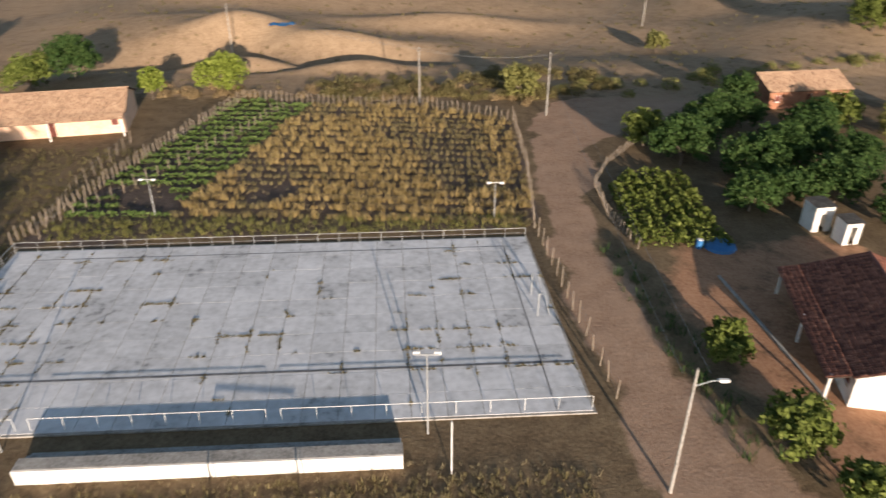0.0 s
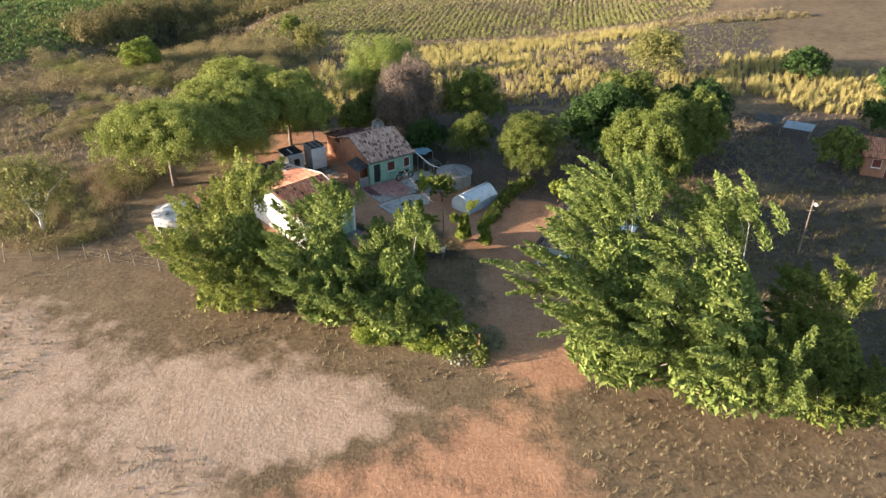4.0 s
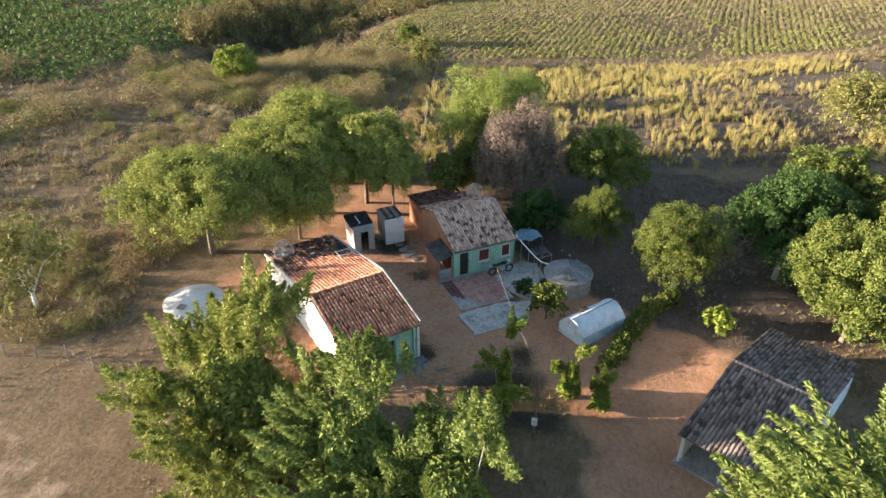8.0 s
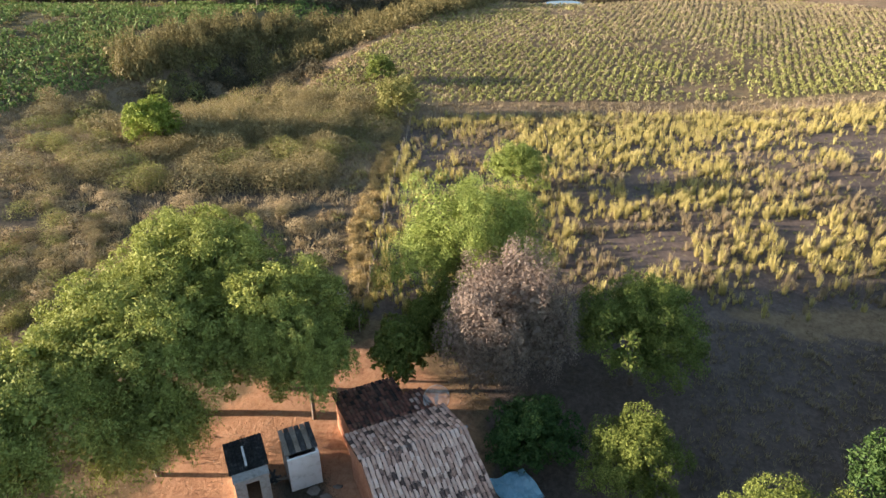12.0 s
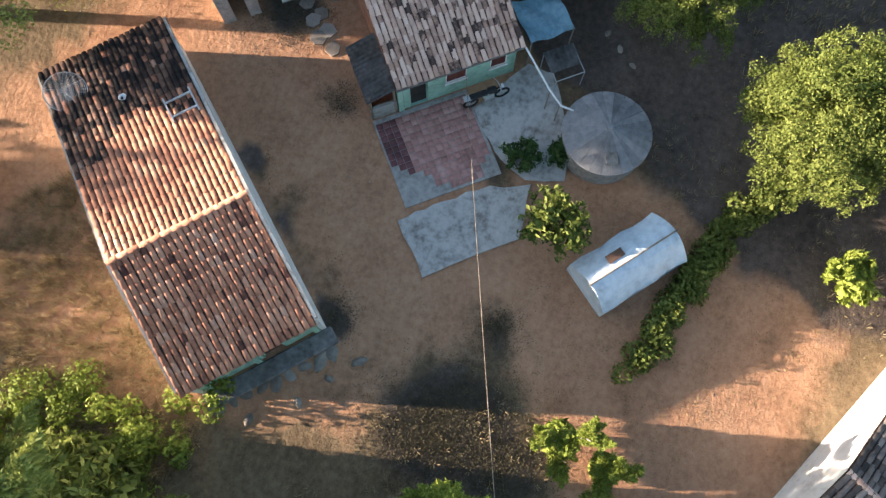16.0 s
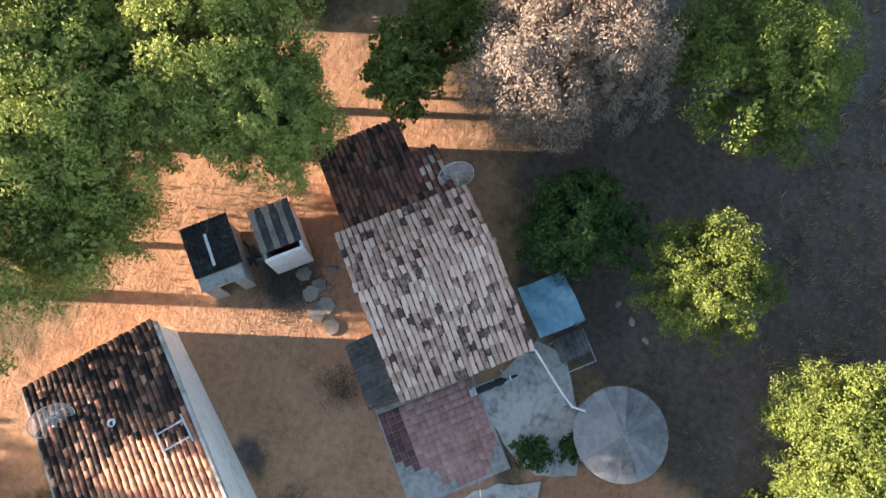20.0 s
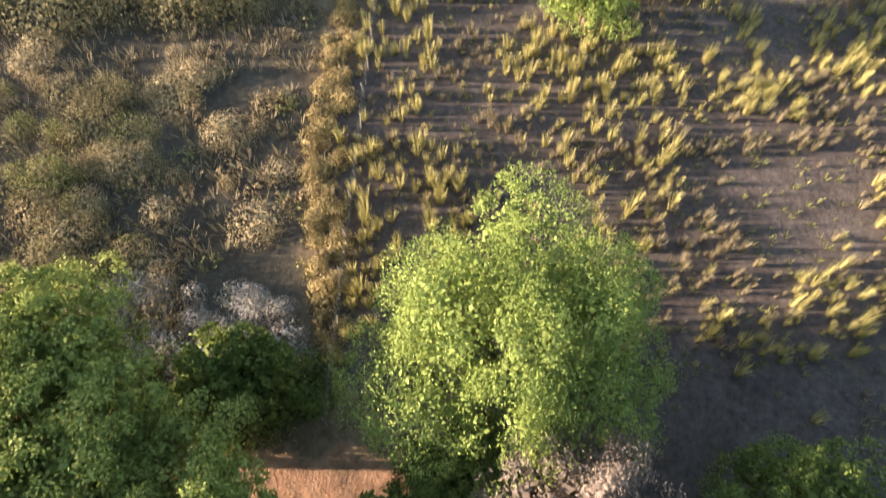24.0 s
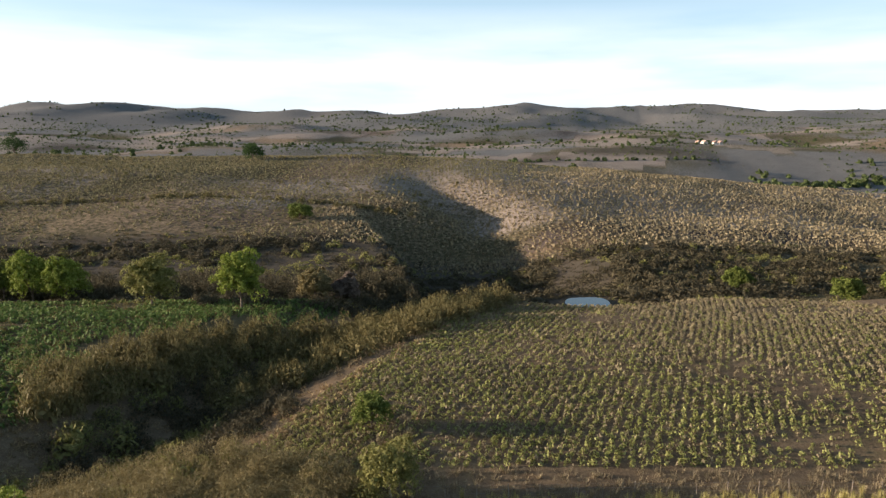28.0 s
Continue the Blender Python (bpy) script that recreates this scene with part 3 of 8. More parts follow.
def build_ground():
    gx, gy = axis(-140, 40, 1.1, -4600, 2500, 1.045, 80), axis(-60, 146, 1.1, -4300, 4300, 1.045, 80)
    X, Y = np.meshgrid(gx, gy, indexing="ij")
    Z = height(X, Y)
    nx, ny = X.shape
    idx = np.arange(nx * ny).reshape(nx, ny)
    F = np.stack([idx[:-1, :-1], idx[1:, :-1], idx[1:, 1:], idx[:-1, 1:]], -1).reshape(-1, 4)
    V = np.stack([X, Y, Z], -1).reshape(-1, 3)
    me = mesh_np("ground", V, F, M["ground"])
    me.polygons.foreach_set("use_smooth", np.ones(len(F), bool))
    x, y = X.ravel(), Y.ravel()
    jx, jy = x + fbm(x, y, 5, 31) * 2.6, y + fbm(x, y, 5, 41) * 2.6
    s, r = valley(x, y)
    js, jr = valley(jx, jy)
    far = np.hypot(x + 30, y - 20)
    def soft(poly, reach=2.2, sr=False):
        a, b = (js, jr) if sr else (jx, jy)
        return sum(inside(a + reach * math.cos(k * 2.4) * (0.3 + 0.23 * (k % 4)), b + reach * math.sin(k * 2.4) * (0.3 + 0.23 * (k % 4)), poly) for k in range(9)) / 9.0

    red = soft(YARD, 2.5) * 0.8 + soft([(-58.5, 6), (-57.5, 14.5), (-50, 13.5), (-43, 10), (-39, 6), (-44, 2.5), (-51, 4.5)], 2.0) * 0.7 + soft(TRACK, 3.5) * 0.7 + soft(SIDEYARD) * 0.68
    sand = soft(SANDY, 5.0) * (0.6 + fbm(x, y, 13, 55) * 0.8) * (1 - 0.7 * soft(TRACK, 4))
    sand = sand + np.exp(-((x + 18) / 15) ** 2 - ((y - 140) / 9) ** 2) * 0.55
    road = soft(ROAD, 0.7) * 0.95
    dim = sum(np.exp(-((x - a) ** 2 + (y - b) ** 2) / c**2) for a, b, c in LITTER_SPOTS)
    red = red * (1 - 0.75 * np.clip(dim, 0, 1))
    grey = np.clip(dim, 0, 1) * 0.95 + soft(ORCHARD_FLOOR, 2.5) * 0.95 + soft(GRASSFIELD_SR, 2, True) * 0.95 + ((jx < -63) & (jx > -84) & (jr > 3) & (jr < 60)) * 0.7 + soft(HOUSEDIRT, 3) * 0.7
    grey = grey + soft(CORNFIELD, 1.5) * 0.9
    # Meadow: shade of the trees is put into its green and dusky cover.
    green = soft(GREEN_SR, 4, True) * 0.9 + soft(MEADOW, 5) * 0.9 + soft(TILLED_SR, 2, True) * (0.3 + fbm(x, y, 25, 66) * 0.5)
    plough = np.clip((jy - 100) / 10, 0, 1) * (far < 420) * (s < 20) * 0.85
    plough = plough + np.clip((s - 200) / 60, 0, 1) * (0.6 + fbm(x, y, 160, 71, 4) * 1.0)
    green = green + (s > 600) * np.clip(fbm(x, y, 220, 77, 4) * 1.5, 0, 0.85) + np.clip((s - 150) / 20, 0, 1) * np.clip((275 - s) / 20, 0, 1) * 0.8 + (s > 270) * (s < 600) * np.clip(fbm(x, y, 90, 79, 3) * 1.4 + 0.15 + np.clip((60 - r) / 110, 0, 0.7), 0, 0.9)
    plot = lattice(np.floor((x + fbm(x, y, 200, 88) * 160) / 170), np.floor((y + fbm(x, y, 200, 89) * 160) / 120), 4)
    grey = grey + np.clip((s - 265) / 20, 0, 1) * (s < 560) * 0.75
    # Far land greyed past the ridge: haze put into the ground colour.
    grey = grey + np.clip((s - 560) / 80, 0, 1) * ((plot < 0.7) * 0.5 + 0.4 + fbm(x, y, 130, 73, 3) * 0.8)
    plough = np.where(s > 560, (plot > 0.72) * 0.45 + plough * 0.1, plough * np.where(s > 265, 0.6, 1.0))
    green = green + (s > 600) * ((plot > 0.42) * (plot < 0.62) * 0.45 + 0.3)
    hill = np.clip((s - 285) / 40, 0, 1) * (s < 620)
    pale = hill * np.clip(0.45 + 0.9 * fbm(x, y, 60, 61, 3) + np.clip((r + 40) / 160, -0.3, 0.35), 0, 0.85) + (s > 600) * ((plot < 0.45) * 0.45 + 0.3 + 0.9 * fbm(x, y, 210, 62, 4))
    pale = pale + 0.8 * np.exp(-((x + 22.0) / 3.6) ** 2 - ((y - 30.0) / 1.3) ** 2)
    # Valley bottom (150 to 290 along): its deep shade is put into dusky.
    dusky = 0.75 * soft(MEADOW, 4) + 0.95 * soft([(9, -7), (34, -7), (34, -40), (8, -40)], 3, True) + np.clip((s - 150) / 20, 0, 1) * np.clip((290 - s) / 30, 0, 1) * np.clip((95 - r) / 60, 0.25, 1) * 0.9 + (s > 700) * np.clip(fbm(x, y, 260, 63, 4) * 2.2 - 0.1, 0, 0.75)
    # Haze of the far hills painted as a grey cover, stronger with distance.
    haze_grey = (s > 600) * np.clip(0.25 + (plot > 0.55) * 0.45 + 0.8 * fbm(x, y, 170, 64, 3), 0, 0.85)
    haze_grey = haze_grey + np.clip((s - 1900) / 600, 0, 0.6)
    for nm, ch in (("cover_a", (red, sand, road)), ("cover_b", (grey, green, plough)), ("cover_c", (pale, dusky, haze_grey))):
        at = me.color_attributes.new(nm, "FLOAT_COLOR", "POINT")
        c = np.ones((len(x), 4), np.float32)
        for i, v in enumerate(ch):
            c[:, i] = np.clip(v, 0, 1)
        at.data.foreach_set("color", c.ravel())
    ob = new("ground", me)
    return tagged(ob, "dry earth ground of sandy tracks, litter, tilled fields and rolling hills", "ground", kind="structure")


build_ground()

# ---- structure helpers ----
def at(x, y, rz=0.0, z=None):
    return pose(x, y, H(x, y) if z is None else z, 0, 0, rz)


def wall_bm(x0, x1, y0, y1, z0, z1, holes=(), along="x"):
    """A wall with openings (a0, a1, z0, z1) that go right through it."""
    bm = bmesh.new()
    lo, hi = (x0, x1) if along == "x" else (y0, y1)
    cuts = sorted({lo, hi, *[h[0] for h in holes], *[h[1] for h in holes]})
    for a, b in zip(cuts, cuts[1:]):
        zs = [(z0, z1)]
        for h in holes:
            if h[0] <= a + 1e-6 and h[1] >= b - 1e-6:
                zs = [q for (p0, p1) in zs for q in ((p0, min(p1, h[2])), (max(p0, h[3]), p1)) if q[1] - q[0] > 1e-4]
        for p0, p1 in zs:
            box(bm, a, b, y0, y1, p0, p1) if along == "x" else box(bm, x0, x1, a, b, p0, p1)
    bmesh.ops.remove_doubles(bm, verts=bm.verts, dist=1e-4)
    return bm


def prism_bm(outline, x0, x1):
    """A wall slab whose outline (y, z) stands across x."""
    bm = bmesh.new()
    a = [bm.verts.new((x0, y, z)) for y, z in outline]
    b = [bm.verts.new((x1, y, z)) for y, z in outline]
    bm.faces.new(a)
    bm.faces.new(b[::-1])
    n = len(a)
    for i in range(n):
        bm.faces.new((a[i], b[i], b[(i + 1) % n], a[(i + 1) % n]))
    bmesh.ops.recalc_face_normals(bm, faces=bm.faces)
    return bm


def tile_arrays(w=0.218, l=0.46, rise=0.075, seg=4, taper=0.82):
    V, F = [], []
    for j, (y, k) in enumerate(((0, 1.0), (l, taper))):
        for rr, dz in ((w / 2, 0.0), (w / 2 - 0.018, -0.018)):
            for i in range(seg + 1):
                a = math.pi * i / seg
                V.append((-math.cos(a) * rr * k, y, math.sin(a) * rise * k + dz + j * 0.0))
    n = seg + 1
    for i in range(seg):
        F.append((i, i + 1, 2 * n + i + 1, 2 * n + i))
        F.append((n + i + 1, n + i, 3 * n + i, 3 * n + i + 1))
        F.append((i + 1, i, n + i, n + i + 1))
    return np.array(V), np.array(F)


TILE_V, TILE_F = tile_arrays()


def turn_from(u, v):
    u, v = Vector(u).normalized(), Vector(v).normalized()
    w = u.cross(v).normalized()
    v = w.cross(u)
    return Matrix((u, v, w)).transposed()


def roof_plane(house, corner, u, v, mat, singles=0, missing=0.0, pitch=0.225, course=0.37, seed=1, deck=True, other=None, where=None):
    """A slope of half-round tiles on a deck; the first ones singly, the rest as one part."""
    rng = random.Random(seed)
    corner, u, v = Vector(corner), Vector(u), Vector(v)
    R = turn_from(u, v)
    w = R.col[2]
    if deck:
        bm = bmesh.new()
        q = [corner, corner + u, corner + u + v, corner + v]
        top = [bm.verts.new(p + w * -0.01) for p in q]
        low = [bm.verts.new(p + w * -0.07) for p in q]
        bm.faces.new(top)
        bm.faces.new(low[::-1])
        for i in range(4):
            j = (i + 1) % 4
            bm.faces.new((top[i], low[i], low[j], top[j]))
        part("roof_deck", bm, M["underroof"], house)
    me = None
    nc, nr = int(u.length / pitch), int(v.length / course)
    cells = [(i, j) for j in range(nr) for i in range(nc)]
    Vs, Fs, n = [], [], 0
    V2, F2, n2 = [], [], 0
    single_count = 0
    Rn = np.array(R)
    for i, j in cells:
        if rng.random() < missing:
            continue
        o = corner + u.normalized() * ((i + 0.5) * u.length / nc + rng.uniform(-0.012, 0.012)) + v.normalized() * (j * v.length / nr - 0.04 + rng.uniform(-0.025, 0.025)) + w * (0.012 + rng.uniform(0, 0.012))
        a = rng.gauss(0, 0.03)
        c_, s_ = math.cos(a), math.sin(a)
        L = Rn @ np.array([[c_, -s_, 0], [s_, c_, 0], [0, 0, 1]]) @ np.array([[1, 0, 0], [0, 1, 0], [0, 0.07, 1]])
        if where is not None and where(i / nc, j / nr, rng):
            V2.append(TILE_V @ L.T + np.array(o))
            F2.append(TILE_F + n2)
            n2 += len(TILE_V)
        elif single_count < singles:
            if me is None:
                me = mesh_np("roof_tile", TILE_V, TILE_F, mat)
            piece("roof_tile", me, house, Matrix.Translation(o) @ Matrix(L.tolist()).to_4x4())
            single_count += 1
        else:
            Vs.append(TILE_V @ L.T + np.array(o))
            Fs.append(TILE_F + n)
            n += len(TILE_V)
    if Vs:
        ob = new("roof_tiles", mesh_np("roof_tiles", np.concatenate(Vs), np.concatenate(Fs), mat))
        ob.parent = house
        tagged(ob, kind="stuff")
    if V2:
        ob = new("roof_tiles", mesh_np("roof_tiles", np.concatenate(V2), np.concatenate(F2), other))
        ob.parent = house
        tagged(ob, kind="stuff")


def ridge_row(house, a, b, mat, n, rise=0.075):
    a, b = Vector(a), Vector(b)
    d = b - a
    V, F = tile_arrays(0.25, d.length / n * 1.18, rise, 4, 0.85)
    me = mesh_np("ridge_tile", V, F, mat)
    R = turn_from(d.cross(Vector((0, 0, 1))), d)
    for i in range(n):
        piece("ridge_tile", me, house, Matrix.Translation(a + d * (i / n) + Vector((0, 0, 0.02))) @ R.to_4x4())


def door(parent, x0, x1, y, h, mat, frame_mat):
    d = part("door", box_bm(x0 + 0.05, x1 - 0.05, y + 0.05, y + 0.09, 0.06, h - 0.04, bevel=0.006), mat, parent)
    part("door_frame", wall_bm(x0, x1, y + 0.02, y + 0.1, 0.0, h, [(x0 + 0.05, x1 - 0.05, 0.0, h - 0.05)]), frame_mat, d)
    bm = bmesh.new()
    for k in range(3):
        box(bm, x0 + 0.12, x1 - 0.12, y + 0.04, y + 0.05, 0.2 + k * (h - 0.35) / 3, 0.1 + (k + 1) * (h - 0.35) / 3)
    part("door_panel", bm, mat, d)


def window(parent, x0, x1, z0, z1, y, mat, frame_mat):
    wdw = part("window", wall_bm(x0, x1, y + 0.0, y + 0.08, z0, z1, [(x0 + 0.05, x1 - 0.05, z0 + 0.05, z1 - 0.05)]), frame_mat, parent)
    xm = (x0 + x1) / 2
    for a, b in ((x0 + 0.05, xm - 0.004), (xm + 0.004, x1 - 0.05)):
        bm = box_bm(a, b, y + 0.03, y + 0.06, z0 + 0.05, z1 - 0.05)
        n = 7
        for k in range(n):
            z = z0 + 0.1 + k * (z1 - z0 - 0.2) / n
            box(bm, a + 0.04, b - 0.04, y + 0.015, y + 0.032, z, z + (z1 - z0 - 0.2) / n * 0.6)
        part("shutter", bm, mat, wdw)
    part("window_sill", box_bm(x0 - 0.05, x1 + 0.05, y - 0.08, y + 0.02, z0 - 0.06, z0, bevel=0.01), frame_mat, wdw)


# ---- the houses of the yard ----
def long_house():
    h = thing("house", at(-47.25, -8.85, 136.3, 0), "long whitewashed house with red clay tiles, blackened at the rear", "house")
    W = 2.55
    ol = [(0.4, -0.2), (14.4, -0.2), (14.4, 2.3), (5.36, 3.9), (0.4, 2.75)]
    part("side_wall", prism_bm(ol, -W - 0.12, -W + 0.08), M["whitewash"], h, "sunlit whitewashed side wall")
    part("side_wall", prism_bm(ol, W - 0.08, W + 0.12), M["whitewash"], h, "whitewashed side wall with raised coping")
    part("back_wall", box_bm(-W + 0.1, W - 0.1, 14.1, 14.3, -0.2, 2.25), M["brickwall"], h)
    part("middle_wall", prism_bm([(2.4, -0.2), (2.55, -0.2), (2.55, 3.2), (2.4, 3.17)], -W + 0.1, 0.2), M["mint"], h, "pale green porch wall")
    part("front_wall", wall_bm(-W + 0.1, W - 0.1, 0.52, 0.68, -0.2, 2.78, [(-2.2, -0.35, 0.85, 2.35), (0.05, 0.95, 0.0, 2.1)]), M["mint"], h, "pale green front wall with open porch and doorway")
    door(h, 0.05, 0.95, 0.6, 2.1, M["dark_door"], M["mint"])
    for x in (-2.35, -0.2, 2.3):
        part("pillar", box_bm(x - 0.11, x + 0.11, 0.4, 0.52, -0.2, 2.75, bevel=0.01), M["mint"], h)
    part("floor_slab", box_bm(-W - 0.2, W + 0.3, -0.35, 0.4, -0.3, 0.14, bevel=0.05), M["fibro"], h, "cracked dark concrete step along the front")
    for k in range(7):
        x = -W + 0.2 + k * 0.8
        part("rafter", prism_bm([(0.17, 2.76), (0.17, 2.7), (5.2, 3.8), (5.2, 3.86)], x - 0.03, x + 0.03), M["wood"], h)
    roof_plane(h, (-W - 0.16, 0.15, 2.84), (2 * W + 0.24, 0, 0), (0, 5.21, 1.15), M["tile_red"], singles=170, seed=2, other=M["tile_maroon"], where=lambda a, b, g: g.random() < 0.035)
    soot = lambda a, b, g: b < 0.5 - 0.1 * (1 - a) + g.gauss(0, 0.035) + 0.05 * math.sin(a * 9) and g.random() > 0.1
    roof_plane(h, (W + 0.08, 14.6, 2.4), (-2 * W - 0.26, 0, 0), (0, -9.24, 1.6), M["tile_red"], singles=130, seed=3, other=M["tile_dark"], where=soot)
    ridge_row(h, (-W - 0.18, 5.36, 4.02), (W + 0.08, 5.36, 4.02), M["tile_red"], 13)
    part("ridge_mortar", prism_bm([(5.2, 3.93), (5.52, 3.95), (5.42, 4.06), (5.3, 4.06)], -W - 0.16, W + 0.06), M["tile_red"], h, "tile-coloured mortar bedding under the ridge")
    part("coping", prism_bm([(0.35, 2.74), (5.36, 3.88), (14.45, 2.29), (14.45, 2.56), (5.36, 4.16), (0.35, 3.0)], W + 0.12, W + 0.23), M["patch"], h, "pale blue-grey mortar coping with lichen")
    part("coping", prism_bm([(0.35, 2.74), (5.36, 3.88), (14.45, 2.29), (14.45, 2.44), (5.36, 4.04), (0.35, 2.9)], -W - 0.24, -W - 0.12), M["concrete"], h, "lichen-grey mortar edge")
    return h


def dish(m, label, size=0.75):
    """A mesh satellite dish on a short mast."""
    d = thing("satellite_dish", m, label, "satellite dish")
    part("mast", tube_bm([(0, 0, 0), (0, 0, 0.55)], 0.035, 8), M["metal"], d)
    T = Matrix.Translation((0, 0, 0.6)) @ Euler((radians(64), 0, 0)).to_matrix().to_4x4()
    bm = bmesh.new()

    def bowl(r, a):
        return T @ Vector((r * math.cos(a), r * math.sin(a), 0.28 * r * r / size))

    for k in range(1, 13):
        r = size * k / 12
        tube(bm, [bowl(r, 2 * math.pi * i / 20) for i in range(21)], [0.007 if k < 12 else 0.022] * 21, 3, cap=False)
    for i in range(32):
        tube(bm, [bowl(size * f, 2 * math.pi * i / 32) for f in (0.1, 0.55, 1.0)], [0.007] * 3, 3, cap=False)
    part("reflector", bm, M["metal"], d, "grey mesh dish")
    for i in range(8):
        a = 2 * math.pi * i / 8
        pts = [T @ Vector((size * f * math.cos(a), size * f * math.sin(a), 0.28 * size * f * f + 0.012)) for f in (0, 0.5, 1.0)]
        part("rib", tube_bm(pts, 0.011, 5), M["metal"], d)
    part("feed_arm", tube_bm([T @ Vector((0, -size, 0.28 * size)), T @ Vector((0, 0, 0.62 * size))], 0.012, 5), M["metal"], d)
    part("feed_horn", tube_bm([T @ Vector((0, 0, 0.55 * size)), T @ Vector((0, 0, 0.68 * size))], 0.04, 8), M["metal"], d)
    return d


def green_house():
    h = thing("house", at(-60.7, -5.2, 128.3, 0), "small mint-green house with a faded clay tile roof", "house")
    W = 2.6
    holes = [(-2.15, -1.35, 0.0, 2.05), (-0.55, 0.4, 0.95, 2.0), (1.45, 2.2, 0.95, 2.0)]
    part("front_wall", wall_bm(-W, W, 0.3, 0.48, -0.2, 2.48, holes), M["mint"], h, "mint-green front wall")
    ol = [(0.3, -0.2), (6.8, -0.2), (6.8, 3.05), (4.2, 3.92), (0.3, 2.5)]
    part("side_wall", prism_bm(ol, -W - 0.01, -W + 0.17), M["brickwall"], h, "reddish unpainted brick side wall")
    part("side_wall", prism_bm(ol, W - 0.17, W + 0.01), M["mint"], h)
    part("back_wall", box_bm(-W + 0.17, W - 0.17, 6.6, 6.78, -0.2, 3.1), M["brickwall"], h)
    part("corner_post", box_bm(-W - 0.1, -W + 0.14, 0.22, 0.46, -0.2, 2.42, bevel=0.015), M["mint"], h)
    door(h, -2.15, -1.35, 0.36, 2.05, M["dark_door"], M["mint"])
    window(h, -0.55, 0.4, 0.95, 2.0, 0.32, M["shutter"], M["whitewash"])
    window(h, 1.45, 2.2, 0.95, 2.0, 0.32, M["shutter"], M["whitewash"])
    part("gutter", box_bm(-2.75, 2.8, -0.06, 0.06, 2.36, 2.46), M["fibro"], h, "grey gutter along the eave")
    roof_plane(h, (-2.77, 0, 2.5), (5.54, 0, 0), (0, 4.2, 1.47), M["tile_pale"], singles=300, seed=5)
    roof_plane(h, (2.77, 6.9, 3.08), (-5.6, 0, 0), (0, -2.7, 0.89), M["tile_pale"], singles=0, seed=6)
    ridge_row(h, (-2.77, 4.2, 3.95), (2.77, 4.2, 3.95), M["tile_grey"], 14, 0.05)
    roof_plane(h, (1.25, 10.95, 2.2), (-3.65, 0, 0), (0, -4.0, 0.72), M["tile_maroon"], seed=7, other=M["tile_dark"], where=lambda a, b, g: g.random() < 0.35)
    roof_plane(h, (2.35, 9.15, 2.5), (-1.1, 0, 0), (0, -2.2, 0.45), M["tile_maroon"], seed=8, other=M["tile_pale"], where=lambda a, b, g: g.random() < 0.35)
    part("rear_wall", wall_bm(-2.3, 2.2, 8.7, 8.86, -0.2, 2.3, [(-0.4, 0.4, 0.0, 2.0)]), M["brickwall"], h)
    part("rear_wall", box_bm(-2.3, -2.14, 6.8, 10.7, -0.2, 2.1), M["brickwall"], h)
    part("rear_wall", box_bm(0.95, 1.11, 8.9, 10.7, -0.2, 2.1), M["brickwall"], h)
    return h


def lean_to():
    """Fibre-cement awning against the brick side of the green house."""
    s = thing("lean_to_shed", at(-60.75, -5.2, 128.3, 0), "low shed with a grey fibre-cement roof beside the house", "shed")
    corrugated(s, (-4.05, 0.15, 1.75), (1.3, 0, 0.42), (0, 2.7, 0.1), M["fibro"], "roof_sheet", across=True)
    part("front_wall", box_bm(-3.95, -2.78, 0.25, 0.37, -0.1, 0.95), M["concrete"], s)
    part("side_wall", box_bm(-3.97, -3.85, 0.37, 2.7, -0.1, 1.7), M["brickwall"], s)
    for x, y in ((-3.9, 0.3), (-2.85, 0.3), (-3.9, 2.7)):
        part("post", box_bm(x - 0.05, x + 0.05, y - 0.05, y + 0.05, -0.1, 1.9 if x < -3 else 2.1), M["wood"], s)


def corrugated(parent, corner, u, v, mat, name, across=True, pitch=0.18, amp=0.025, label=""):
    corner, u, v = Vector(corner), Vector(u), Vector(v)
    w = u.cross(v).normalized()
    n = max(6, int(v.length / pitch) * 4) if across else max(6, int(u.length / pitch) * 4)
    bm = bmesh.new()
    a, b = [], []
    for k in range(n + 1):
        f = k / n
        o = w * (amp * math.sin(2 * math.pi * k / 4))
        p = corner + (v if across else u) * f + o
        a.append(bm.verts.new(p))
        b.append(bm.verts.new(p + (u if across else v)))
    for k in range(n):
        bm.faces.new((a[k], a[k + 1], b[k + 1], b[k]))
    bmesh.ops.solidify(bm, geom=bm.faces[:], thickness=0.012)
    return part(name, bm, mat, parent, label)


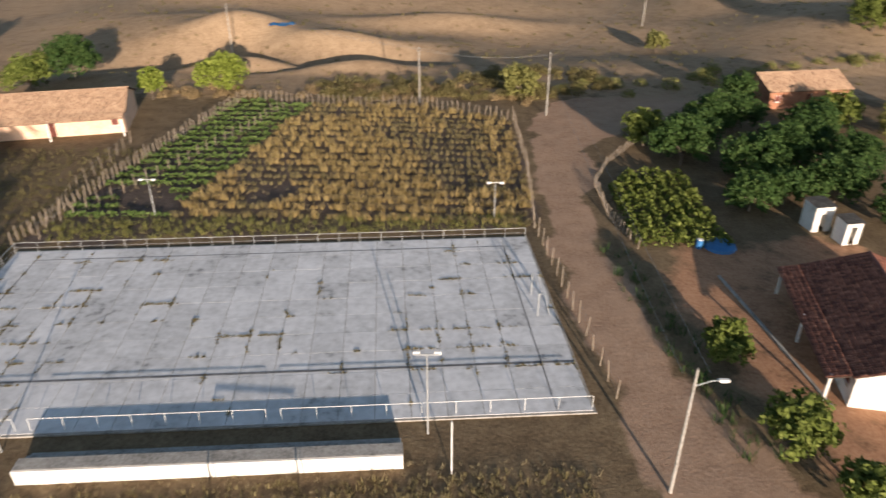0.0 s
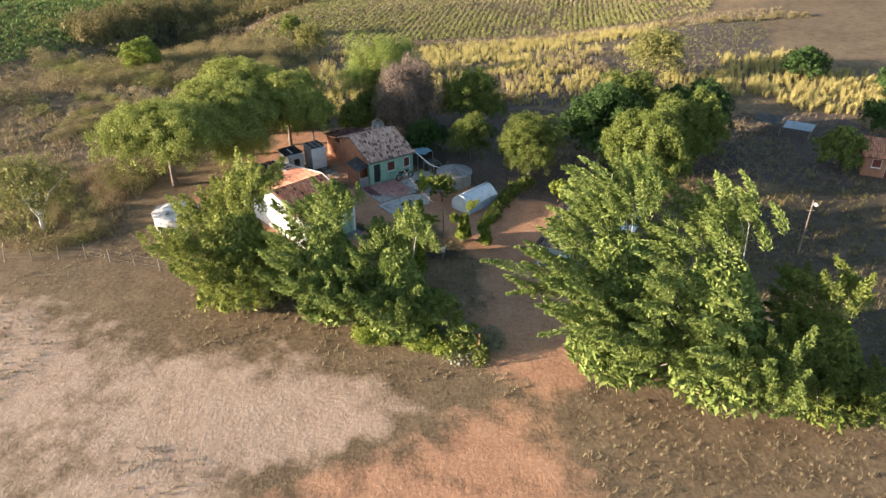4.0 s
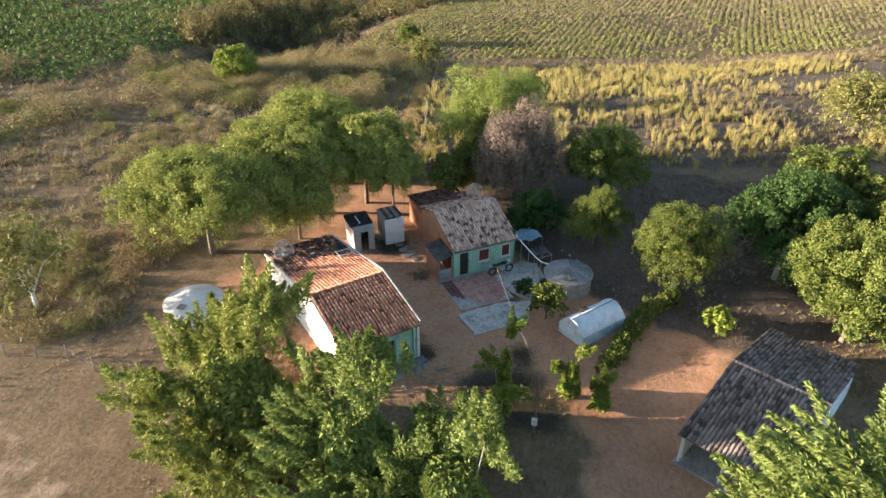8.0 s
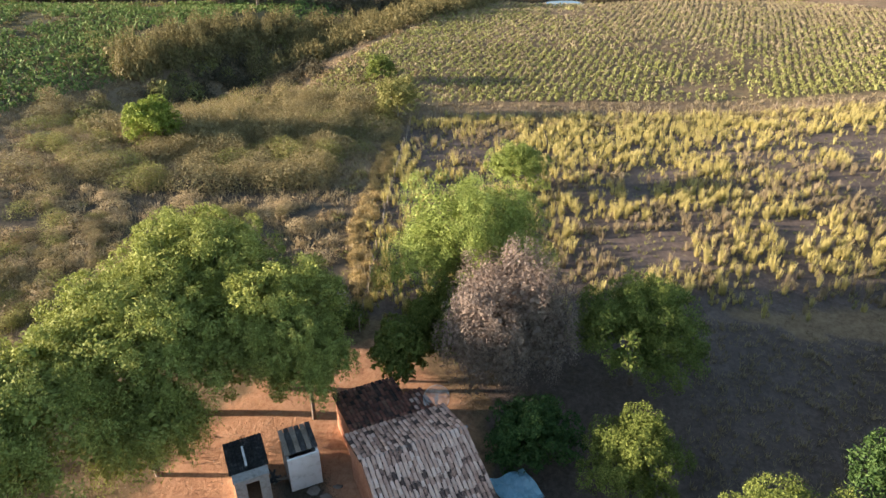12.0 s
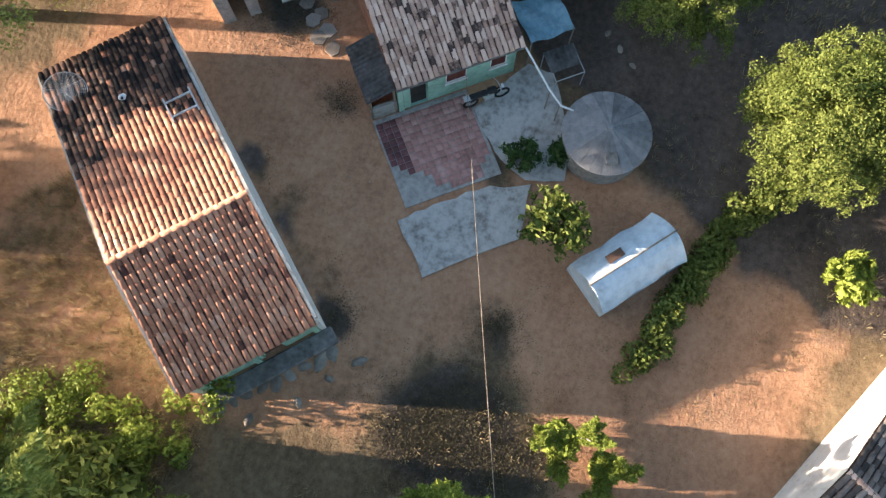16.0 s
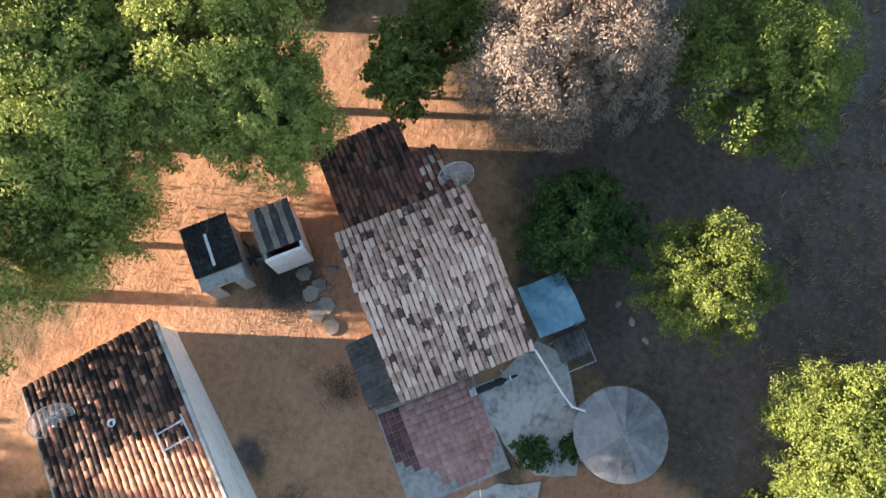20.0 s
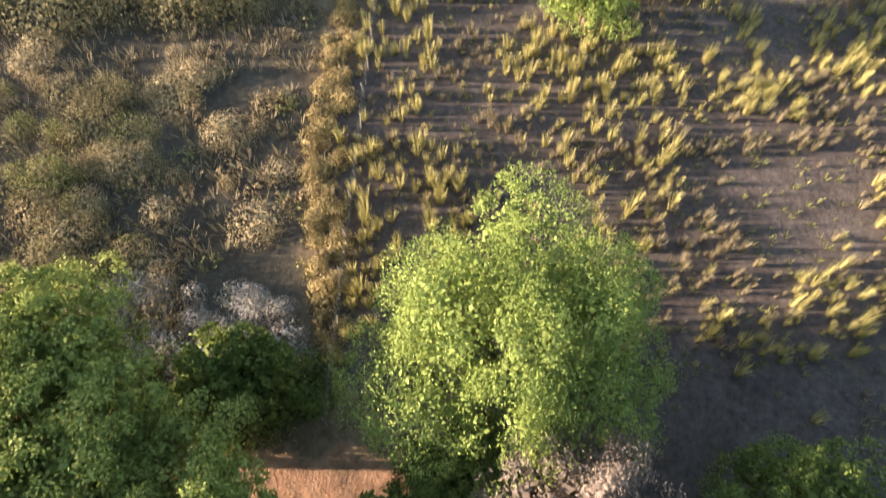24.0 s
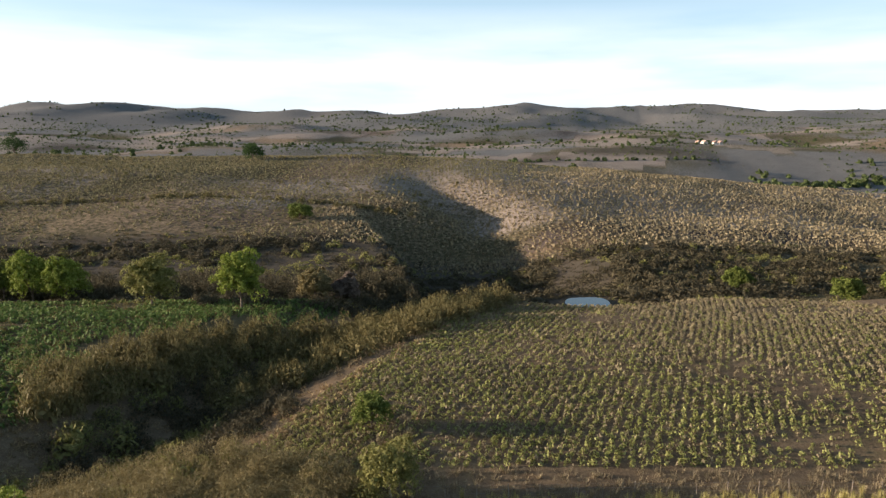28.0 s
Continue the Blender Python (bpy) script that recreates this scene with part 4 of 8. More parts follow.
def dark_house():
    h = thing("house", at(-43.1, 11.0, 61.7, 0), "long low house with a sagging grey-black tile roof", "house")
    W = 2.6
    ol = [(0.5, -0.2), (12.3, -0.2), (12.3, 2.2), (6.2, 3.35), (1.9, 2.5), (0.5, 2.2)]
    part("side_wall", prism_bm(ol, -W, -W + 0.18), M["whitewash"], h, "sunlit whitewashed side wall")
    part("side_wall", prism_bm(ol, W - 0.18, W), M["bluewash"], h, "pale blue side wall")
    part("front_wall", wall_bm(-W + 0.18, W - 0.18, 2.4, 2.58, -0.2, 2.58, [(-0.5, 0.4, 0, 2.1), (1.2, 2.1, 1.0, 2.0)]), M["bluewash"], h, "pale blue front wall under the porch")
    door(h, -0.5, 0.4, 2.44, 2.1, M["shutter"], M["bluewash"])
    window(h, 1.2, 2.1, 1.0, 2.0, 2.42, M["shutter"], M["bluewash"])
    part("back_wall", box_bm(-W + 0.18, W - 0.18, 12.1, 12.28, -0.2, 2.15), M["brickwall"], h)
    for x in (-2.5, -0.2, 0.5, 2.5):
        part("porch_post", tube_bm([(x, 0.25, -0.2), (x + 0.03, 0.25, 2.12)], 0.055, 7), M["whitewash"], h, "thin whitewashed porch post")
    part("porch_floor", box_bm(-W - 0.1, W + 0.1, 0.0, 2.4, -0.25, 0.12, bevel=0.03), M["concrete"], h)
    roof_plane(h, (-2.72, 0, 2.15), (5.44, 0, 0), (0, 6.25, 1.25), M["tile_grey"], singles=60, seed=9)
    roof_plane(h, (2.72, 12.6, 2.2), (-5.44, 0, 0), (0, -6.35, 1.2), M["tile_grey"], singles=0, seed=10)
    ridge_row(h, (-2.72, 6.25, 3.42), (2.72, 6.25, 3.42), M["tile_pale"], 15)


def outhouses():
    a = thing("outhouse", at(-62.45, -16.35, 128.3, 0), "small plastered hut with a black sheet roof", "outhouse")
    part("wall", wall_bm(-0.85, 0.85, -1.3, -1.18, -0.1, 2.0, [(-0.3, 0.35, 0, 1.75)]), M["concrete"], a)
    part("wall", box_bm(-0.85, -0.73, -1.18, 1.3, -0.1, 2.0), M["whitewash"], a)
    part("wall", box_bm(0.73, 0.85, -1.18, 1.3, -0.1, 2.0), M["concrete"], a)
    part("wall", box_bm(-0.73, 0.73, 1.18, 1.3, -0.1, 2.0), M["concrete"], a)
    corrugated(a, (-1.0, -0.75, 2.05), (2.0, 0, 0.05), (0, 2.2, 0.1), M["blacktop"], "roof_sheet", across=False)
    part("tank_slab", box_bm(-0.9, 0.9, -1.35, -0.78, 1.98, 2.12, bevel=0.02), M["concrete"], a)
    part("plank", box_bm(-0.15, -0.03, -0.5, 0.9, 2.16, 2.18), M["whitewash"], a, "bleached plank lying on the roof")
    b = thing("outhouse", at(-64.05, -14.2, 128.3, 0), "tall white-painted privy with a plank roof", "outhouse")
    part("wall", wall_bm(-0.82, 0.82, -1.1, -0.98, -0.1, 2.3), M["whitewash"], b, "bright white front panel")
    part("wall", box_bm(-0.82, -0.7, -0.98, 1.0, -0.1, 2.25), M["concrete"], b)
    part("wall", box_bm(0.7, 0.82, -0.98, 1.0, -0.1, 2.25), M["whitewash"], b)
    part("wall", box_bm(-0.7, 0.7, 0.88, 1.0, -0.1, 2.2), M["concrete"], b)
    for k in range(6):
        x = -0.86 + k * 0.29
        part("roof_board", box_bm(x, x + 0.26, -0.75, 1.15, 2.3 + 0.012 * (k % 3), 2.34 + 0.012 * (k % 3)), M["blacktop"] if k % 2 else M["wood"], b)
    c = thing("rubble_pile", at(-63.25, -15.3, 20), "heap of dark scrap boards between two huts", "rubble")
    rng = random.Random(5)
    for k in range(9):
        bm = box_bm(-0.45, 0.45, -0.06, 0.06, 0, 0.04)
        ob = part("board", bm, M["blacktop"] if k % 3 else M["wood"], c)
        ob.matrix_local = pose(rng.uniform(-0.3, 0.3), rng.uniform(-0.3, 0.3), 0.02 + 0.05 * k, rng.uniform(-6, 6), rng.uniform(-6, 6), rng.uniform(0, 180))


def cistern(m, r, h, apex, lid, body, label, staves=24):
    c = thing("cistern", m, label, "water cistern")
    part("body", lathe_bm([(r - 0.06, -0.2), (r - 0.06, h), (0.0, h)], 32), body, c)
    for k in range(staves):
        a0, a1 = 2 * math.pi * k / staves, 2 * math.pi * (k + 1) / staves - 0.008
        bm = bmesh.new()
        q = []
        for rr, z in ((r + 0.05, h - 0.03), (r + 0.05, h + 0.03), (r * 0.5, h + (apex - h) * 0.55), (0.12, apex)):
            q.append([bm.verts.new((rr * math.cos(a), rr * math.sin(a), z)) for a in (a0, (a0 + a1) / 2, a1)])
        for i in range(3):
            for j in range(2):
                bm.faces.new((q[i][j], q[i][j + 1], q[i + 1][j + 1], q[i + 1][j]))
        part("lid_slab", bm, lid, c)
    part("cap", lathe_bm([(0.0, apex - 0.02), (0.16, apex - 0.02), (0.14, apex + 0.06), (0.0, apex + 0.08)], 10), lid, c)
    part("hatch", box_bm(r * 0.55, r * 0.55 + 0.5, -0.25, 0.25, h + (apex - h) * 0.42, h + (apex - h) * 0.5 + 0.05, bevel=0.02), M["fibro"], c, "square hatch cover")


def coop():
    """Little arched shelter sheeted in white plastic."""
    m = Matrix.Translation((-55.42, 3.38, 0)) @ Euler((0, 0, math.atan2(2.7, -3.15))).to_matrix().to_4x4()
    c = thing("chicken_shelter", m, "small arched shelter sheeted in worn white plastic", "shelter")
    L, W, e, rz = 2.0, 1.15, 0.85, 1.7
    for sgn in (-1, 1):
        bm = bmesh.new()
        n = 8
        rows = []
        for i in range(n + 1):
            x = -L + 2 * L * i / n
            rows.append([bm.verts.new((x, sgn * W * f * (1 + 0.04 * math.sin(i * 1.7)), rz + (e - rz) * f ** 1.9 + 0.03 * math.sin(i * 2.1 + f * 4))) for f in (0, 0.3, 0.6, 0.85, 1.0)] + [bm.verts.new((x, sgn * (W + 0.02), 0.0))])
        for i in range(n):
            for j in range(5):
                bm.faces.new((rows[i][j], rows[i + 1][j], rows[i + 1][j + 1], rows[i][j + 1]))
        bmesh.ops.recalc_face_normals(bm, faces=bm.faces)
        bmesh.ops.solidify(bm, geom=bm.faces[:], thickness=0.015)
        part("roof_sheet", bm, M["sheet"], c, "creased white sheet")
    for x in (-L, L):
        part("end_panel", prism_bm([(-W, 0), (W, 0)] + [(W * f, rz + (e - rz) * abs(f) ** 1.9) for f in (1, 0.8, 0.5, 0.2, -0.2, -0.5, -0.8, -1)], x - 0.015, x + 0.015), M["sheet"], c)
    part("hole_patch", box_bm(-0.9, -0.2, 0.28, 0.62, 1.585, 1.69), M["rust"], c, "torn brown hole in the sheet")
    part("ridge_pole", tube_bm([(-L - 0.1, 0, rz), (L + 0.1, 0, rz + 0.03)], 0.035, 7), M["wood"], c)


def yard_bits():
    b = thing("blue_canopy", at(-64.4, -2.75, 128.3, 0), "sagging pale blue tarpaulin awning beside the house", "awning")
    bm = bmesh.new()
    n = 8
    g = [[bm.verts.new((-1.0 + 2.0 * i / n, -1.1 + 2.2 * j / n, 1.95 - 0.25 * j / n + 0.09 * math.sin(i * 1.3 + j) - 0.12 * math.sin(math.pi * i / n))) for j in range(n + 1)] for i in range(n + 1)]
    for i in range(n):
        for j in range(n):
            bm.faces.new((g[i][j], g[i + 1][j], g[i + 1][j + 1], g[i][j + 1]))
    bmesh.ops.solidify(bm, geom=bm.faces[:], thickness=0.01)
    part("tarpaulin", bm, M["bluetarp"], b)
    for x, y, z in ((-0.95, -1.05, 1.9), (0.95, -1.05, 1.9), (-0.95, 1.05, 1.65), (0.95, 1.05, 1.65)):
        part("pole", tube_bm([(x, y, -0.1), (x, y, z)], 0.035, 6), M["wood"], b)
    t = thing("work_stand", at(-63.0, -1.35, 128.3, 0), "pipe frame with a grey corrugated sheet on it", "stand")
    corrugated(t, (-0.7, -0.35, 1.15), (1.4, 0, 0), (0, 1.0, 0.05), M["fibro"], "sheet", across=False)
    for x, y in ((-0.65, -0.75), (0.65, -0.75), (-0.65, 0.6), (0.65, 0.6)):
        part("leg", tube_bm([(x, y, 0), (x, y, 1.12)], 0.022, 6), M["metal"], t)
    for p in (((-0.65, -0.75, 1.12), (0.65, -0.75, 1.12)), ((0.65, -0.75, 1.12), (0.65, 0.6, 1.14)), ((-0.65, -0.75, 1.12), (-0.65, 0.6, 1.14))):
        part("rail", tube_bm(p, 0.02, 6), M["metal"], t)
    g = thing("downpipe", at(0, 0, 0, 0), "long white gutter pipe from the eave to the cistern", "pipe")
    part("pipe", tube_bm([(-62.4, -3.0, 2.42), (-61.2, -1.55, 1.75), (-60.75, -0.95, 1.62), (-60.75, -0.4, 1.5)], 0.045, 8), M["white_metal"], g)
    for x, y, z in ((-61.2, -1.55, 1.72), (-60.78, -1.0, 1.58)):
        part("prop", tube_bm([(x, y, -0.05), (x, y, z)], 0.025, 6), M["wood"], g)
    lad = thing("ladder_frame", at(-47.35, -8.75, 136.4, -0.12), "grey metal ladder frame lying on the roof", "ladder")
    for x in (1.25, 2.3):
        part("rail", box_bm(x - 0.03, x + 0.03, 9.5, 10.6, 3.46, 3.53), M["metal"], lad)
    for y in (9.7, 10.35):
        part("rung", box_bm(1.28, 2.27, y - 0.03, y + 0.03, 3.5, 3.57), M["metal"], lad)
    bowl = thing("bowl", at(-47.25, -8.85, 136.3, 0), "small white plastic bowl lying on the blackened tiles", "bowl")
    part("shell", lathe_bm([(0.0, 0.0), (0.09, 0.0), (0.16, 0.11), (0.14, 0.11), (0.08, 0.02), (0.0, 0.02)], 14), M["white_metal"], bowl).matrix_local = pose(0.0, 11.6, 2.98, -10, 0, 0)
    motorcycle(pose(-60.78, -4.05, 0.05, 0, 0, 128) @ Matrix.Scale(1.15, 4))


def motorcycle(m):
    k = thing("motorcycle", m, "small dark motorcycle parked by the front wall", "motorcycle")
    for x in (-0.62, 0.62):
        bm = bmesh.new()
        seg = 20
        ring = []
        for i in range(seg):
            a = 2 * math.pi * i / seg
            ring.append([bm.verts.new((x + (0.27 + 0.045 * math.cos(b)) * math.cos(a), 0.045 * math.sin(b), 0.31 + (0.27 + 0.045 * math.cos(b)) * math.sin(a))) for b in (2 * math.pi * q / 8 for q in range(8))])
        for i in range(seg):
            p, n = ring[i], ring[(i + 1) % seg]
            for q in range(8):
                bm.faces.new((p[q], n[q], n[(q + 1) % 8], p[(q + 1) % 8]))
        wh = part("wheel", bm, M["bike"], k)
        part("hub", tube_bm([(x, -0.05, 0.31), (x, 0.05, 0.31)], 0.06, 10), M["metal"], wh)
        for i in range(8):
            a = math.pi * i / 8
            part("spoke", tube_bm([(x - 0.24 * math.cos(a), 0, 0.31 - 0.24 * math.sin(a)), (x + 0.24 * math.cos(a), 0, 0.31 + 0.24 * math.sin(a))], 0.006, 4), M["metal"], wh)
    part("frame", tube_bm([(0.5, 0, 0.85), (0.3, 0, 0.72), (-0.2, 0, 0.7), (-0.62, 0, 0.35)], 0.03, 7), M["bike"], k)
    part("engine", box_bm(-0.12, 0.28, -0.13, 0.13, 0.25, 0.55, bevel=0.05), M["metal"], k)
    part("fuel_tank", box_bm(-0.02, 0.38, -0.13, 0.13, 0.7, 0.9, bevel=0.07), M["bike"], k)
    part("seat", box_bm(-0.7, 0.0, -0.12, 0.12, 0.72, 0.82, bevel=0.04), M["bike"], k)
    part("fork", tube_bm([(0.62, 0.07, 0.31), (0.48, 0.07, 0.95)], 0.022, 6), M["metal"], k)
    part("fork", tube_bm([(0.62, -0.07, 0.31), (0.48, -0.07, 0.95)], 0.022, 6), M["metal"], k)
    part("handlebar", tube_bm([(0.36, -0.36, 1.02), (0.46, -0.15, 1.0), (0.46, 0.15, 1.0), (0.36, 0.36, 1.02)], 0.016, 6), M["metal"], k)
    part("headlight", lathe_bm([(0, -0.05), (0.08, -0.03), (0.09, 0.04), (0, 0.05)], 10), M["lamp_glass"], k).matrix_local = pose(0.58, 0, 0.88, 0, 90, 0)
    part("exhaust", tube_bm([(0.1, 0.15, 0.3), (-0.3, 0.17, 0.28), (-0.75, 0.17, 0.36)], 0.035, 7), M["metal"], k)
    part("rack", box_bm(-0.92, -0.66, -0.12, 0.12, 0.78, 0.8), M["metal"], k)


def slab(name, pts, z, mat, label, cat="paving", thick=0.12):
    """An uneven slab cast on the ground, with a ragged edge."""
    bm = bmesh.new()
    rng = random.Random(len(pts) * 7)
    loop = []
    n = len(pts)
    for i in range(n):
        a, b = Vector(pts[i]), Vector(pts[(i + 1) % n])
        for k in range(4):
            p = a.lerp(b, k / 4)
            loop.append((p.x + rng.uniform(-0.09, 0.09), p.y + rng.uniform(-0.09, 0.09)))
    top = [bm.verts.new((x, y, z)) for x, y in loop]
    low = [bm.verts.new((x, y, z - thick - 0.2)) for x, y in loop]
    bm.faces.new(top)
    k = len(loop)
    for i in range(k):
        bm.faces.new((low[i], low[(i + 1) % k], top[(i + 1) % k], top[i]))
    bmesh.ops.recalc_face_normals(bm, faces=bm.faces)
    return tagged(part(name, bm, mat), label, cat, kind="structure")


long_house()
green_house()
lean_to()
dark_house()
outhouses()
cistern(at(-60.3, 1.17, 20, 0), 1.8, 1.3, 1.9, M["cistern_lid"], M["concrete"], "round grey concrete cistern with a shallow conical lid")
cistern(at(-49.7, -24.0, 0, 0), 2.05, 1.35, 2.3, M["tank_white"], M["tank_white"], "round whitewashed cistern with a domed lid")
coop()
yard_bits()
dish(pose(-54.85, -19.45, 2.6, 0, 0, 150), "grey mesh satellite dish on the blackened roof", 0.8)
dish(pose(-68.2, -7.9, 2.55, 0, 0, 120), "white mesh satellite dish behind the ridge", 0.72)
slab("patio_slab", [(-52.56, -4.2), (-54.5, -5.9), (-55.6, -4.8), (-56.85, -3.2), (-57.7, -1.26), (-55.3, -0.94)], 0.1, M["patch"], "cracked grey concrete slab before the house")
slab("patio_apron", [(-60.2, -4.5), (-58.65, -3.1), (-57.8, -1.4), (-58.3, 0.1), (-60.6, -0.3), (-63.0, -1.6), (-63.0, -2.85)], 0.05, M["patch"], "worn grey concrete apron beside the house")

# ---- other houses ----
def plain_house(x, y, rz, w, d, eave, ridge, wall, tile, label, ridge_along="x", porch=False, seed=20, gables=0.0):
    h = thing("house", at(x, y, rz), label, "house")
    hw = w / 2
    if ridge_along == "x":
        part("front_wall", wall_bm(-hw, hw, 0, 0.18, -0.3, eave, [(-0.45, 0.45, 0, 2.05), (-hw + 0.8, -hw + 1.7, 1.0, 1.95), (hw - 1.7, hw - 0.8, 1.0, 1.95)]), wall, h)
        door(h, -0.45, 0.45, 0.06, 2.05, M["shutter"], M["whitewash"])
        window(h, -hw + 0.8, -hw + 1.7, 1.0, 1.95, 0.04, M["shutter"], M["whitewash"])
        window(h, hw - 1.7, hw - 0.8, 1.0, 1.95, 0.04, M["shutter"], M["whitewash"])
        part("back_wall", box_bm(-hw, hw, d - 0.18, d, -0.3, eave), wall, h)
        g = gables
        ol = [(0.18, -0.3), (d - 0.18, -0.3), (d - 0.18, eave + g), (d / 2, ridge - 0.12 + g * 1.4), (0.18, eave + g)]
        part("side_wall", prism_bm(ol, -hw, -hw + 0.18), wall, h)
        part("side_wall", prism_bm(ol, hw - 0.18, hw), wall, h)
        o = 0.35
        k = (ridge - eave) / (d / 2)
        e = -0.2 if gables else o
        roof_plane(h, (-hw - e, -o, eave - o * k), (w + 2 * e, 0, 0), (0, d / 2 + o, ridge - eave + o * k), tile, seed=seed)
        roof_plane(h, (hw + e, d + o, eave - o * k), (-w - 2 * e, 0, 0), (0, -d / 2 - o, ridge - eave + o * k), tile, seed=seed + 1)
        ridge_row(h, (-hw - e, d / 2, ridge + 0.03), (hw + e, d / 2, ridge + 0.03), tile, int(w * 2.2))
    if porch:
        for px in (-hw + 0.1, 0, hw - 0.1):
            part("porch_post", box_bm(px - 0.09, px + 0.09, -1.6, -1.42, -0.3, eave - 0.25, bevel=0.01), M["whitewash"], h)
        roof_plane(h, (-hw - 0.2, -1.9, eave - 0.42), (w + 0.4, 0, 0), (0, 1.5, 0.36), tile, seed=seed + 2)
    return h


plain_house(-59.1, 54.6, 67, 7.0, 6.2, 2.9, 4.1, M["bluewash"], M["tile_maroon"], "pale blue house with dark red tiles between raised white gables", seed=31, gables=0.42)
plain_house(-64.0, 46.6, 67, 5.2, 5.4, 2.3, 3.3, M["brickwall"], M["tile_red"], "low brick annexe with an orange tile roof", seed=34)
plain_house(-43.6, 88.0, 14, 17.5, 9.5, 2.9, 4.6, M["peach"], M["tile_tan"], "peach-coloured farmhouse with a sandy tile roof", porch=True, seed=37)
plain_house(-91.5, 123.0, 40, 12.0, 7.5, 2.8, 4.3, M["peach"], M["tile_red"], "distant farmhouse with a red tile roof", seed=40)
plain_house(57.5, 101.5, 8, 12.0, 8.0, 2.7, 4.2, M["brickwall"], M["tile_tan"], "weathered brick house with faded roof tiles among trees", seed=43)
plain_house(34.0, 45.8, -100, 13.6, 9.0, 2.7, 4.3, M["whitewash"], M["tile_maroon"], "long roadside house with a dark red tile roof and porch", porch=True, seed=46)

# ---- sports court ----
C_BL, C_BR, C_FL, C_FR = Vector((-32.1, 58.4)), Vector((13.9, 61.9)), Vector((-30.5, 35.0)), Vector((16.2, 38.4))


def court_point(u, v):
    """u along the court from west to east, v from its south to its north edge."""
    return C_FL.lerp(C_FR, u).lerp(C_BL.lerp(C_BR, u), v)


COURT_Z = 0.14


def court():
    bm = bmesh.new()
    q = [court_point(u, v) for u, v in ((-0.004, -0.008), (1.004, -0.008), (1.004, 1.008), (-0.004, 1.008))]
    top = [bm.verts.new((p.x, p.y, COURT_Z - 0.03)) for p in q]
    low = [bm.verts.new((p.x, p.y, -0.5)) for p in q]
    bm.faces.new(top)
    for i in range(4):
        bm.faces.new((low[i], low[(i + 1) % 4], top[(i + 1) % 4], top[i]))
    bmesh.ops.recalc_face_normals(bm, faces=bm.faces)
    c = tagged(part("court_floor", bm, M["concrete"]), "open-air concrete sports court of large cast panels, stained and cracked", "sports court", kind="structure")
    nu, nv = 20, 10
    for i in range(nu):
        for j in range(nv):
            bm = bmesh.new()
            g = 0.0005
            z = COURT_Z + random.uniform(-0.004, 0.004)
            p = [court_point(u, v) for u, v in ((i / nu + g, j / nv + g), ((i + 1) / nu - g, j / nv + g), ((i + 1) / nu - g, (j + 1) / nv - g), (i / nu + g, (j + 1) / nv - g))]
            t = [bm.verts.new((a.x, a.y, z)) for a in p]
            b = [bm.verts.new((a.x, a.y, z - 0.05)) for a in p]
            bm.faces.new(t)
            for k in range(4):
                bm.faces.new((b[k], b[(k + 1) % 4], t[(k + 1) % 4], t[k]))
            part("panel", bm, M["court"], c)
    # worn pitch lines, and a broad dark line the court's full length
    for k, (u0, v0, u1, v1, w) in enumerate(((0.05, 0.07, 0.05, 0.93, 0.1), (0.95, 0.07, 0.95, 0.93, 0.1), (0.0, 0.215, 1.0, 0.215, 0.22), (0.05, 0.93, 0.95, 0.93, 0.1))):
        a, b = court_point(u0, v0), court_point(u1, v1)
        n = (b - a).orthogonal().normalized() * w / 2
        bm = bmesh.new()
        f = [bm.verts.new((p.x, p.y, COURT_Z + z)) for z in (0.012,) for p in (a - n, b - n, b + n, a + n)]
        bm.faces.new(f)
        bmesh.ops.recalc_face_normals(bm, faces=bm.faces)
        part("line", bm, M["dark_line"], c, "dark line on the court")


court()


def rail_run(p0, p1, h, step, group, label, mat, z=COURT_Z, mid=True, r=0.021):
    f = thing("railing", pose(p0.x, p0.y, z), label, "railing", group)
    d = p1 - p0
    n = max(1, round(d.length / step))
    me = None
    for i in range(n + 1):
        o = d * (i / n)
        if me is None:
            post = part("post", tube_bm([(0, 0, -0.1), (0, 0, h)], r, 7), mat, f)
            me = post.data
        else:
            post = piece("post", me, f)
        post.matrix_local = Matrix.Translation((o.x, o.y, 0))
    part("top_rail", tube_bm([(0, 0, h), (d.x, d.y, h)], r, 7), mat, f)
    if mid:
        part("middle_rail", tube_bm([(0, 0, h * 0.5), (d.x, d.y, h * 0.5)], r * 0.6, 6), mat, f)
    return f


P = court_point
for a, b in ((P(0, 0.012), P(0.225, 0.012)), (P(0.245, 0.012), P(0.555, 0.012)), (P(0.575, 0.012), P(1, 0.012))):
    rail_run(a, b, 0.95, 2.2, "court railings", "low white pipe railing along the court", M["white_metal"], mid=False)
rail_run(P(0, 0.995), P(1, 0.995), 1.0, 1.9, "court railings", "grey pipe railing along the back of the court", M["metal"])
rail_run(P(0.002, 0.02), P(0.002, 0.98), 1.0, 2.2, "court railings", "grey pipe railing at the court's end", M["metal"])


def bleacher():
    b = thing("bleacher", pose(-17.8, 31.9, 0, 0, 0, 4.0), "long low whitewashed masonry stand beside the court", "bleacher")
    part("front_wall", box_bm(0, 22.1, 0, 0.12, -0.3, 1.04, bevel=0.01), M["whitewash"], b, "sunlit whitewashed outer face")
    part("core", box_bm(0, 22.1, 0.12, 1.05, -0.3, 1.06, bevel=0.015), M["concrete"], b)
    part("step", box_bm(0.1, 22.0, 1.05, 1.6, -0.3, 0.7, bevel=0.01), M["concrete"], b)
    part("step", box_bm(0.1, 22.0, 1.6, 2.15, -0.3, 0.36, bevel=0.01), M["concrete"], b)


bleacher()


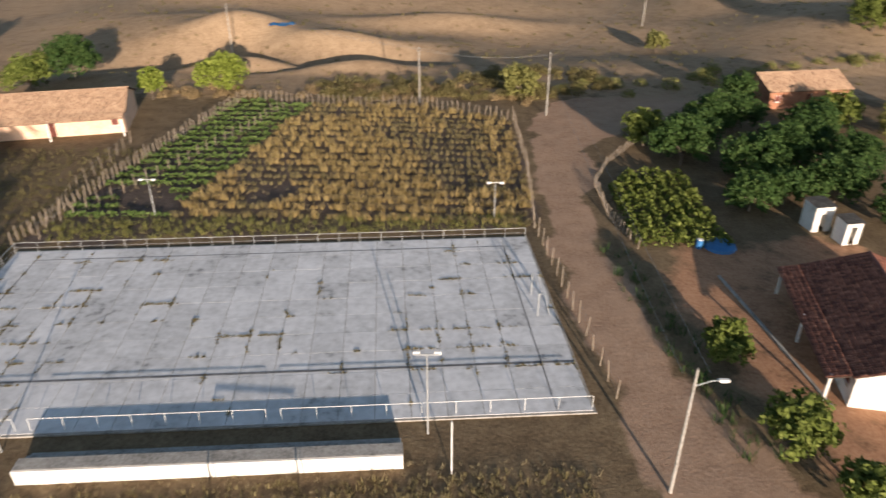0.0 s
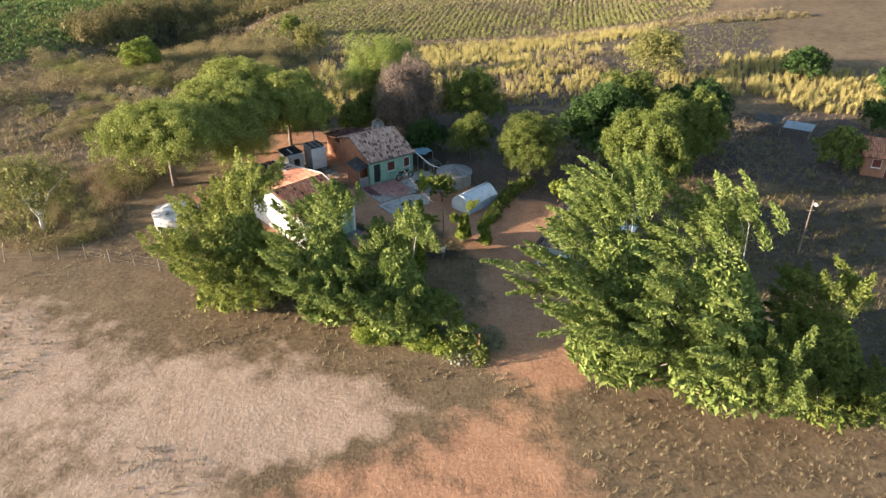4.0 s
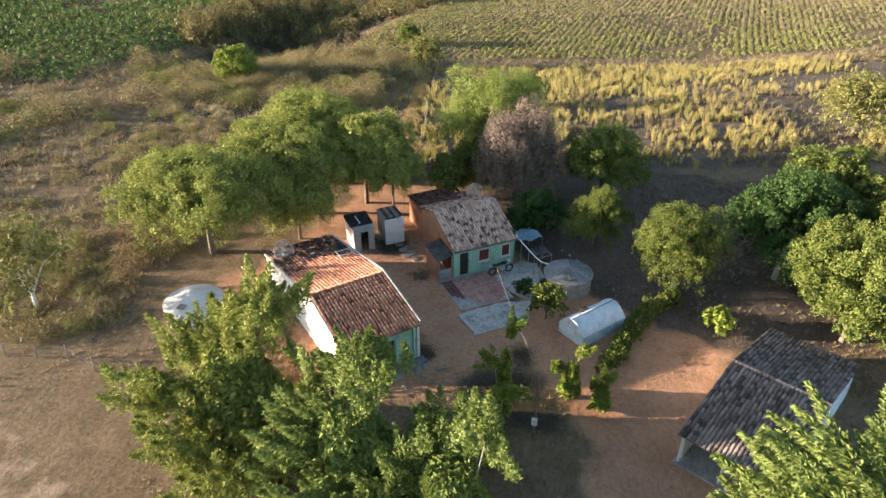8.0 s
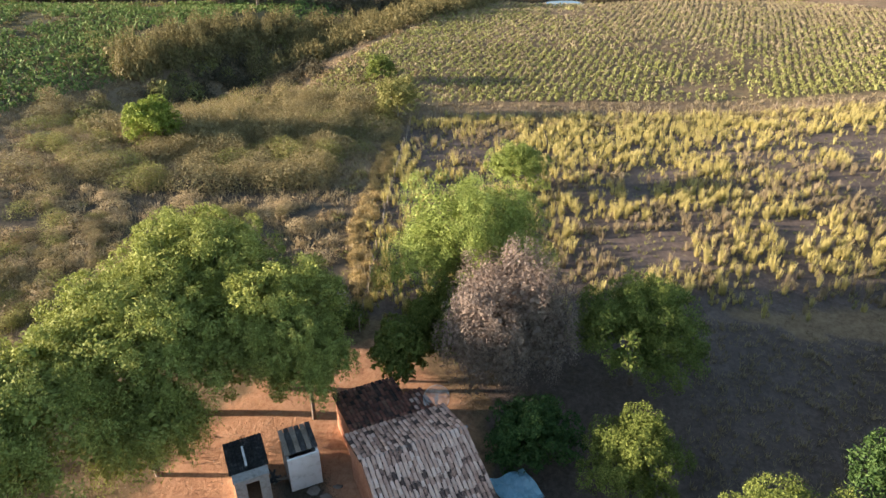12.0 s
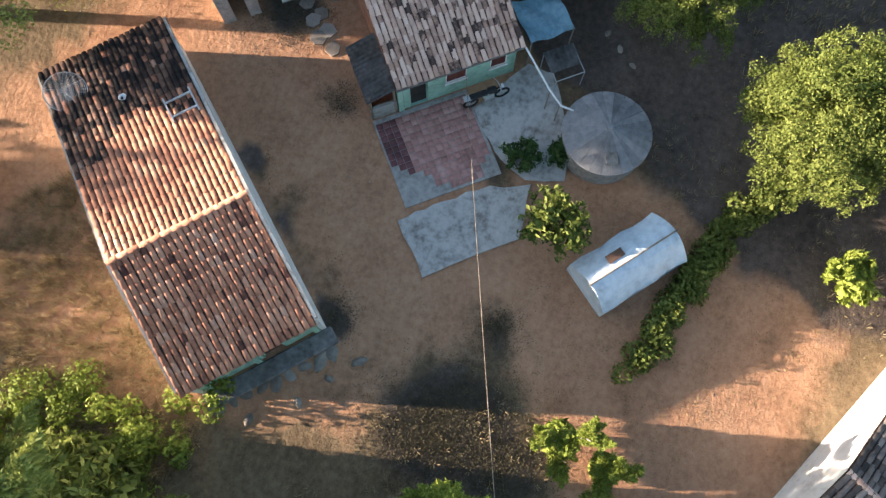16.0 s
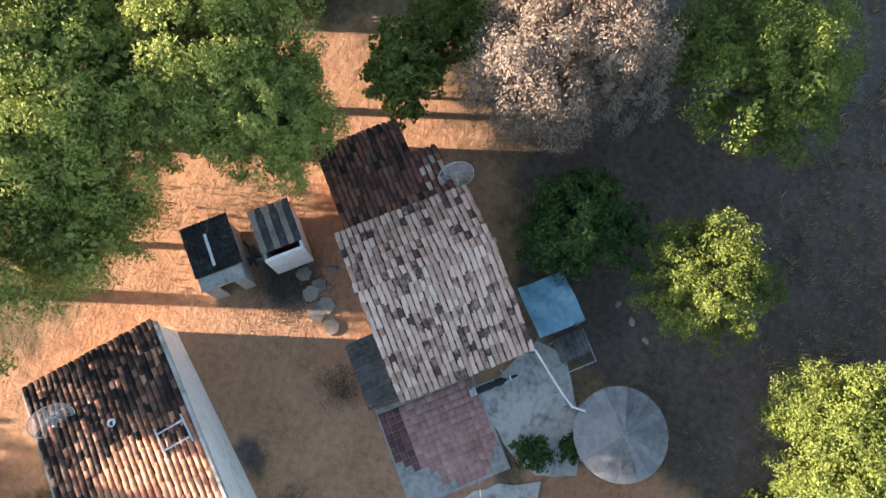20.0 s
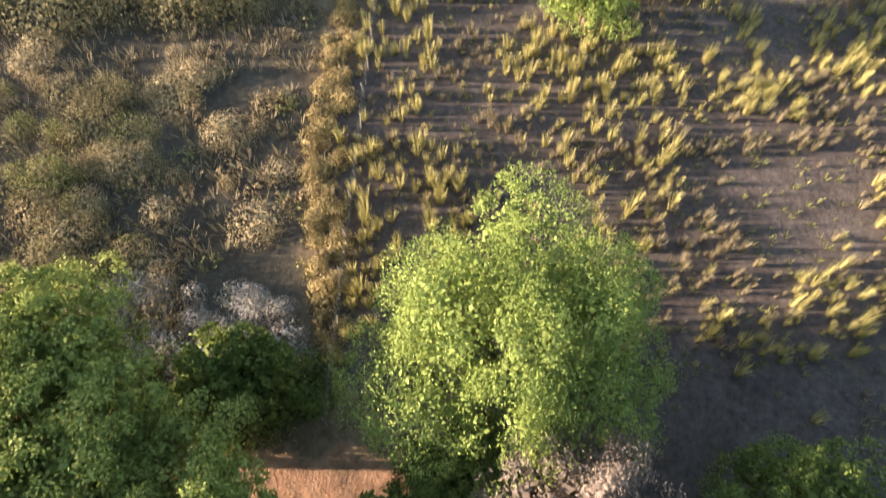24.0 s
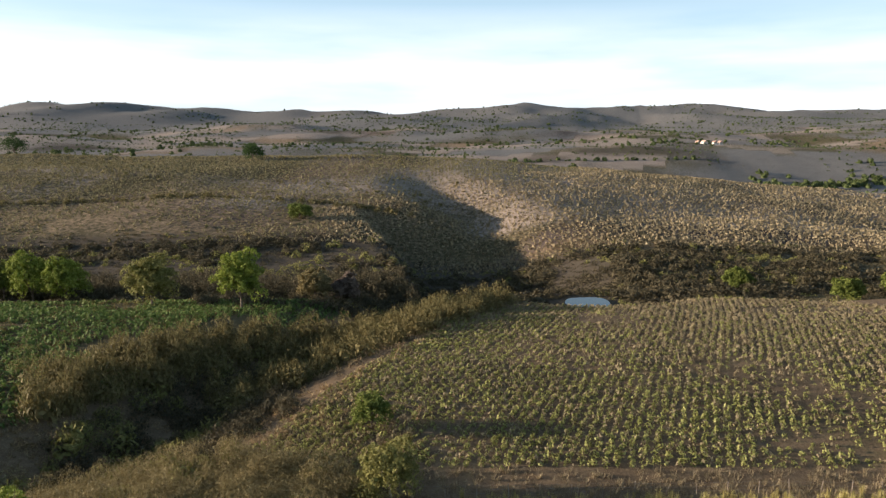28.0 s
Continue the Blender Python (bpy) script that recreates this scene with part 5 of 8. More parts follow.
def football_goal():
    g = thing("football_goal", pose(-5.56, 27.54, 0, 0, 0, -4), "white pipe football goal on the dry pitch", "goal")
    for x in (0, 5.2):
        part("goalpost", tube_bm([(x, 0, -0.15), (x, 0, 2.4)], 0.055, 8), M["white_metal"], g)
        part("back_stay", tube_bm([(x, 0, 2.38), (x, 0.75, 2.3), (x, 1.3, 0.0)], 0.03, 6), M["white_metal"], g)
    part("crossbar", tube_bm([(-0.04, 0, 2.4), (5.24, 0, 2.4)], 0.055, 8), M["white_metal"], g)
    part("back_bar", tube_bm([(0, 0.75, 2.3), (5.2, 0.75, 2.3)], 0.03, 6), M["white_metal"], g)
    part("ground_bar", tube_bm([(0, 1.3, 0.03), (5.2, 1.3, 0.03)], 0.03, 6), M["white_metal"], g)


football_goal()


def court_goal(u, v, turn):
    p = court_point(u, v)
    g = thing("court_goal", pose(p.x, p.y, COURT_Z, 0, 0, turn), "small grey pipe goal at the end of the court", "goal", "court goals")
    for x in (-1.5, 1.5):
        part("goalpost", tube_bm([(x, 0, 0), (x, 0, 2.0)], 0.045, 8), M["metal"], g)
        part("back_stay", tube_bm([(x, 0, 1.98), (x, 0.5, 1.9), (x, 0.9, 0.0)], 0.025, 6), M["metal"], g)
    part("crossbar", tube_bm([(-1.53, 0, 2.0), (1.53, 0, 2.0)], 0.045, 8), M["metal"], g)
    part("back_bar", tube_bm([(-1.5, 0.9, 0.03), (1.5, 0.9, 0.03)], 0.025, 6), M["metal"], g)


court_goal(0.97, 0.52, -86)
pitch_post = thing("pitch_post", at(7.07, 33.1), "slim white pipe post before the court", "post")
part("pipe", tube_bm([(0, 0, -0.2), (0, 0, 4.0)], 0.05, 8), M["white_metal"], pitch_post)
part("cap", lathe_bm([(0, 3.98), (0.065, 3.98), (0.06, 4.04), (0, 4.06)], 8), M["metal"], pitch_post)


def floodlight(x, y, h, face, label="thin grey floodlight pole with twin lamps"):
    f = thing("floodlight_pole", at(x, y, face), label, "light pole", "court floodlights")
    part("pole", tube_bm([(0, 0, -0.2), (0, 0, h * 0.5), (0, 0, h)], [0.06, 0.048, 0.035], 9), M["metal"], f)
    part("crossarm", tube_bm([(-0.8, 0, h - 0.05), (0.8, 0, h - 0.05)], 0.035, 7), M["metal"], f)
    for s in (-0.62, 0.62):
        bm = box_bm(s - 0.22, s + 0.22, 0.05, 0.24, h - 0.12, h + 0.09, bevel=0.04)
        lamp = part("lamp", bm, M["white_metal"], f)
        part("glass", box_bm(s - 0.18, s + 0.18, 0.242, 0.255, h - 0.09, h + 0.06), M["lamp_glass"], lamp)


floodlight(5.6, 36.3, 6.2, 0)
floodlight(-20.0, 34.4, 6.6, 0)
floodlight(-22.6, 66.3, 3.9, 180)
floodlight(11.2, 66.0, 3.9, 180)


def power_pole(x, y, h, arm, label, lamp=False, street=0.0):
    p = thing("power_pole", at(x, y, arm), label, "power pole", "power poles")
    part("pole", tube_bm([(0, 0, -0.3), (0, 0, h)], [0.115, 0.07], 10), M["concrete"], p)
    if not lamp:
        part("crossarm", box_bm(-0.9, 0.9, -0.05, 0.05, h - 0.45, h - 0.34), M["wood"], p)
    for k in (0.0,) if lamp else (-0.8, -0.05, 0.8):
        bm = lathe_bm([(0, 0), (0.05, 0.01), (0.06, 0.06), (0.03, 0.1), (0, 0.14)], 8)
        ins = part("insulator", bm, M["fibro"], p)
        ins.matrix_local = Matrix.Translation((k, 0, h if lamp else h - 0.34))
    if lamp:
        part("lamp_arm", tube_bm([(0, 0, h - 1.1), (0.8, 0, h - 0.75), (1.25, 0, h - 0.7)], 0.03, 7), M["metal"], p)
        hd = part("lamp_head", box_bm(1.15, 1.75, -0.13, 0.13, h - 0.76, h - 0.62, bevel=0.05), M["white_metal"], p)
        part("lamp_lens", box_bm(1.25, 1.65, -0.09, 0.09, h - 0.79, h - 0.757), M["lamp_glass"], hd)


POLES = [(19.4, 31.9, 8.8), (20.0, 97.6, 8.6), (2.3, 103.0, 8.0), (-30.5, 124.0, 9.0), (48.0, 160.0, 9.0), (-72.5, 59.5, 7.0)]
for k, (x, y, h) in enumerate(POLES):
    power_pole(x, y, h, 0 if k == 0 else 80, "pale concrete street lamp pole by the dirt road" if k == 0 else "concrete power pole in the fields", lamp=(k == 0))


def cable(a, b, sag, r=0.012):
    a, b = Vector(a), Vector(b)
    pts = [a.lerp(b, k / 14) - Vector((0, 0, sag * 4 * (k / 14) * (1 - k / 14))) for k in range(15)]
    return tube_bm(pts, r, 5)


w = thing("overhead_wire", pose(0, 0, 0), "thin power wires slung between the poles", "wire")
for a, b in ((0, 1), (1, 2), (2, 3), (1, 4)):
    (xa, ya, ha), (xb, yb, hb) = POLES[a], POLES[b]
    for o in (-0.7, 0.7):
        part("wire", cable((xa + o, ya, ha - 0.25 + H(xa, ya)), (xb + o, yb, hb - 0.25 + H(xb, yb)), 0.8), M["wire"], w)
w2 = thing("service_wire", pose(0, 0, 0), "pale service wire slung from the eave across the yard", "wire")
part("wire", cable((-60.65, -5.0, 2.5), (-44.2, 0.98, 4.9), 0.35, 0.012), M["wood"], w2)
meter_pole = thing("meter_pole", at(-44.2, 0.98), "slender dark pole with a small white meter box", "pole")
part("pole", tube_bm([(0, 0, -0.3), (0.02, 0.02, 2.4), (0, 0, 5.0)], [0.075, 0.065, 0.05], 8), M["bark"], meter_pole)
part("insulator", lathe_bm([(0, 4.9), (0.06, 4.92), (0.05, 5.04), (0, 5.08)], 8), M["fibro"], meter_pole)
part("meter_box", box_bm(0.05, 0.24, -0.16, 0.16, 1.2, 1.65, bevel=0.02), M["white_metal"], meter_pole)
gate_post = thing("gate_post", at(-32.3, 4.2), "dark weathered wooden post at the gateway", "post")
part("post", tube_bm([(0, 0, -0.3), (0.02, 0.02, 1.0), (0, 0.01, 1.8)], [0.1, 0.09, 0.08], 8), M["rust"], gate_post)
yard_lamp = thing("lamp_pole", at(-47.6, 31.4), "thin dark wooden pole with a small white lamp", "lamp pole")
part("pole", tube_bm([(0, 0, -0.3), (0.03, 0, 2.7), (0, 0, 5.2)], [0.09, 0.075, 0.055], 8), M["bark"], yard_lamp)
part("lamp_arm", tube_bm([(0, 0, 4.7), (0.25, 0, 5.0), (0.45, 0, 5.05)], 0.025, 6), M["metal"], yard_lamp)
lamp_head = part("lamp_head", box_bm(0.35, 0.8, -0.12, 0.12, 5.0, 5.16, bevel=0.05), M["white_metal"], yard_lamp)
part("lamp_lens", box_bm(0.42, 0.74, -0.08, 0.08, 4.97, 5.003), M["lamp_glass"], lamp_head)
part("cross_stay", box_bm(-0.04, 0.04, -0.3, 0.3, 4.2, 4.28), M["wood"], yard_lamp)


# ---- fences ----
def fence(points, step, h, label, wires=3, lean=0.07, r=0.05, group="fences"):
    pts = [Vector(p) for p in points]
    f = thing("post_fence", pose(pts[0].x, pts[0].y, H(pts[0].x, pts[0].y)), label, "fence", group)
    rng = random.Random(int(abs(pts[0].x * 13 + pts[0].y * 7)))
    base = f.matrix_world.translation
    bm = tube_bm([(0, 0, -0.15), (0.01, 0, h * 0.5), (0, 0.015, h)], [r, r * 0.9, r * 0.75], 6)
    me = None
    last, strands = None, []
    for a, b in zip(pts, pts[1:]):
        d = b - a
        n = max(1, round(d.length / step))
        for i in range(n):
            p = a + d * (i / n)
            z = H(p.x, p.y)
            m = Matrix.Translation(Vector((p.x, p.y, z)) - base) @ Euler((rng.gauss(0, lean), rng.gauss(0, lean), rng.uniform(0, 6))).to_matrix().to_4x4() @ Matrix.Diagonal((1, 1, rng.uniform(0.85, 1.15), 1))
            if me is None:
                ob = part("post", bm, M["wood"], f)
                me = ob.data
            else:
                ob = piece("post", me, f)
            ob.matrix_local = m
            strands.append(Vector((p.x, p.y, z)) - base)
    for k in range(wires):
        part("wire", tube_bm([p + Vector((0, 0, h * (0.3 + 0.3 * k))) for p in strands], 0.007, 3), M["wire"], f)
    return f


fence([(-33.5, 60), (-29, 82), (-23.5, 104.6), (-6, 101), (2.7, 101.3), (15.2, 95.5)], 0.8, 1.5, "weathered stick-post fence round the stubble field", r=0.07)
fence([(-32.6, 62), (-28.5, 70), (-24.5, 79), (-19.5, 91), (-16.5, 101.5)], 1.6, 1.5, "leaning stick fence between green rows and stubble", r=0.06, wires=2)
fence([(15.2, 95.5), (15.6, 80), (15.0, 64), (16.6, 50), (18.2, 38)], 1.7, 1.8, "tall stick fence between the court and the dirt road", lean=0.04)
fence([(24, 60), (22.6, 66), (22.5, 74), (25, 80), (29, 86), (34, 92)], 0.75, 1.15, "close-set stick fence curving beside the road")
fence([(-42.2, -36), (-43.2, -29.5), (-41.2, -20), (-38.5, -14)], 2.2, 1.2, "sparse stick fence at the edge of the scrub")
fence([from_valley(7, -5.0), from_valley(30, -4.2), from_valley(60.5, -2.8)], 2.4, 1.25, "old wire fence along the grass field")
fence([from_valley(60.5, -2.8), from_valley(61.5, 30), from_valley(61, 62), from_valley(58, 95)], 3.0, 1.3, "wire fence at the foot of the tilled field")
fence([(34, 92), (46, 108), (64, 118), (90, 124)], 1.6, 1.2, "stick fence along the far lane")
fence([(-31.5, 61), (-33, 72), (-33, 88)], 1.9, 1.6, "tall grey stakes beside the court")


# ---- side yard by the road ----
def side_yard():
    k = tagged(part("kerb", tube_bm([(29.8, 55.2, 0.06), (31.0, 46, 0.06), (31.8, 39, 0.06)], 0.14, 4), M["concrete"]), "raised concrete edging before the roadside house", "kerb", kind="structure")
    t = thing("pool_cover", pose(31.6, 60.4, 0), "blue tarpaulin heaped beside the garden", "tarpaulin")
    bm = lathe_bm([(1.5, 0.0), (1.4, 0.28), (0.9, 0.42), (0.0, 0.5)], 14)
    part("sheet", bm, M["bluebarrel"], t)
    bar = thing("water_drum", pose(29.6, 60.2, 0), "blue plastic drum standing in the yard", "drum")
    part("drum", lathe_bm([(0, 0), (0.3, 0), (0.32, 0.3), (0.3, 0.6), (0.32, 0.85), (0.0, 0.88)], 16), M["bluebarrel"], bar)
    part("lid", lathe_bm([(0, 0.87), (0.27, 0.87), (0.25, 0.93), (0, 0.94)], 16), M["white_metal"], bar)
    for x, y, w, h in ((42.0, 64.5, 1.9, 2.6), (43.6, 61.8, 1.6, 2.2)):
        s = thing("white_shed", pose(x, y, 0, 0, 0, 10), "small white-walled shed behind the house", "shed")
        part("wall", wall_bm(-w / 2, w / 2, -w / 2, -w / 2 + 0.12, -0.1, h, [(-0.3, 0.3, 0, 1.8)]), M["whitewash"], s)
        part("wall", box_bm(-w / 2, -w / 2 + 0.12, -w / 2 + 0.12, w / 2, -0.1, h), M["whitewash"], s)
        part("wall", box_bm(w / 2 - 0.12, w / 2, -w / 2 + 0.12, w / 2, -0.1, h), M["whitewash"], s)
        part("wall", box_bm(-w / 2 + 0.12, w / 2 - 0.12, w / 2 - 0.12, w / 2, -0.1, h), M["whitewash"], s)
        corrugated(s, (-w / 2 - 0.15, -w / 2 - 0.15, h + 0.02), (w + 0.3, 0, 0), (0, w + 0.3, 0.15), M["fibro"], "roof_sheet", across=False)
    p = thing("junk_shelter", at(-77.0, 40.2, 60), "heap of pale sheets and tarpaulins over a shelter", "shelter")
    corrugated(p, (-3.2, -1.8, 1.5), (3.0, 0, 0.1), (0, 3.0, 0.2), M["fibro"], "roof_sheet", across=False)
    corrugated(p, (0.2, -1.5, 1.3), (3.2, 0, 0.05), (0, 2.6, 0.1), M["sheet"], "roof_sheet", across=False)
    for x, y in ((-3, -1.6), (3.2, -1.3), (-3, 1.1), (3.2, 1.0), (0, -1.5), (0, 1.1)):
        part("post", tube_bm([(x, y, -0.2), (x, y, 1.45)], 0.05, 6), M["wood"], p)


side_yard()

# pond
bm = bmesh.new()
ring = [bm.verts.new((POND[0] + 6.0 * math.cos(a) * (1 + 0.12 * math.sin(3 * a)), POND[1] + 6.2 * math.sin(a) * (1 + 0.1 * math.cos(2 * a)), POND[2])) for a in (2 * math.pi * k / 40 for k in range(40))]
bm.faces.new(ring)
tagged(part("pond", bm, M["water"]), "small dark farm pond in the valley bottom", "pond", kind="structure")


# ---- plants ----
def leaf_cards(C, N, size, rng, aspect=0.5, up=0.35, lay=0.0):
    """Folded leaf blades: C places, N outward ways, one size each."""
    n = len(C)
    d = N + rng.normal(0, 0.75, (n, 3)) + np.array([0, 0, up])
    flat_ = rng.random(n) < lay
    o = N / (np.linalg.norm(N, axis=1, keepdims=True) + 1e-9) + rng.normal(0, 0.35, (n, 3)) + np.array([0, 0, 0.25])
    d = np.where(flat_[:, None], np.cross(o, rng.normal(0, 1, (n, 3))), d)
    d /= np.linalg.norm(d, axis=1, keepdims=True) + 1e-9
    q = np.cross(d, np.where(flat_[:, None], o, rng.normal(0, 1, (n, 3))))
    q /= np.linalg.norm(q, axis=1, keepdims=True) + 1e-9
    u = np.cross(q, d)
    L = (size * rng.uniform(0.6, 1.4, n))[:, None]
    W = L * aspect
    V = np.stack([C - d * L * 0.5, C + q * W * 0.5 + u * W * 0.18, C + d * L * 0.5, C - q * W * 0.5 + u * W * 0.18], 1).reshape(-1, 3)
    F = np.arange(4 * n).reshape(n, 4)
    return V, F


def sphere_ways(n, rng):
    v = rng.normal(0, 1, (n, 3))
    return v / np.linalg.norm(v, axis=1, keepdims=True)


def heart(cuts, rng, rough=0.16):
    """A lumpy rounded core of a bush, all four-sided faces."""
    n = cuts + 1
    keys, V, F = {}, [], []
    for ax in range(3):
        for sg in (-1, 1):
            for i in range(n):
                for j in range(n):
                    q = []
                    for di, dj in ((0, 0), (1, 0), (1, 1), (0, 1)) if sg > 0 else ((0, 0), (0, 1), (1, 1), (1, 0)):
                        p = [0, 0, 0]
                        p[ax], p[(ax + 1) % 3], p[(ax + 2) % 3] = sg, -1 + 2 * (i + di) / n, -1 + 2 * (j + dj) / n
                        k = tuple(round(c, 3) for c in p)
                        if k not in keys:
                            keys[k] = len(V)
                            V.append(np.array(p) / np.linalg.norm(p) * rng.uniform(1 - rough, 1 + rough))
                        q.append(keys[k])
                    F.append(q)
    return np.array(V), np.array(F)


def crown_mesh(name, lobes, count, size, mat, rng, aspect=0.5, up=0.2, droop=0.0, skin=0.35, lay=0.42):
    """Lobes: rows of centre xyz, radii xyz. Each lobe is covered by small leafy tufts with gaps between."""
    vol = np.array([(l[3] * l[4] * l[5]) ** 0.67 for l in lobes])
    per = np.maximum(20, (count * vol / vol.sum()).astype(int))
    Cs, Ns = [], []
    for l, k in zip(lobes, per):
        rl = (l[3] * l[4] * l[5]) ** (1 / 3)
        rt = min(max(0.34 * rl, 0.2), 0.62)
        m = int(min(max(6, 2.6 * (rl / rt) ** 2), max(6, k // 9)))
        n = sphere_ways(m, rng)
        low_ = (n[:, 2] < -0.3) & (rng.random(m) < 0.6)
        n[low_, 2] *= -1
        c = np.array(l[:3]) + n * np.array(l[3:6]) * (1.06 - skin * 0.6 * rng.random(m) ** 1.5)[:, None]
        which = rng.integers(0, m, k)
        u = sphere_ways(k, rng) + 0.7 * n[which] + np.array([0, 0, 0.2])
        u /= np.linalg.norm(u, axis=1, keepdims=True) + 1e-9
        rad = rt * rng.uniform(0.6, 1.35, m)
        p = c[which] + u * (rad[which] * (0.62 + 0.6 * rng.random(k)))[:, None]
        if droop:
            p[:, 2] -= droop * rng.random(k) ** 2
        Cs.append(p)
        Ns.append(u)
    C, N = np.concatenate(Cs), np.concatenate(Ns)
    V, F = leaf_cards(C, N, size, rng, aspect, up - droop, lay)
    # fuller sprays deeper in the crown
    k = rng.random(len(C)) < 0.16
    mid = np.array([l[:3] for l in lobes]).mean(0)
    V2, F2 = leaf_cards(mid + (C[k] - mid) * 0.8, N[k], size * 2.0, rng, 0.6, 0, 0.7)
    me = mesh_np(name, np.concatenate([V, V2]), np.concatenate([F, F2 + len(V)]), mat)
    return me


def trunk_bm(h, r, limbs, lean=(0, 0), rng=None):
    bm = bmesh.new()
    top = Vector((lean[0], lean[1], h))
    tube(bm, [(0, 0, -0.25), (0, 0, 0.05), tuple(top * 0.5 + Vector((0.05, 0.03, 0))), tuple(top)], [r * 1.5, r * 1.05, r * 0.85, r * 0.6], 8)
    for c in limbs:
        c = Vector(c)
        s = top * (0.72 + 0.25 * (rng.random() if rng else 0.5))
        m = s.lerp(c, 0.5) + Vector((0, 0, 0.12 * (c - s).length))
        tube(bm, [tuple(s), tuple(m), tuple(c)], [r * 0.5, r * 0.32, r * 0.1], 6)
    bmesh.ops.recalc_face_normals(bm, faces=bm.faces)
    return bm


def round_tree(x, y, h, rad, leaf, label, n=9000, size=0.25, flat=0.8, bark="bark", seed=0, lobes_n=11, trunk_h=None, name="tree", lean=(0, 0), aspect=0.46, droop=0.0, category="tree"):
    rng = np.random.default_rng(seed + 100)
    e = thing(name, at(x, y), label, category)
    th = trunk_h if trunk_h is not None else h * 0.22
    lobes_n = int(lobes_n * 1.5)
    lo = th * (0.55 if trunk_h is None else 0.85)
    lobes = []
    for k in range(lobes_n):
        a = 2.4 * k + rng.uniform(-0.4, 0.4)
        e_ = math.asin(1 - 1.55 * (k + 0.5) / lobes_n)
        q = rad * rng.uniform(0.28, 0.44)
        f = rng.uniform(0.7, 1.2)
        px = lean[0] + (rad - q * 0.8) * f * math.cos(e_) * math.cos(a)
        py = lean[1] + (rad - q * 0.8) * f * math.cos(e_) * math.sin(a)
        pz = lo + (h - lo) * (0.42 + 0.4 * math.sin(e_) * f)
        lobes.append((px, py, max(pz, q * flat + 0.2), q, q, q * flat * 1.15))
    n = int(n * 1.35)
    if n > 14000:
        n, size = int(n * 1.45), size * 0.8
    part("trunk", trunk_bm(max(th, 0.3), max(0.05, rad * 0.05), [(l[0], l[1], l[2]) for l in lobes[:9]], lean, random.Random(seed)), M[bark], e)
    ob = new("crown", crown_mesh("crown", lobes, n, size, M[leaf], rng, aspect=aspect, droop=droop))
    ob.parent = e
    return e


def plume_tree(x, y, h, rad, leaf, label, n=11000, size=0.26, seed=0, plumes=16, lean=(-0.8, 0.9), bark="limewash_bark", thick=0.5, foot=0.1):
    """Many narrow feathery shoots, all swept the same way by the wind."""
    rng = np.random.default_rng(seed + 300)
    e = thing("tree", at(x, y), label, "tree")
    P, T, stems = [], [], []
    n = int(n * 0.9)
    boughs = max(3, int(plumes / 2.6))
    each = 8
    per = int(n * 0.76 / (boughs * each))
    sweep = np.array([lean[0] / h * 1.9, lean[1] / h * 1.9, 0.8])
    for b in range(boughs):
        a = 2.4 * b + rng.uniform(-0.3, 0.3)
        u = (0.31 + 0.618 * b) % 1.0
        zb = h * (foot + 0.06 + (0.8 - foot) * u)
        reach = rad * (1 - 0.8 * max(0.0, (zb / h - 0.3) / 0.7) ** 1.5) * rng.uniform(0.5, 1.0)
        out = np.array([math.cos(a), math.sin(a), 0.0])
        hub = out * reach + np.array([lean[0] * 0.8 * zb / h, lean[1] * 0.8 * zb / h, zb])
        for _ in range(each):
            s0 = hub + rng.normal(0, 1, 3) * np.array([0.17, 0.17, 0.12]) * rad
            s0[2] = max(s0[2], 0.2)
            ln = min(max(h * rng.uniform(0.12, 0.24), 0.9), 3.2)
            w = sweep + out * 0.65 * reach / rad + rng.normal(0, 0.25, 3)
            w /= np.linalg.norm(w)
            bend = np.array([lean[0], lean[1], -0.35 * h]) / h * 0.6
            t = rng.random(per) ** 0.9
            c = s0 + w * (ln * t)[:, None] + bend * (ln * t * t)[:, None]
            tan = w + bend * (2 * t)[:, None]
            rr = thick * 0.72 * (0.75 + 0.4 * np.sin(np.pi * np.minimum(1, t * 1.3))) * (1 - t) ** 0.6 + 0.05
            o = sphere_ways(per, rng)
            P.append(c + o * (rr * rng.uniform(0.6, 1.0, per))[:, None])
            T.append(tan * 0.8 + o * 0.55 + np.array([0, 0, -0.1]))
        stems.append([tuple(hub * 0.55), tuple(hub), tuple(hub + sweep * 0.8)])
    m = n - per * boughs * each
    u = rng.random(m)
    a = rng.random(m) * 2 * math.pi
    q = rad * 0.72 * np.sqrt(rng.random(m)) * (1.1 - 0.75 * u)
    z = h * (foot + 0.03 + (0.66 - foot) * u)
    P.append(np.stack([q * np.cos(a) + lean[0] * 0.8 * z / h, q * np.sin(a) + lean[1] * 0.8 * z / h, z], 1))
    T.append(sweep + rng.normal(0, 0.6, (m, 3)))
    C, D = np.concatenate(P), np.concatenate(T)
    C[:, 2] = np.maximum(C[:, 2], 0.15)
    D = D / np.linalg.norm(D, axis=1, keepdims=True) + rng.normal(0, 0.3, D.shape)
    D /= np.linalg.norm(D, axis=1, keepdims=True)
    S = np.cross(D, rng.normal(0, 1, D.shape))
    S /= np.linalg.norm(S, axis=1, keepdims=True) + 1e-9
    U = np.cross(S, D)
    full = np.ones(len(C))
    full[len(C) - m :] = 2.3
    L = (size * 1.05 * full * rng.uniform(0.6, 1.35, len(C)))[:, None]
    W = L * (0.27 + 0.1 * (full > 1))[:, None]
    V = np.stack([C - D * L * 0.5, C + S * W * 0.5 + U * W * 0.2, C + D * L * 0.5 - np.array([0, 0, 0.06]), C - S * W * 0.5 + U * W * 0.2], 1).reshape(-1, 3)
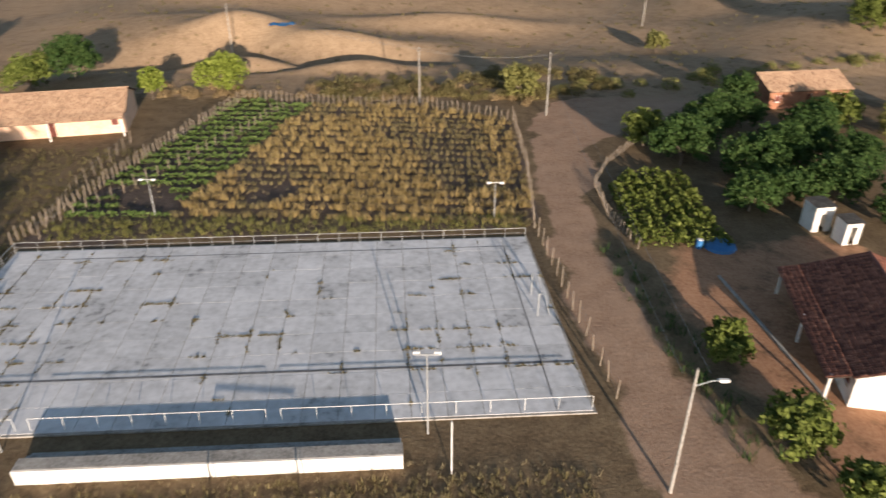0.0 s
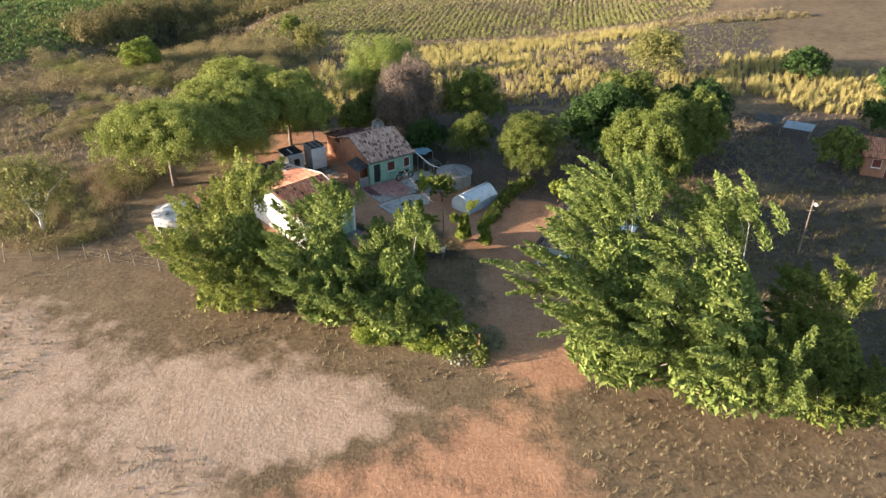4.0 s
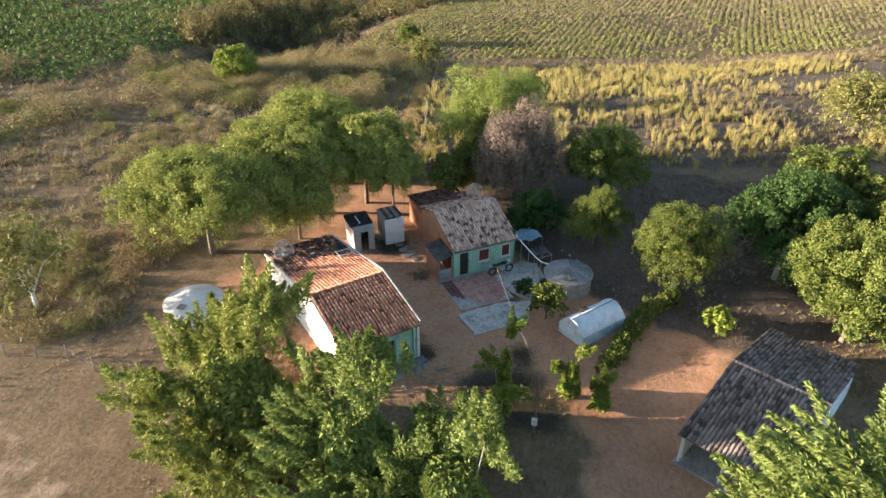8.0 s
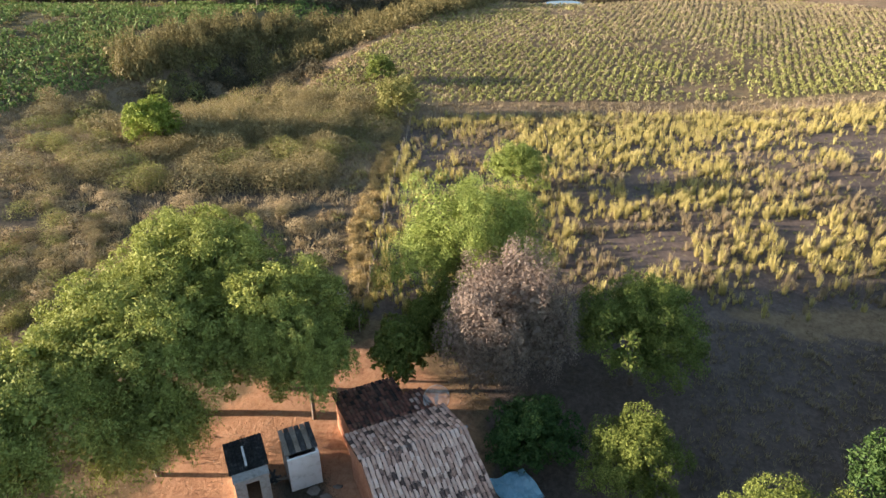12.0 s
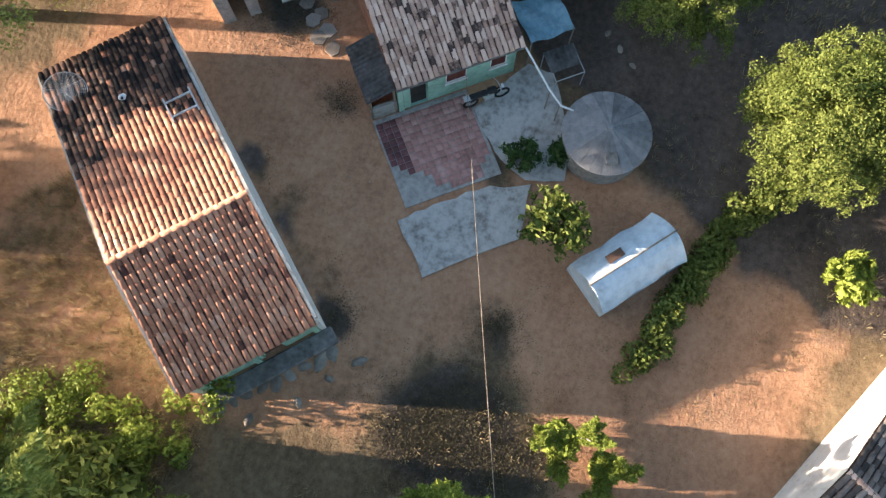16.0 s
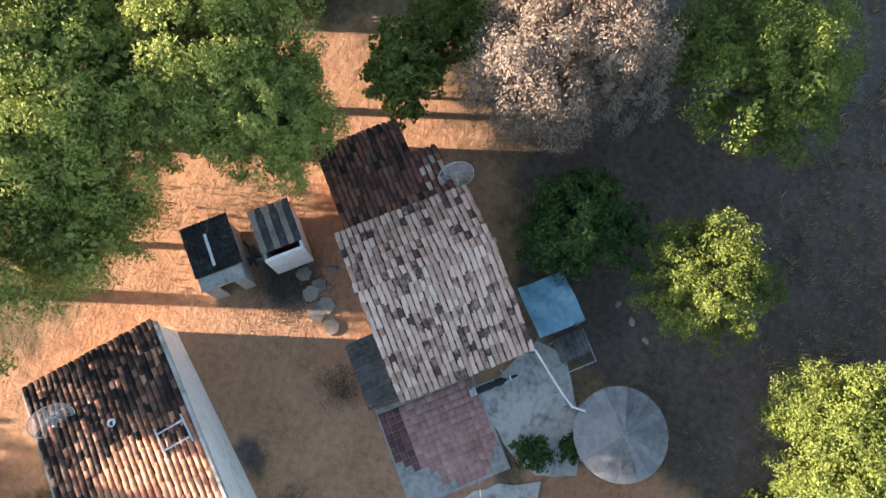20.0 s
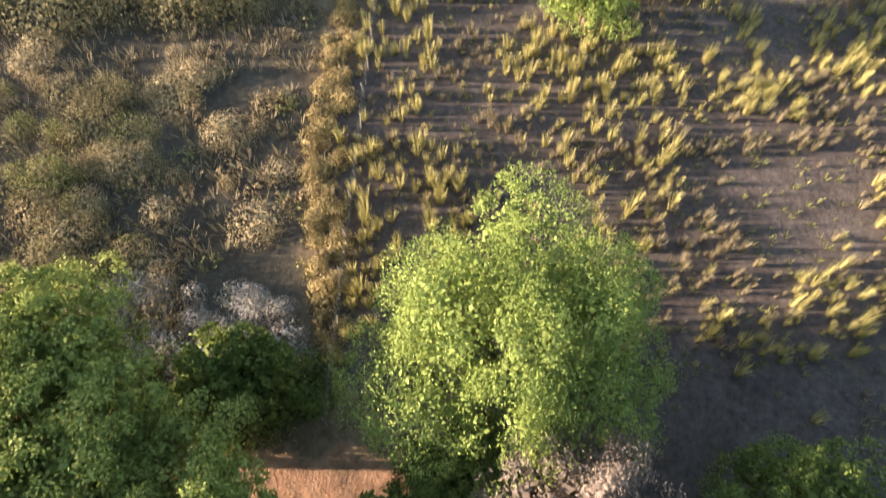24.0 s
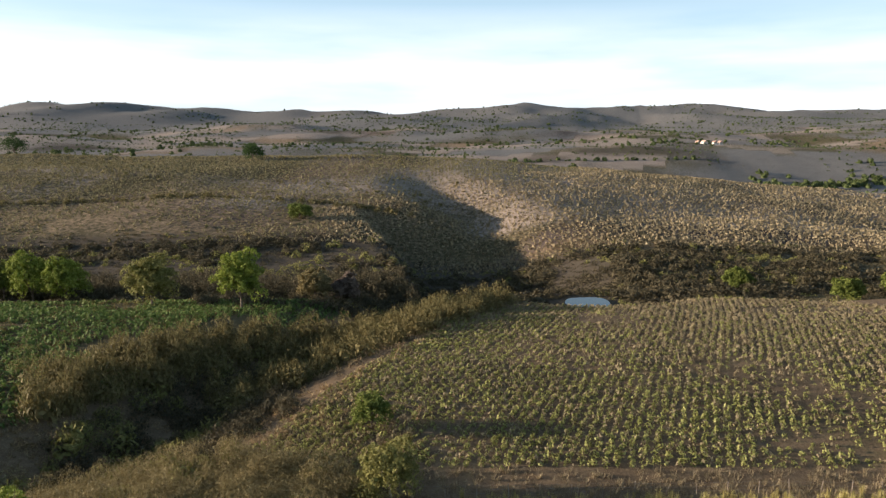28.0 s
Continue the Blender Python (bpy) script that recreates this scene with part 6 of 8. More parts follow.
    part("trunk", tube_bm([(0, 0, -0.25), (0, 0, 0.2), (lean[0] * 0.06, lean[1] * 0.06, h * 0.2)], [0.3, 0.2, 0.15], 8), M[bark], e, "limewashed trunk")
    fork = (lean[0] * 0.06, lean[1] * 0.06, h * 0.16)
    for p0, p1, p2 in stems:
        bm = bmesh.new()
        mid = (p0[0] * 0.5 + fork[0] * 0.5, p0[1] * 0.5 + fork[1] * 0.5, max(0.5, fork[2] * 0.4 + p0[2] * 0.6))
        tube(bm, [fork, mid, p0, p1, p2], [0.08, 0.06, 0.04, 0.025, 0.01], 5)
        bmesh.ops.recalc_face_normals(bm, faces=bm.faces)
        part("limb", bm, M["palebark"], e)
    me = mesh_np("crown", V, np.arange(4 * len(C)).reshape(-1, 4), M[leaf])
    ob = new("crown", me)
    ob.parent = e
    return e


plume_tree(-30.6, 14.0, 14.6, 4.9, "leaf_plume", "tall feathery green tree bent by the wind", n=100000, seed=1, plumes=62, lean=(-1.0, -3.1), thick=0.55)
plume_tree(-28.9, 19.6, 14.0, 5.2, "leaf_plume", "broad feathery green tree beside the court path", n=96000, seed=2, plumes=60, lean=(-1.0, -2.8), thick=0.55)
plume_tree(-28.2, 25.4, 9.2, 4.2, "leaf_mid", "lower feathery green tree at the end of the row", n=52000, seed=3, plumes=44, lean=(-0.6, -1.3), thick=0.58)
plume_tree(-36.9, -6.2, 9.8, 4.2, "leaf_plume", "feathery green tree before the long house", n=76000, seed=4, plumes=54, lean=(-0.6, -1.5), foot=0.06, thick=0.54)
plume_tree(-35.4, -1.4, 8.6, 3.7, "leaf_plume", "bushy feathery tree beside the gateway", n=58000, seed=5, plumes=48, lean=(-0.4, -0.7), foot=0.05, thick=0.56)
plume_tree(-39.2, -14.2, 9.9, 4.9, "leaf_sunny", "dense drooping green tree at the field's edge", n=98000, seed=6, plumes=84, lean=(-0.5, -0.5), foot=0.03, thick=0.62)
plume_tree(-44.9, -1.0, 8.0, 0.75, "leaf_bright", "slender upright sapling with feathery shoots", n=10400, size=0.16, seed=44, plumes=9, lean=(0.2, 0.1), thick=0.36, bark="bark")
plume_tree(-48.1, 2.5, 4.0, 0.95, "leaf_bright", "slender young tree beside the yard path", n=12000, size=0.15, seed=45, plumes=8, lean=(0.2, 0.3), thick=0.34, bark="bark")
plume_tree(-47.6, 4.5, 2.8, 0.8, "leaf_bright", "low feathery sapling beside the yard path", n=9000, size=0.15, seed=47, plumes=8, lean=(0.1, 0.1), thick=0.34, bark="bark")
plume_tree(-41.6, -0.9, 6.4, 1.0, "leaf_bright", "young feathery tree at the yard's edge", n=10000, size=0.16, seed=46, plumes=10, lean=(0.1, 0.1), thick=0.36, bark="bark")
round_tree(-58.0, -27.6, 8.2, 6.4, "leaf_sunny", "wide pale green tree with a spreading flat crown", n=52000, size=0.2, seed=7, lobes_n=18, flat=0.55, aspect=0.42, trunk_h=4.3)
round_tree(-66.0, -24.2, 8.2, 5.6, "leaf_sunny", "large spreading green tree behind the long house", n=36000, size=0.2, seed=8, lobes_n=16, flat=0.55, trunk_h=4.3)
round_tree(-72.5, -24.6, 8.8, 5.6, "leaf_sunny", "large green tree over the back yard", n=36000, size=0.2, seed=9, lobes_n=15, flat=0.58, trunk_h=3.1)
round_tree(-69.6, -18.4, 8.4, 4.5, "leaf_sunny", "green tree overhanging the huts", n=32000, size=0.19, seed=10, lobes_n=13, flat=0.58, trunk_h=3.1)
round_tree(-67.9, -15.2, 7.6, 2.6, "leaf_sunny", "drooping pale green tree leaning over the huts", n=17000, size=0.19, seed=35, lobes_n=9, flat=0.75, trunk_h=3.4, droop=1.1, aspect=0.32)
round_tree(-75.4, -9.6, 6.2, 2.2, "leaf_lime", "yellow-green drooping tree beside the dry tree", n=12000, size=0.19, seed=36, lobes_n=8, flat=1.0, droop=1.2, aspect=0.3)
round_tree(-61.9, -21.6, 5.8, 3.2, "leaf_sunny", "drooping green tree behind the blackened roof", n=18000, size=0.19, seed=37, lobes_n=11, flat=0.7, trunk_h=2.6, droop=1.9, aspect=0.32)
round_tree(-76.8, -19.5, 3.6, 2.4, "leaf_mid", "green bushy tree behind the yard", n=6000, seed=11)
round_tree(-72.3, -11.2, 4.4, 1.9, "leaf_mid", "small shrub-like tree behind the house", n=4500, seed=12)
round_tree(-73.6, -5.2, 9.6, 3.5, "leaf_dry", "drooping tree of dry pinkish-brown leaves", n=30000, size=0.2, seed=13, lobes_n=13, flat=1.3, droop=1.7, aspect=0.26)
round_tree(-80.0, -8.6, 10.6, 5.4, "leaf_fresh", "tall light-green tree behind the house", n=46000, size=0.14, seed=14, lobes_n=17, flat=0.85)
round_tree(-75.6, 2.6, 7.8, 3.9, "leaf_mid", "dark green tree beside the grass field", n=19000, size=0.18, seed=15, lobes_n=12)
round_tree(-67.9, -2.4, 3.6, 2.4, "leaf_dark", "low dark bushy tree beside the house", n=10000, size=0.17, seed=16, trunk_h=0.6)
round_tree(-66.6, 2.6, 5.6, 2.5, "leaf_lime", "small bright yellow-green tree beside the cistern", size=0.13, droop=0.7, n=15000, seed=17, lobes_n=9)
round_tree(-61.9, 8.9, 6.9, 3.2, "leaf_lime", "rounded dense green tree with a whitewashed trunk", n=30000, size=0.14, seed=18, lobes_n=13, bark="limewash_bark", flat=1.05, droop=0.35)
round_tree(-65.6, 16.6, 8.8, 4.4, "leaf_dark", "dark spreading tree with bent pale trunk", n=26000, size=0.24, seed=19, lobes_n=12, bark="palebark")
round_tree(-71.0, 20.8, 8.8, 4.4, "leaf_mid", "green orchard tree beside the yard", n=26000, size=0.24, seed=20)
round_tree(-58.4, 20.0, 8.6, 4.2, "leaf_mid", "pale green tree beside the dark house", n=30000, size=0.24, seed=21, lobes_n=12)
round_tree(-72.0, 28.0, 7.6, 3.8, "leaf_dark", "dark green orchard tree in shade", n=24000, size=0.24, seed=22)
round_tree(-64.0, 25.0, 9.0, 4.2, "leaf_mid", "green orchard tree beside the houses", n=26000, size=0.24, seed=23)
round_tree(-81.0, 21.5, 3.6, 2.6, "leaf_bright", "low bright bush at the field's edge", n=5500, seed=24, trunk_h=0.4)
round_tree(-100.5, 29.5, 7.0, 4.6, "leaf_olive", "olive-green tree in the dry field", n=8000, seed=25)
round_tree(-103.4, -9.0, 5.2, 2.9, "leaf_fresh", "small light-green tree standing in the dry grass", n=13000, size=0.15, seed=26, lobes_n=9)
round_tree(-108.2, -53.6, 5.4, 3.2, "leaf_bright", "round bright green tree in the scrub", n=8000, seed=27, lobes_n=11, flat=0.95, trunk_h=0.6)
round_tree(-47.5, -35.6, 8.0, 3.8, "leaf_olive", "pale wispy tree with a whitish trunk", n=6500, size=0.2, seed=28, lobes_n=12, bark="limewash_bark", aspect=0.3)
round_tree(-127.8, -29.5, 5.2, 3.0, "leaf_olive", "scrubby tree at the field corner", n=5000, seed=29, bark="palebark")
round_tree(-142.5, -37.0, 4.2, 2.2, "leaf_mid", "green bush at the edge of the tilled field", n=3500, seed=30, trunk_h=0.5)
round_tree(-55.8, 0.15, 2.9, 1.3, "leaf_lime", "small sparse yellow-green garden shrub by the patio", n=900, size=0.24, seed=31, lobes_n=8, trunk_h=0.7, name="shrub", category="shrub")
round_tree(-57.4, 11.8, 1.8, 0.9, "leaf_bright", "small round green shrub in the yard", n=1200, seed=32, lobes_n=6, trunk_h=0.2, name="shrub", category="shrub")
round_tree(-58.7, -1.9, 1.1, 0.75, "leaf_dark", "low dark shrub on the paving", n=900, size=0.14, seed=33, lobes_n=6, trunk_h=0.1, name="shrub", category="shrub")
round_tree(-59.3, -0.5, 0.9, 0.6, "leaf_dark", "low weed clump beside the cistern", n=600, size=0.14, seed=34, lobes_n=5, trunk_h=0.1, name="shrub", category="shrub")
for k, (x, y, hh, rr, lf, lb) in enumerate((
    (-66.8, 42.6, 4.4, 2.7, "leaf_mid", "round green tree before the brick annexe"), (-58.4, 53.3, 3.0, 1.4, "leaf_bright", "small tree before the blue house"),
    (-54.5, 66.5, 4.4, 2.9, "leaf_bright", "bushy green tree beside the blue house"), (-72.0, 74.5, 3.4, 3.0, "leaf_lime", "clipped yellow-green bushes by the houses"),
    (-66.5, 77.5, 3.2, 2.6, "leaf_lime", "row of yellow-green bushes in the garden"), (-70.0, 91.0, 6.0, 3.4, "leaf_bright", "spreading green tree behind the houses"), (-62.0, 86.0, 4.5, 3.0, "leaf_mid", "green garden tree behind the houses"),
    (-50.5, 78.0, 3.6, 2.8, "leaf_mid", "grey-green bushes before the peach house"), (-57.0, 108.0, 5.0, 3.4, "leaf_mid", "green tree behind the peach house"),
    (-28.0, 108.5, 5.2, 3.6, "leaf_bright", "bright lime-green tree by the fence"), (-37.0, 104.0, 4.4, 2.0, "leaf_bright", "small palm-like tree by the peach house"),
    (-92.0, 60.5, 4.2, 2.6, "leaf_dark", "dark green tree in the pasture"), (-101.0, 51.5, 4.2, 3.0, "leaf_dark", "dark green tree on the slope"), (-94.0, 80.5, 3.6, 2.4, "leaf_mid", "bush in the dry pasture"),
    (-108.0, 124.0, 6.5, 4.5, "leaf_mid", "trees beside the distant farmhouse"), (-82.0, 130.0, 5.0, 3.5, "leaf_mid", "green tree by the distant farmhouse"),
    # Roadside orchard: dark leaves stand in for the deep shade over it.
    (33.5, 80, 5.4, 3.4, "leaf_dark", "broad green tree beside the road"), (40, 75.5, 5.2, 3.4, "leaf_dark", "dense green tree in the orchard"), (46.5, 70, 5, 3.3, "leaf_dark", "dark orchard tree behind the sheds"),
    (39.5, 90, 4.8, 3, "leaf_dark", "green tree beside the far lane"), (47, 101, 4.8, 2.8, "leaf_dark", "green tree before the brick house"), (48, 82, 4.6, 3.1, "leaf_dark", "bright green orchard tree by the road"),
    (17, 106, 4.6, 2.8, "leaf_olive", "thorny tree at the road bend"), (26.4, 43.8, 3.2, 1.7, "leaf_mid", "small round roadside tree"), (27.6, 35.2, 3.8, 2.1, "leaf_mid", "round green tree beside the dirt road"),
    (29.8, 31, 3, 1.6, "leaf_mid", "small green tree beside the dirt road"), (83, 135, 7, 5, "leaf_mid", "broad tree in the far field"), (70, 96, 4, 3.1, "leaf_bright", "bushy tree beside the brick house"),
    (30.5, 86, 4.5, 2.8, "leaf_mid", "bushy green tree at the bend of the road"), (36, 84.5, 5, 3.1, "leaf_dark", "green orchard tree in a dense stand"), (44, 78, 5.1, 3.3, "leaf_dark", "green orchard tree among others"),
    (37, 68, 3.8, 2.5, "leaf_dark", "dark orchard tree beside the garden rows"), (51, 76, 5, 3.4, "leaf_dark", "dark orchard tree behind the others"), (52, 88, 4.8, 3.3, "leaf_dark", "green orchard tree near the lane"),
    (44, 92, 4.3, 3, "leaf_dark", "green orchard tree behind the bend"), (41, 69.5, 4, 2.5, "leaf_dark", "green tree above the white sheds"), (50, 64, 4.5, 3, "leaf_dark", "green tree behind the roadside house"),
    (58, 94, 4, 2.8, "leaf_mid", "bright bushes before the brick house"), (63, 88, 4, 3.1, "leaf_olive", "olive bushes beside the far lane"),
    (-46, 72, 3, 2.4, "leaf_dark", "dark bush on the meadow's edge"), (-60, 70, 3.4, 2.4, "leaf_mid", "green bush behind the blue house"), (-78, 52, 3.8, 2.4, "leaf_dark", "dark tree behind the annexe"),
    (-52, 112, 6.5, 4.2, "leaf_dark", "dark tree behind the peach house"), (46, 140, 4, 2.2, "leaf_olive", "small olive tree in the field"))):
    round_tree(x, y, hh, rr, lf, lb, n=int(230 * rr * rr) + 700, size=0.36, seed=60 + k, lobes_n=10)


# ---- masses of plants ----
def clump_proto(n, size, r, h, rng, aspect=0.5, up=0.6, core=-1, fill=0.74, lay=0.0, inner=0):
    d = sphere_ways(n, rng)
    d[:, 2] = np.abs(d[:, 2])
    C = d * np.array([r, r, h]) * rng.uniform(0.74, 1.02, (n, 1))
    V, F = leaf_cards(C, d, size, rng, aspect, up, lay)
    if inner:
        e = sphere_ways(inner, rng)
        e[:, 2] = np.abs(e[:, 2])
        V2, F2 = leaf_cards(e * np.array([r, r, h]) * rng.uniform(0.5, 0.74, (inner, 1)), e, size * 1.6, rng, 0.55, 0, 0.9)
        V, F = np.concatenate([V, V2]), np.concatenate([F, F2 + len(V)])
    if core >= 0:
        hv, hf = heart(core, rng, 0.24)
        hf = hf + len(V)
        V = np.concatenate([V, hv * np.array([r, r, h]) * fill])
        F = np.concatenate([F, hf])
    return V, F


def tuft_proto(n, h, spread, rng, width=0.05):
    """Upright grass blades: two-faced spikes that lean out."""
    V, F = [], []
    for k in range(n):
        a, q = rng.uniform(0, 6.28), rng.uniform(0, 1)
        b = np.array([math.cos(a), math.sin(a), 0]) * spread * 0.45 * q
        tip = np.array([math.cos(a), math.sin(a), 0]) * spread * (0.35 + 0.75 * q) + np.array([0, 0, h * rng.uniform(0.6, 1.1)])
        s = np.array([-math.sin(a), math.cos(a), 0]) * width
        i = len(V)
        V += [b - s, b + s, tip + s * 0.3, tip - s * 0.3]
        F += [(i, i + 1, i + 2, i + 3)]
    return np.array(V), np.array(F)


def mass(name, protos, xs, ys, sc, mat, label, category, rng, sink=0.03, tall=None):
    """Many like plants as one object of stuff."""
    zs = height(xs, ys) - sink
    rot = rng.uniform(0, 6.283, len(xs))
    pick = rng.integers(0, len(protos), len(xs))
    tall = sc if tall is None else tall
    Vs, Fs, n = [], [], 0
    for k, (pv, pf) in enumerate(protos):
        m = np.nonzero(pick == k)[0]
        if not len(m):
            continue
        c, s = np.cos(rot[m])[:, None], np.sin(rot[m])[:, None]
        x = (pv[None, :, 0] * c - pv[None, :, 1] * s) * sc[m][:, None] + xs[m][:, None]
        y = (pv[None, :, 0] * s + pv[None, :, 1] * c) * sc[m][:, None] + ys[m][:, None]
        z = pv[None, :, 2] * tall[m][:, None] + zs[m][:, None]
        Vs.append(np.stack([x, y, z], -1).reshape(-1, 3))
        Fs.append((pf[None] + (np.arange(len(m)) * len(pv))[:, None, None] + n).reshape(-1, pf.shape[1]))
        n += len(m) * len(pv)
    me = mesh_np(name, np.concatenate(Vs), np.concatenate(Fs), mat)
    me.polygons.foreach_set("use_smooth", np.ones(len(me.polygons), bool))
    return tagged(new(name, me), label, category, kind="stuff")


RNG = np.random.default_rng(11)


def clear_of_built(x, y):
    ok = np.ones(len(x), bool)
    for cx, cy, r in ((-50.5, -12, 4), (-54, -16, 4), (-62.5, -6, 4.5), (-66.5, -9.5, 4), (-46, 12, 4.5), (-51, 15.5, 4), (-60, 1.3, 2.2), (-49.6, -24.3, 2.3), (-55, 3.6, 2), (-55, -3, 3.2), (-60, -2, 2.5)):
        ok &= np.hypot(x - cx, y - cy) > r
    return ok & ~inside(x, y, [(-33, 34), (17, 37), (15, 63), (-33, 60)]) & ~inside(x, y, ROAD)


def scatter(n, poly=None, box_=None, sr=False, rng=RNG, keep=None):
    if box_ is None:
        a = np.array(poly)
        box_ = (a[:, 0].min(), a[:, 0].max(), a[:, 1].min(), a[:, 1].max())
    u, v = rng.uniform(box_[0], box_[1], n), rng.uniform(box_[2], box_[3], n)
    ok = inside(u, v, poly) if poly is not None else np.ones(n, bool)
    u, v = u[ok], v[ok]
    if sr:
        u, v = from_valley(u, v)
    if keep is not None:
        m = keep(u, v)
        u, v = u[m], v[m]
    return u, v


# straw-yellow grass field west of the houses
straw = [tuft_proto(50, 1.12, 0.4, RNG, 0.014) for _ in range(4)]
x, y = scatter(12000, poly=GRASSFIELD_SR, sr=True, keep=lambda a, b: (fbm(a, b, 9, 81) * 0.35 + vnoise(a, b, 2.5, 85) * 0.6 > -0.14) & (np.hypot(a + 80, b + 8.6) > 4) & (valley(a, b)[1] < 35 + 0.5 * (valley(a, b)[0] - 10) + 30 * vnoise(a, b, 7, 18)))
s_, r_ = valley(x, y)
rows = np.round(s_ / 1.7) * 1.7 + RNG.normal(0, 0.6, len(x))
x, y = from_valley(rows, r_)
k = fbm(x, y, 5, 82) + RNG.normal(0, 0.12, len(x)) > 0.1
mass("straw_grass", straw, x[~k], y[~k], 0.35 + 0.8 * RNG.random((~k).sum()) ** 1.5, M["straw"], "tall yellow straw grass in loose rows on dark soil", "grass", RNG)
mass("straw_grass", straw, x[k], y[k], 0.3 + 0.6 * RNG.random(k.sum()) ** 1.5, M["drygrass"], "withered brownish straw grass among the yellow rows", "grass", RNG)
low = [tuft_proto(8, 0.35, 0.35, RNG, 0.026) for _ in range(4)]
x, y = scatter(7000, poly=GRASSFIELD_SR, sr=True)
mass("dry_weeds", low, x, y, RNG.uniform(0.4, 1.1, len(x)), M["leaf_olive"], "low dull weeds between the straw grass", "weeds", RNG)

x, y = scatter(420, poly=[(46, 18), (60, 14), (60, 66), (46, 60)], sr=True)
mass("straw_grass", straw, x, y, RNG.uniform(0.5, 1.1, len(x)), M["straw"], "straw grass beside the field fence", "grass", RNG)

# shaded bare ground with weeds north of the green house
x, y = scatter(3500, box_=(-84, -64, 6, 40), keep=clear_of_built)
mass("dry_weeds", low, x, y, RNG.uniform(0.4, 1.1, len(x)), M["drygrass"], "sparse weeds on the bare ground behind the yard", "weeds", RNG)

# scrub west and south of the yard
def in_scrub(a, b):
    s, r = valley(a, b)
    return (((r < -6) & (s > 6) & ~inside(s, r, TILLED_SR) & ~inside(s, r, GREEN_SR)) | ((a < -44) & (b < -30))) & clear_of_built(a, b)


def high_scrub(a, b):
    s, r = valley(a, b)
    return in_scrub(a, b) & ((s > 32) | (r < -38)) & (np.hypot(a + 108.2, b + 53.6) > 4)


shrubs = [clump_proto(54, 0.22, 1.0, 0.9, RNG, 0.3, 0.7, lay=0.4, inner=18) for _ in range(5)]
x, y = scatter(4800, box_=(-150, -42, -100, -14), keep=lambda a, b: in_scrub(a, b) & (fbm(a, b, 18, 91) > -0.25) & (high_scrub(a, b) | (RNG.random(len(a)) < 0.3)))
half = fbm(x, y, 9, 98) > 0.05
mass("dry_scrub", shrubs, x[half], y[half], RNG.uniform(0.3, 0.95, half.sum()), M["leaf_brown"], "dull olive-brown herbs covering the slope", "scrub", RNG)
x, y = x[~half], y[~half]
mass("dry_scrub", shrubs, x, y, RNG.uniform(0.3, 0.95, len(x)), M["bramble"], "grey-brown leafless scrub covering the slope", "scrub", RNG)
bigs = [clump_proto(330, 0.17, 1.0, 0.95, RNG, 0.36, 0.7, lay=0.55, inner=70) for _ in range(5)]
mounds = [clump_proto(820, 0.075, 1.0, 0.95, RNG, 0.4, 0.7, lay=0.5, inner=150) for _ in range(4)]
x, y = scatter(800, box_=(-155, -42, -100, -16), keep=lambda a, b: high_scrub(a, b) & (fbm(a, b, 24, 92) > 0.06))
mass("tall_scrub", mounds, x, y, RNG.uniform(1.4, 4.0, len(x)), M["leaf_brown"], "tall rounded grey-brown scrub in loose thickets", "scrub", RNG, tall=RNG.uniform(1.6, 3.2, len(x)))
x, y = scatter(330, box_=(-155, -42, -100, -16), keep=lambda a, b: high_scrub(a, b) & (fbm(a, b, 16, 96) > 0.0))
mass("olive_scrub", mounds, x, y, RNG.uniform(1.0, 3.3, len(x)), M["leaf_olive"], "rounded olive scrub bushes", "scrub", RNG, tall=RNG.uniform(0.9, 2.2, len(x)))
x, y = scatter(950, box_=(-92, -44, -72, -24), keep=lambda a, b: in_scrub(a, b) & ~high_scrub(a, b) & (fbm(a, b, 11, 93) > -0.1) & (np.hypot(a + 49.7, b + 24) > 4))
k = fbm(x, y, 8, 94) + RNG.normal(0, 0.15, len(x))
for lo, hi, mt, lb in ((-9, -0.02, "leaf_brown", "rounded grey-brown scrub behind the yard trees"), (-0.02, 0.22, "leaf_olive", "rounded olive scrub behind the yard trees"), (0.22, 9, "bramble", "golden dry scrub behind the yard trees")):
    m_ = (k > lo) & (k <= hi)
    mass("yard_scrub", mounds, x[m_], y[m_], RNG.uniform(0.5, 1.9, m_.sum()), M[mt], lb, "scrub", RNG, tall=RNG.uniform(0.5, 1.6, m_.sum()))
hummock = [clump_proto(1900, 0.06, 1.0, 0.95, RNG, 0.4, 0.7, lay=0.45, inner=380) for _ in range(3)]
x, y = scatter(95, poly=[(33, -10), (44, -11), (58, -10), (62, -26), (60, -42), (34, -48), (30, -24)], sr=True, keep=lambda a, b: np.hypot(a + 108.2, b + 53.6) > 5)
k = RNG.random(len(x)) < 0.72
mass("brush_mound", hummock, x[k], y[k], RNG.uniform(1.8, 3.8, k.sum()), M["leaf_brown"], "large feathery grey-brown bushes on the slope", "scrub", RNG, tall=RNG.uniform(1.6, 3.2, k.sum()))
mass("brush_mound", hummock, x[~k], y[~k], RNG.uniform(1.6, 3.6, (~k).sum()), M["leaf_olive"], "large feathery olive bushes on the slope", "scrub", RNG, tall=RNG.uniform(1.5, 2.9, (~k).sum()))
x, y = scatter(900, box_=(-150, -42, -100, -16), keep=lambda a, b: in_scrub(a, b) & (fbm(a, b, 14, 95) > 0.02))
mass("green_scrub", shrubs, x, y, RNG.uniform(0.35, 0.9, len(x)), M["leaf_olive"], "olive green bushes scattered through the scrub", "scrub", RNG)
grass = [tuft_proto(11, 0.46, 0.42, RNG, 0.018) for _ in range(4)]
